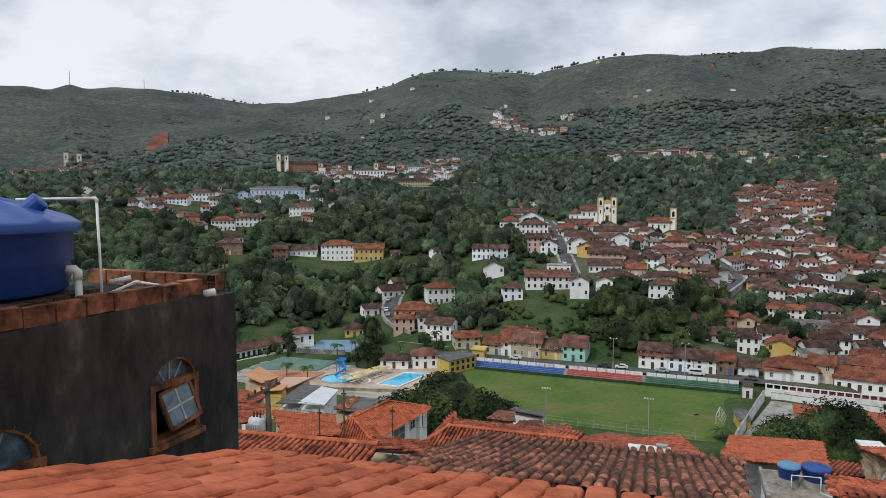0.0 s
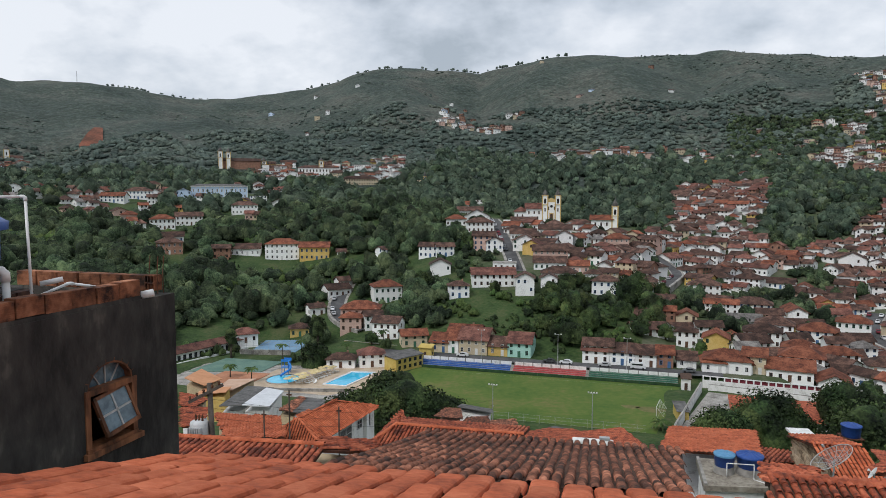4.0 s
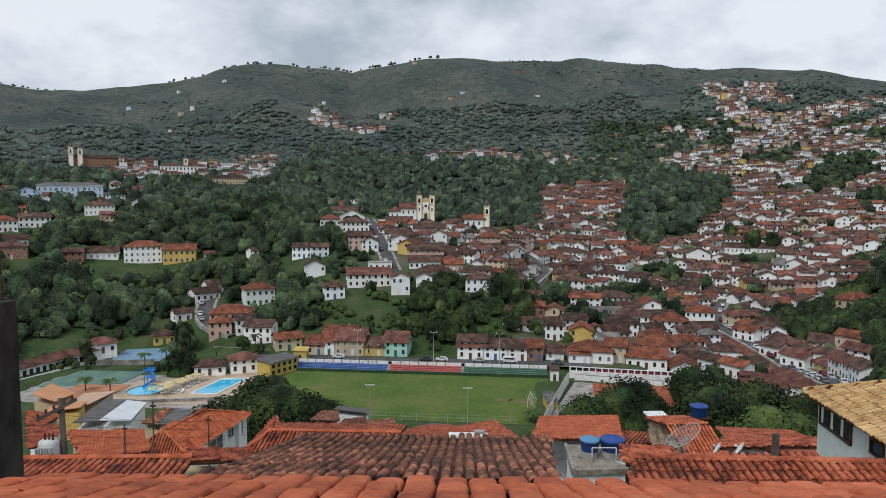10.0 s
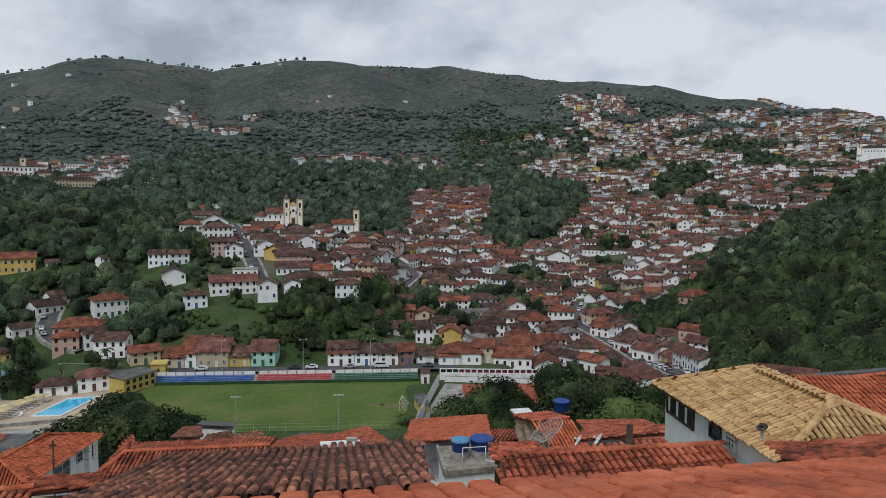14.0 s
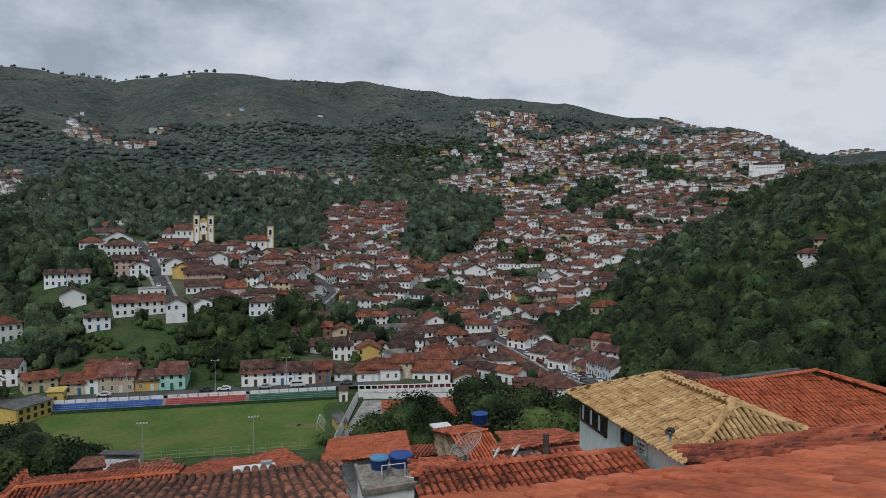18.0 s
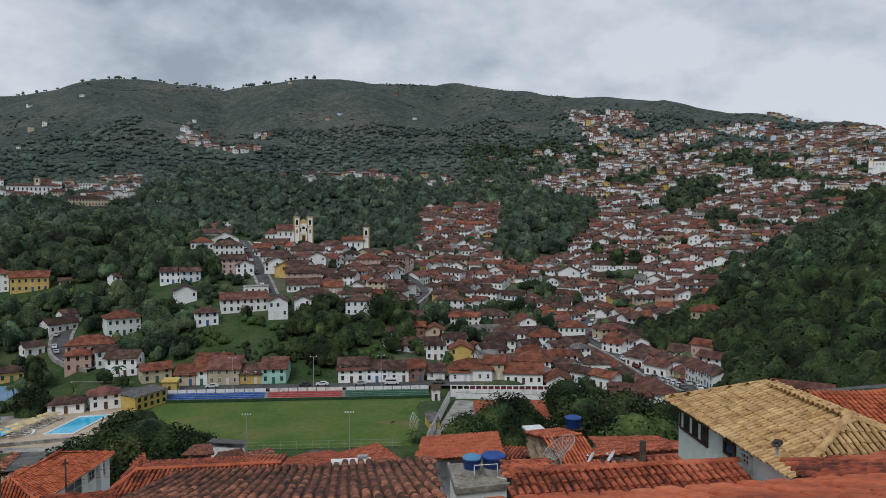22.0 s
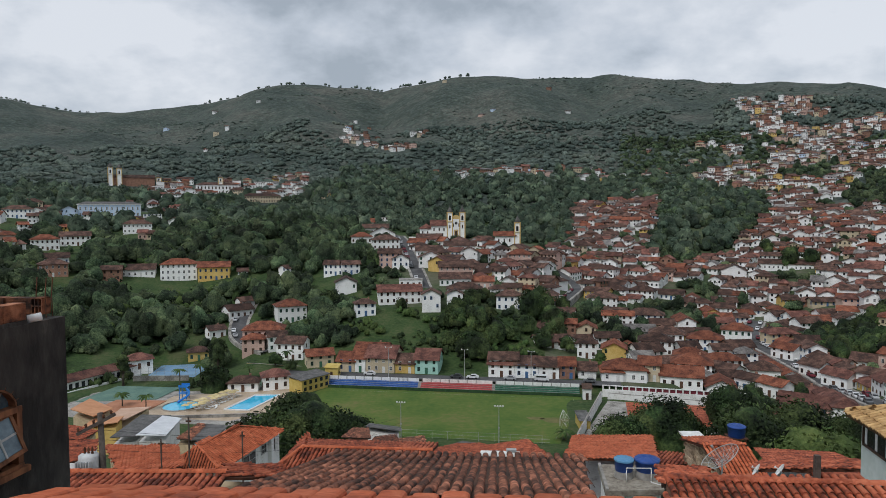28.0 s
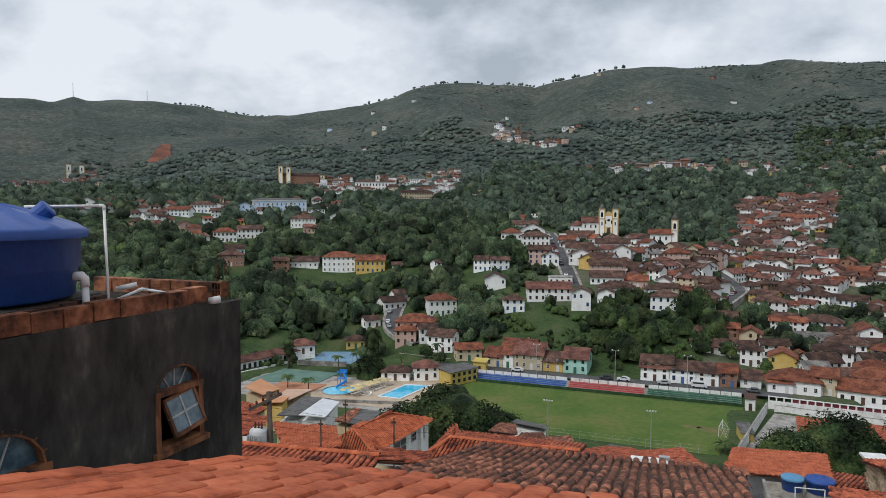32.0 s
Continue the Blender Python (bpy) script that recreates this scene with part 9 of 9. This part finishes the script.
def palm(x, y, h, rad, label, n=16, seed=0, group="palms"):
    """A palm or banana plant with arching fronds."""
    rng = random.Random(seed)
    z = ground_z(x, y)
    t = thing("palm", pose(x, y, z), label, "palm", group)
    obj("trunk", Geo().tube([(0, 0, -1), (0.1, 0, h * 0.5), (0.0, 0.1, h)], [0.22, 0.16, 0.13], 8), M_BARK, t)
    for i in range(n):
        a = 6.283 * i / n + rng.uniform(-0.15, 0.15)
        lift = rng.uniform(0.15, 0.9)
        pts = [(q * rad * math.cos(a), q * rad * math.sin(a), h + rad * (lift * q - (0.5 + lift * 0.6) * q * q)) for q in (0, 0.25, 0.5, 0.75, 1.0)]
        w = [0.1, 0.32, 0.38, 0.28, 0.04]
        sx, sy = -math.sin(a), math.cos(a)
        vs = [v for (px, py, pz), ww in zip(pts, w) for v in ((px - sx * ww, py - sy * ww, pz - ww * 0.5), (px, py, pz), (px + sx * ww, py + sy * ww, pz - ww * 0.5))]
        obj("frond", Geo().add(vs, [(3 * k + j, 3 * k + j + 1, 3 * k + j + 4, 3 * k + j + 3) for k in range(4) for j in range(2)]), M_LEAF_LIGHT, t)


for i, (x, y, h) in enumerate(((-92, 226, 5), (-86, 229, 6), (-99, 200, 4), (-90, 196, 4.5), (-70, 232, 5), (-60, 246, 5))):
    palm(x, y, h, 2.6, "slender palm in the club grounds", seed=i)
palm(29.0, 170.5, 2.2, 3.2, "bushy palm at the pitch corner", 20, 31)
for b, r_ in ((5.2, 268), (4.6, 264)):
    palm(*polar(b, r_), 1.5, 3.4, "banana plant on the grassy slope", 12, int(b * 10), "banana plants")
# masts on the western crest
for b, h in ((-41.6, 32), (-36.6, 26)):
    x, y = polar(b, 1740)
    t = thing("radio_mast", pose(x, y, ground_z(x, y) - 2), "thin lattice radio mast on the mountain crest", "mast", "crest masts")
    obj("shaft", Geo().tube([(0, 0, 0), (0, 0, h + 2)], [0.7, 0.4], 6), M_GREYMETAL, t)
# bare red earth scar on the western slope
xs_, ys_ = polar(-36.3, 1130)
g = Geo()
n_ = 14
for i in range(n_):
    for j in range(n_):
        u_, v_ = i / (n_ - 1) - 0.5, j / (n_ - 1)
        b = -36.2 + u_ * 2.3 * (1 - 0.75 * v_) + 0.9 * v_
        rr = 1080 + v_ * 130
        x, y = polar(b, rr)
        g.v.append((x, y, ground_z(x, y) + 2.5))
g.f = [(i * n_ + j, (i + 1) * n_ + j, (i + 1) * n_ + j + 1, i * n_ + j + 1) for i in range(n_ - 1) for j in range(n_ - 1)]
g.m = [0] * len(g.f)
obj("earth_scar", g, M_REDEARTH, label="bare red earth scar on the mountain slope", category="soil", kind="structure")
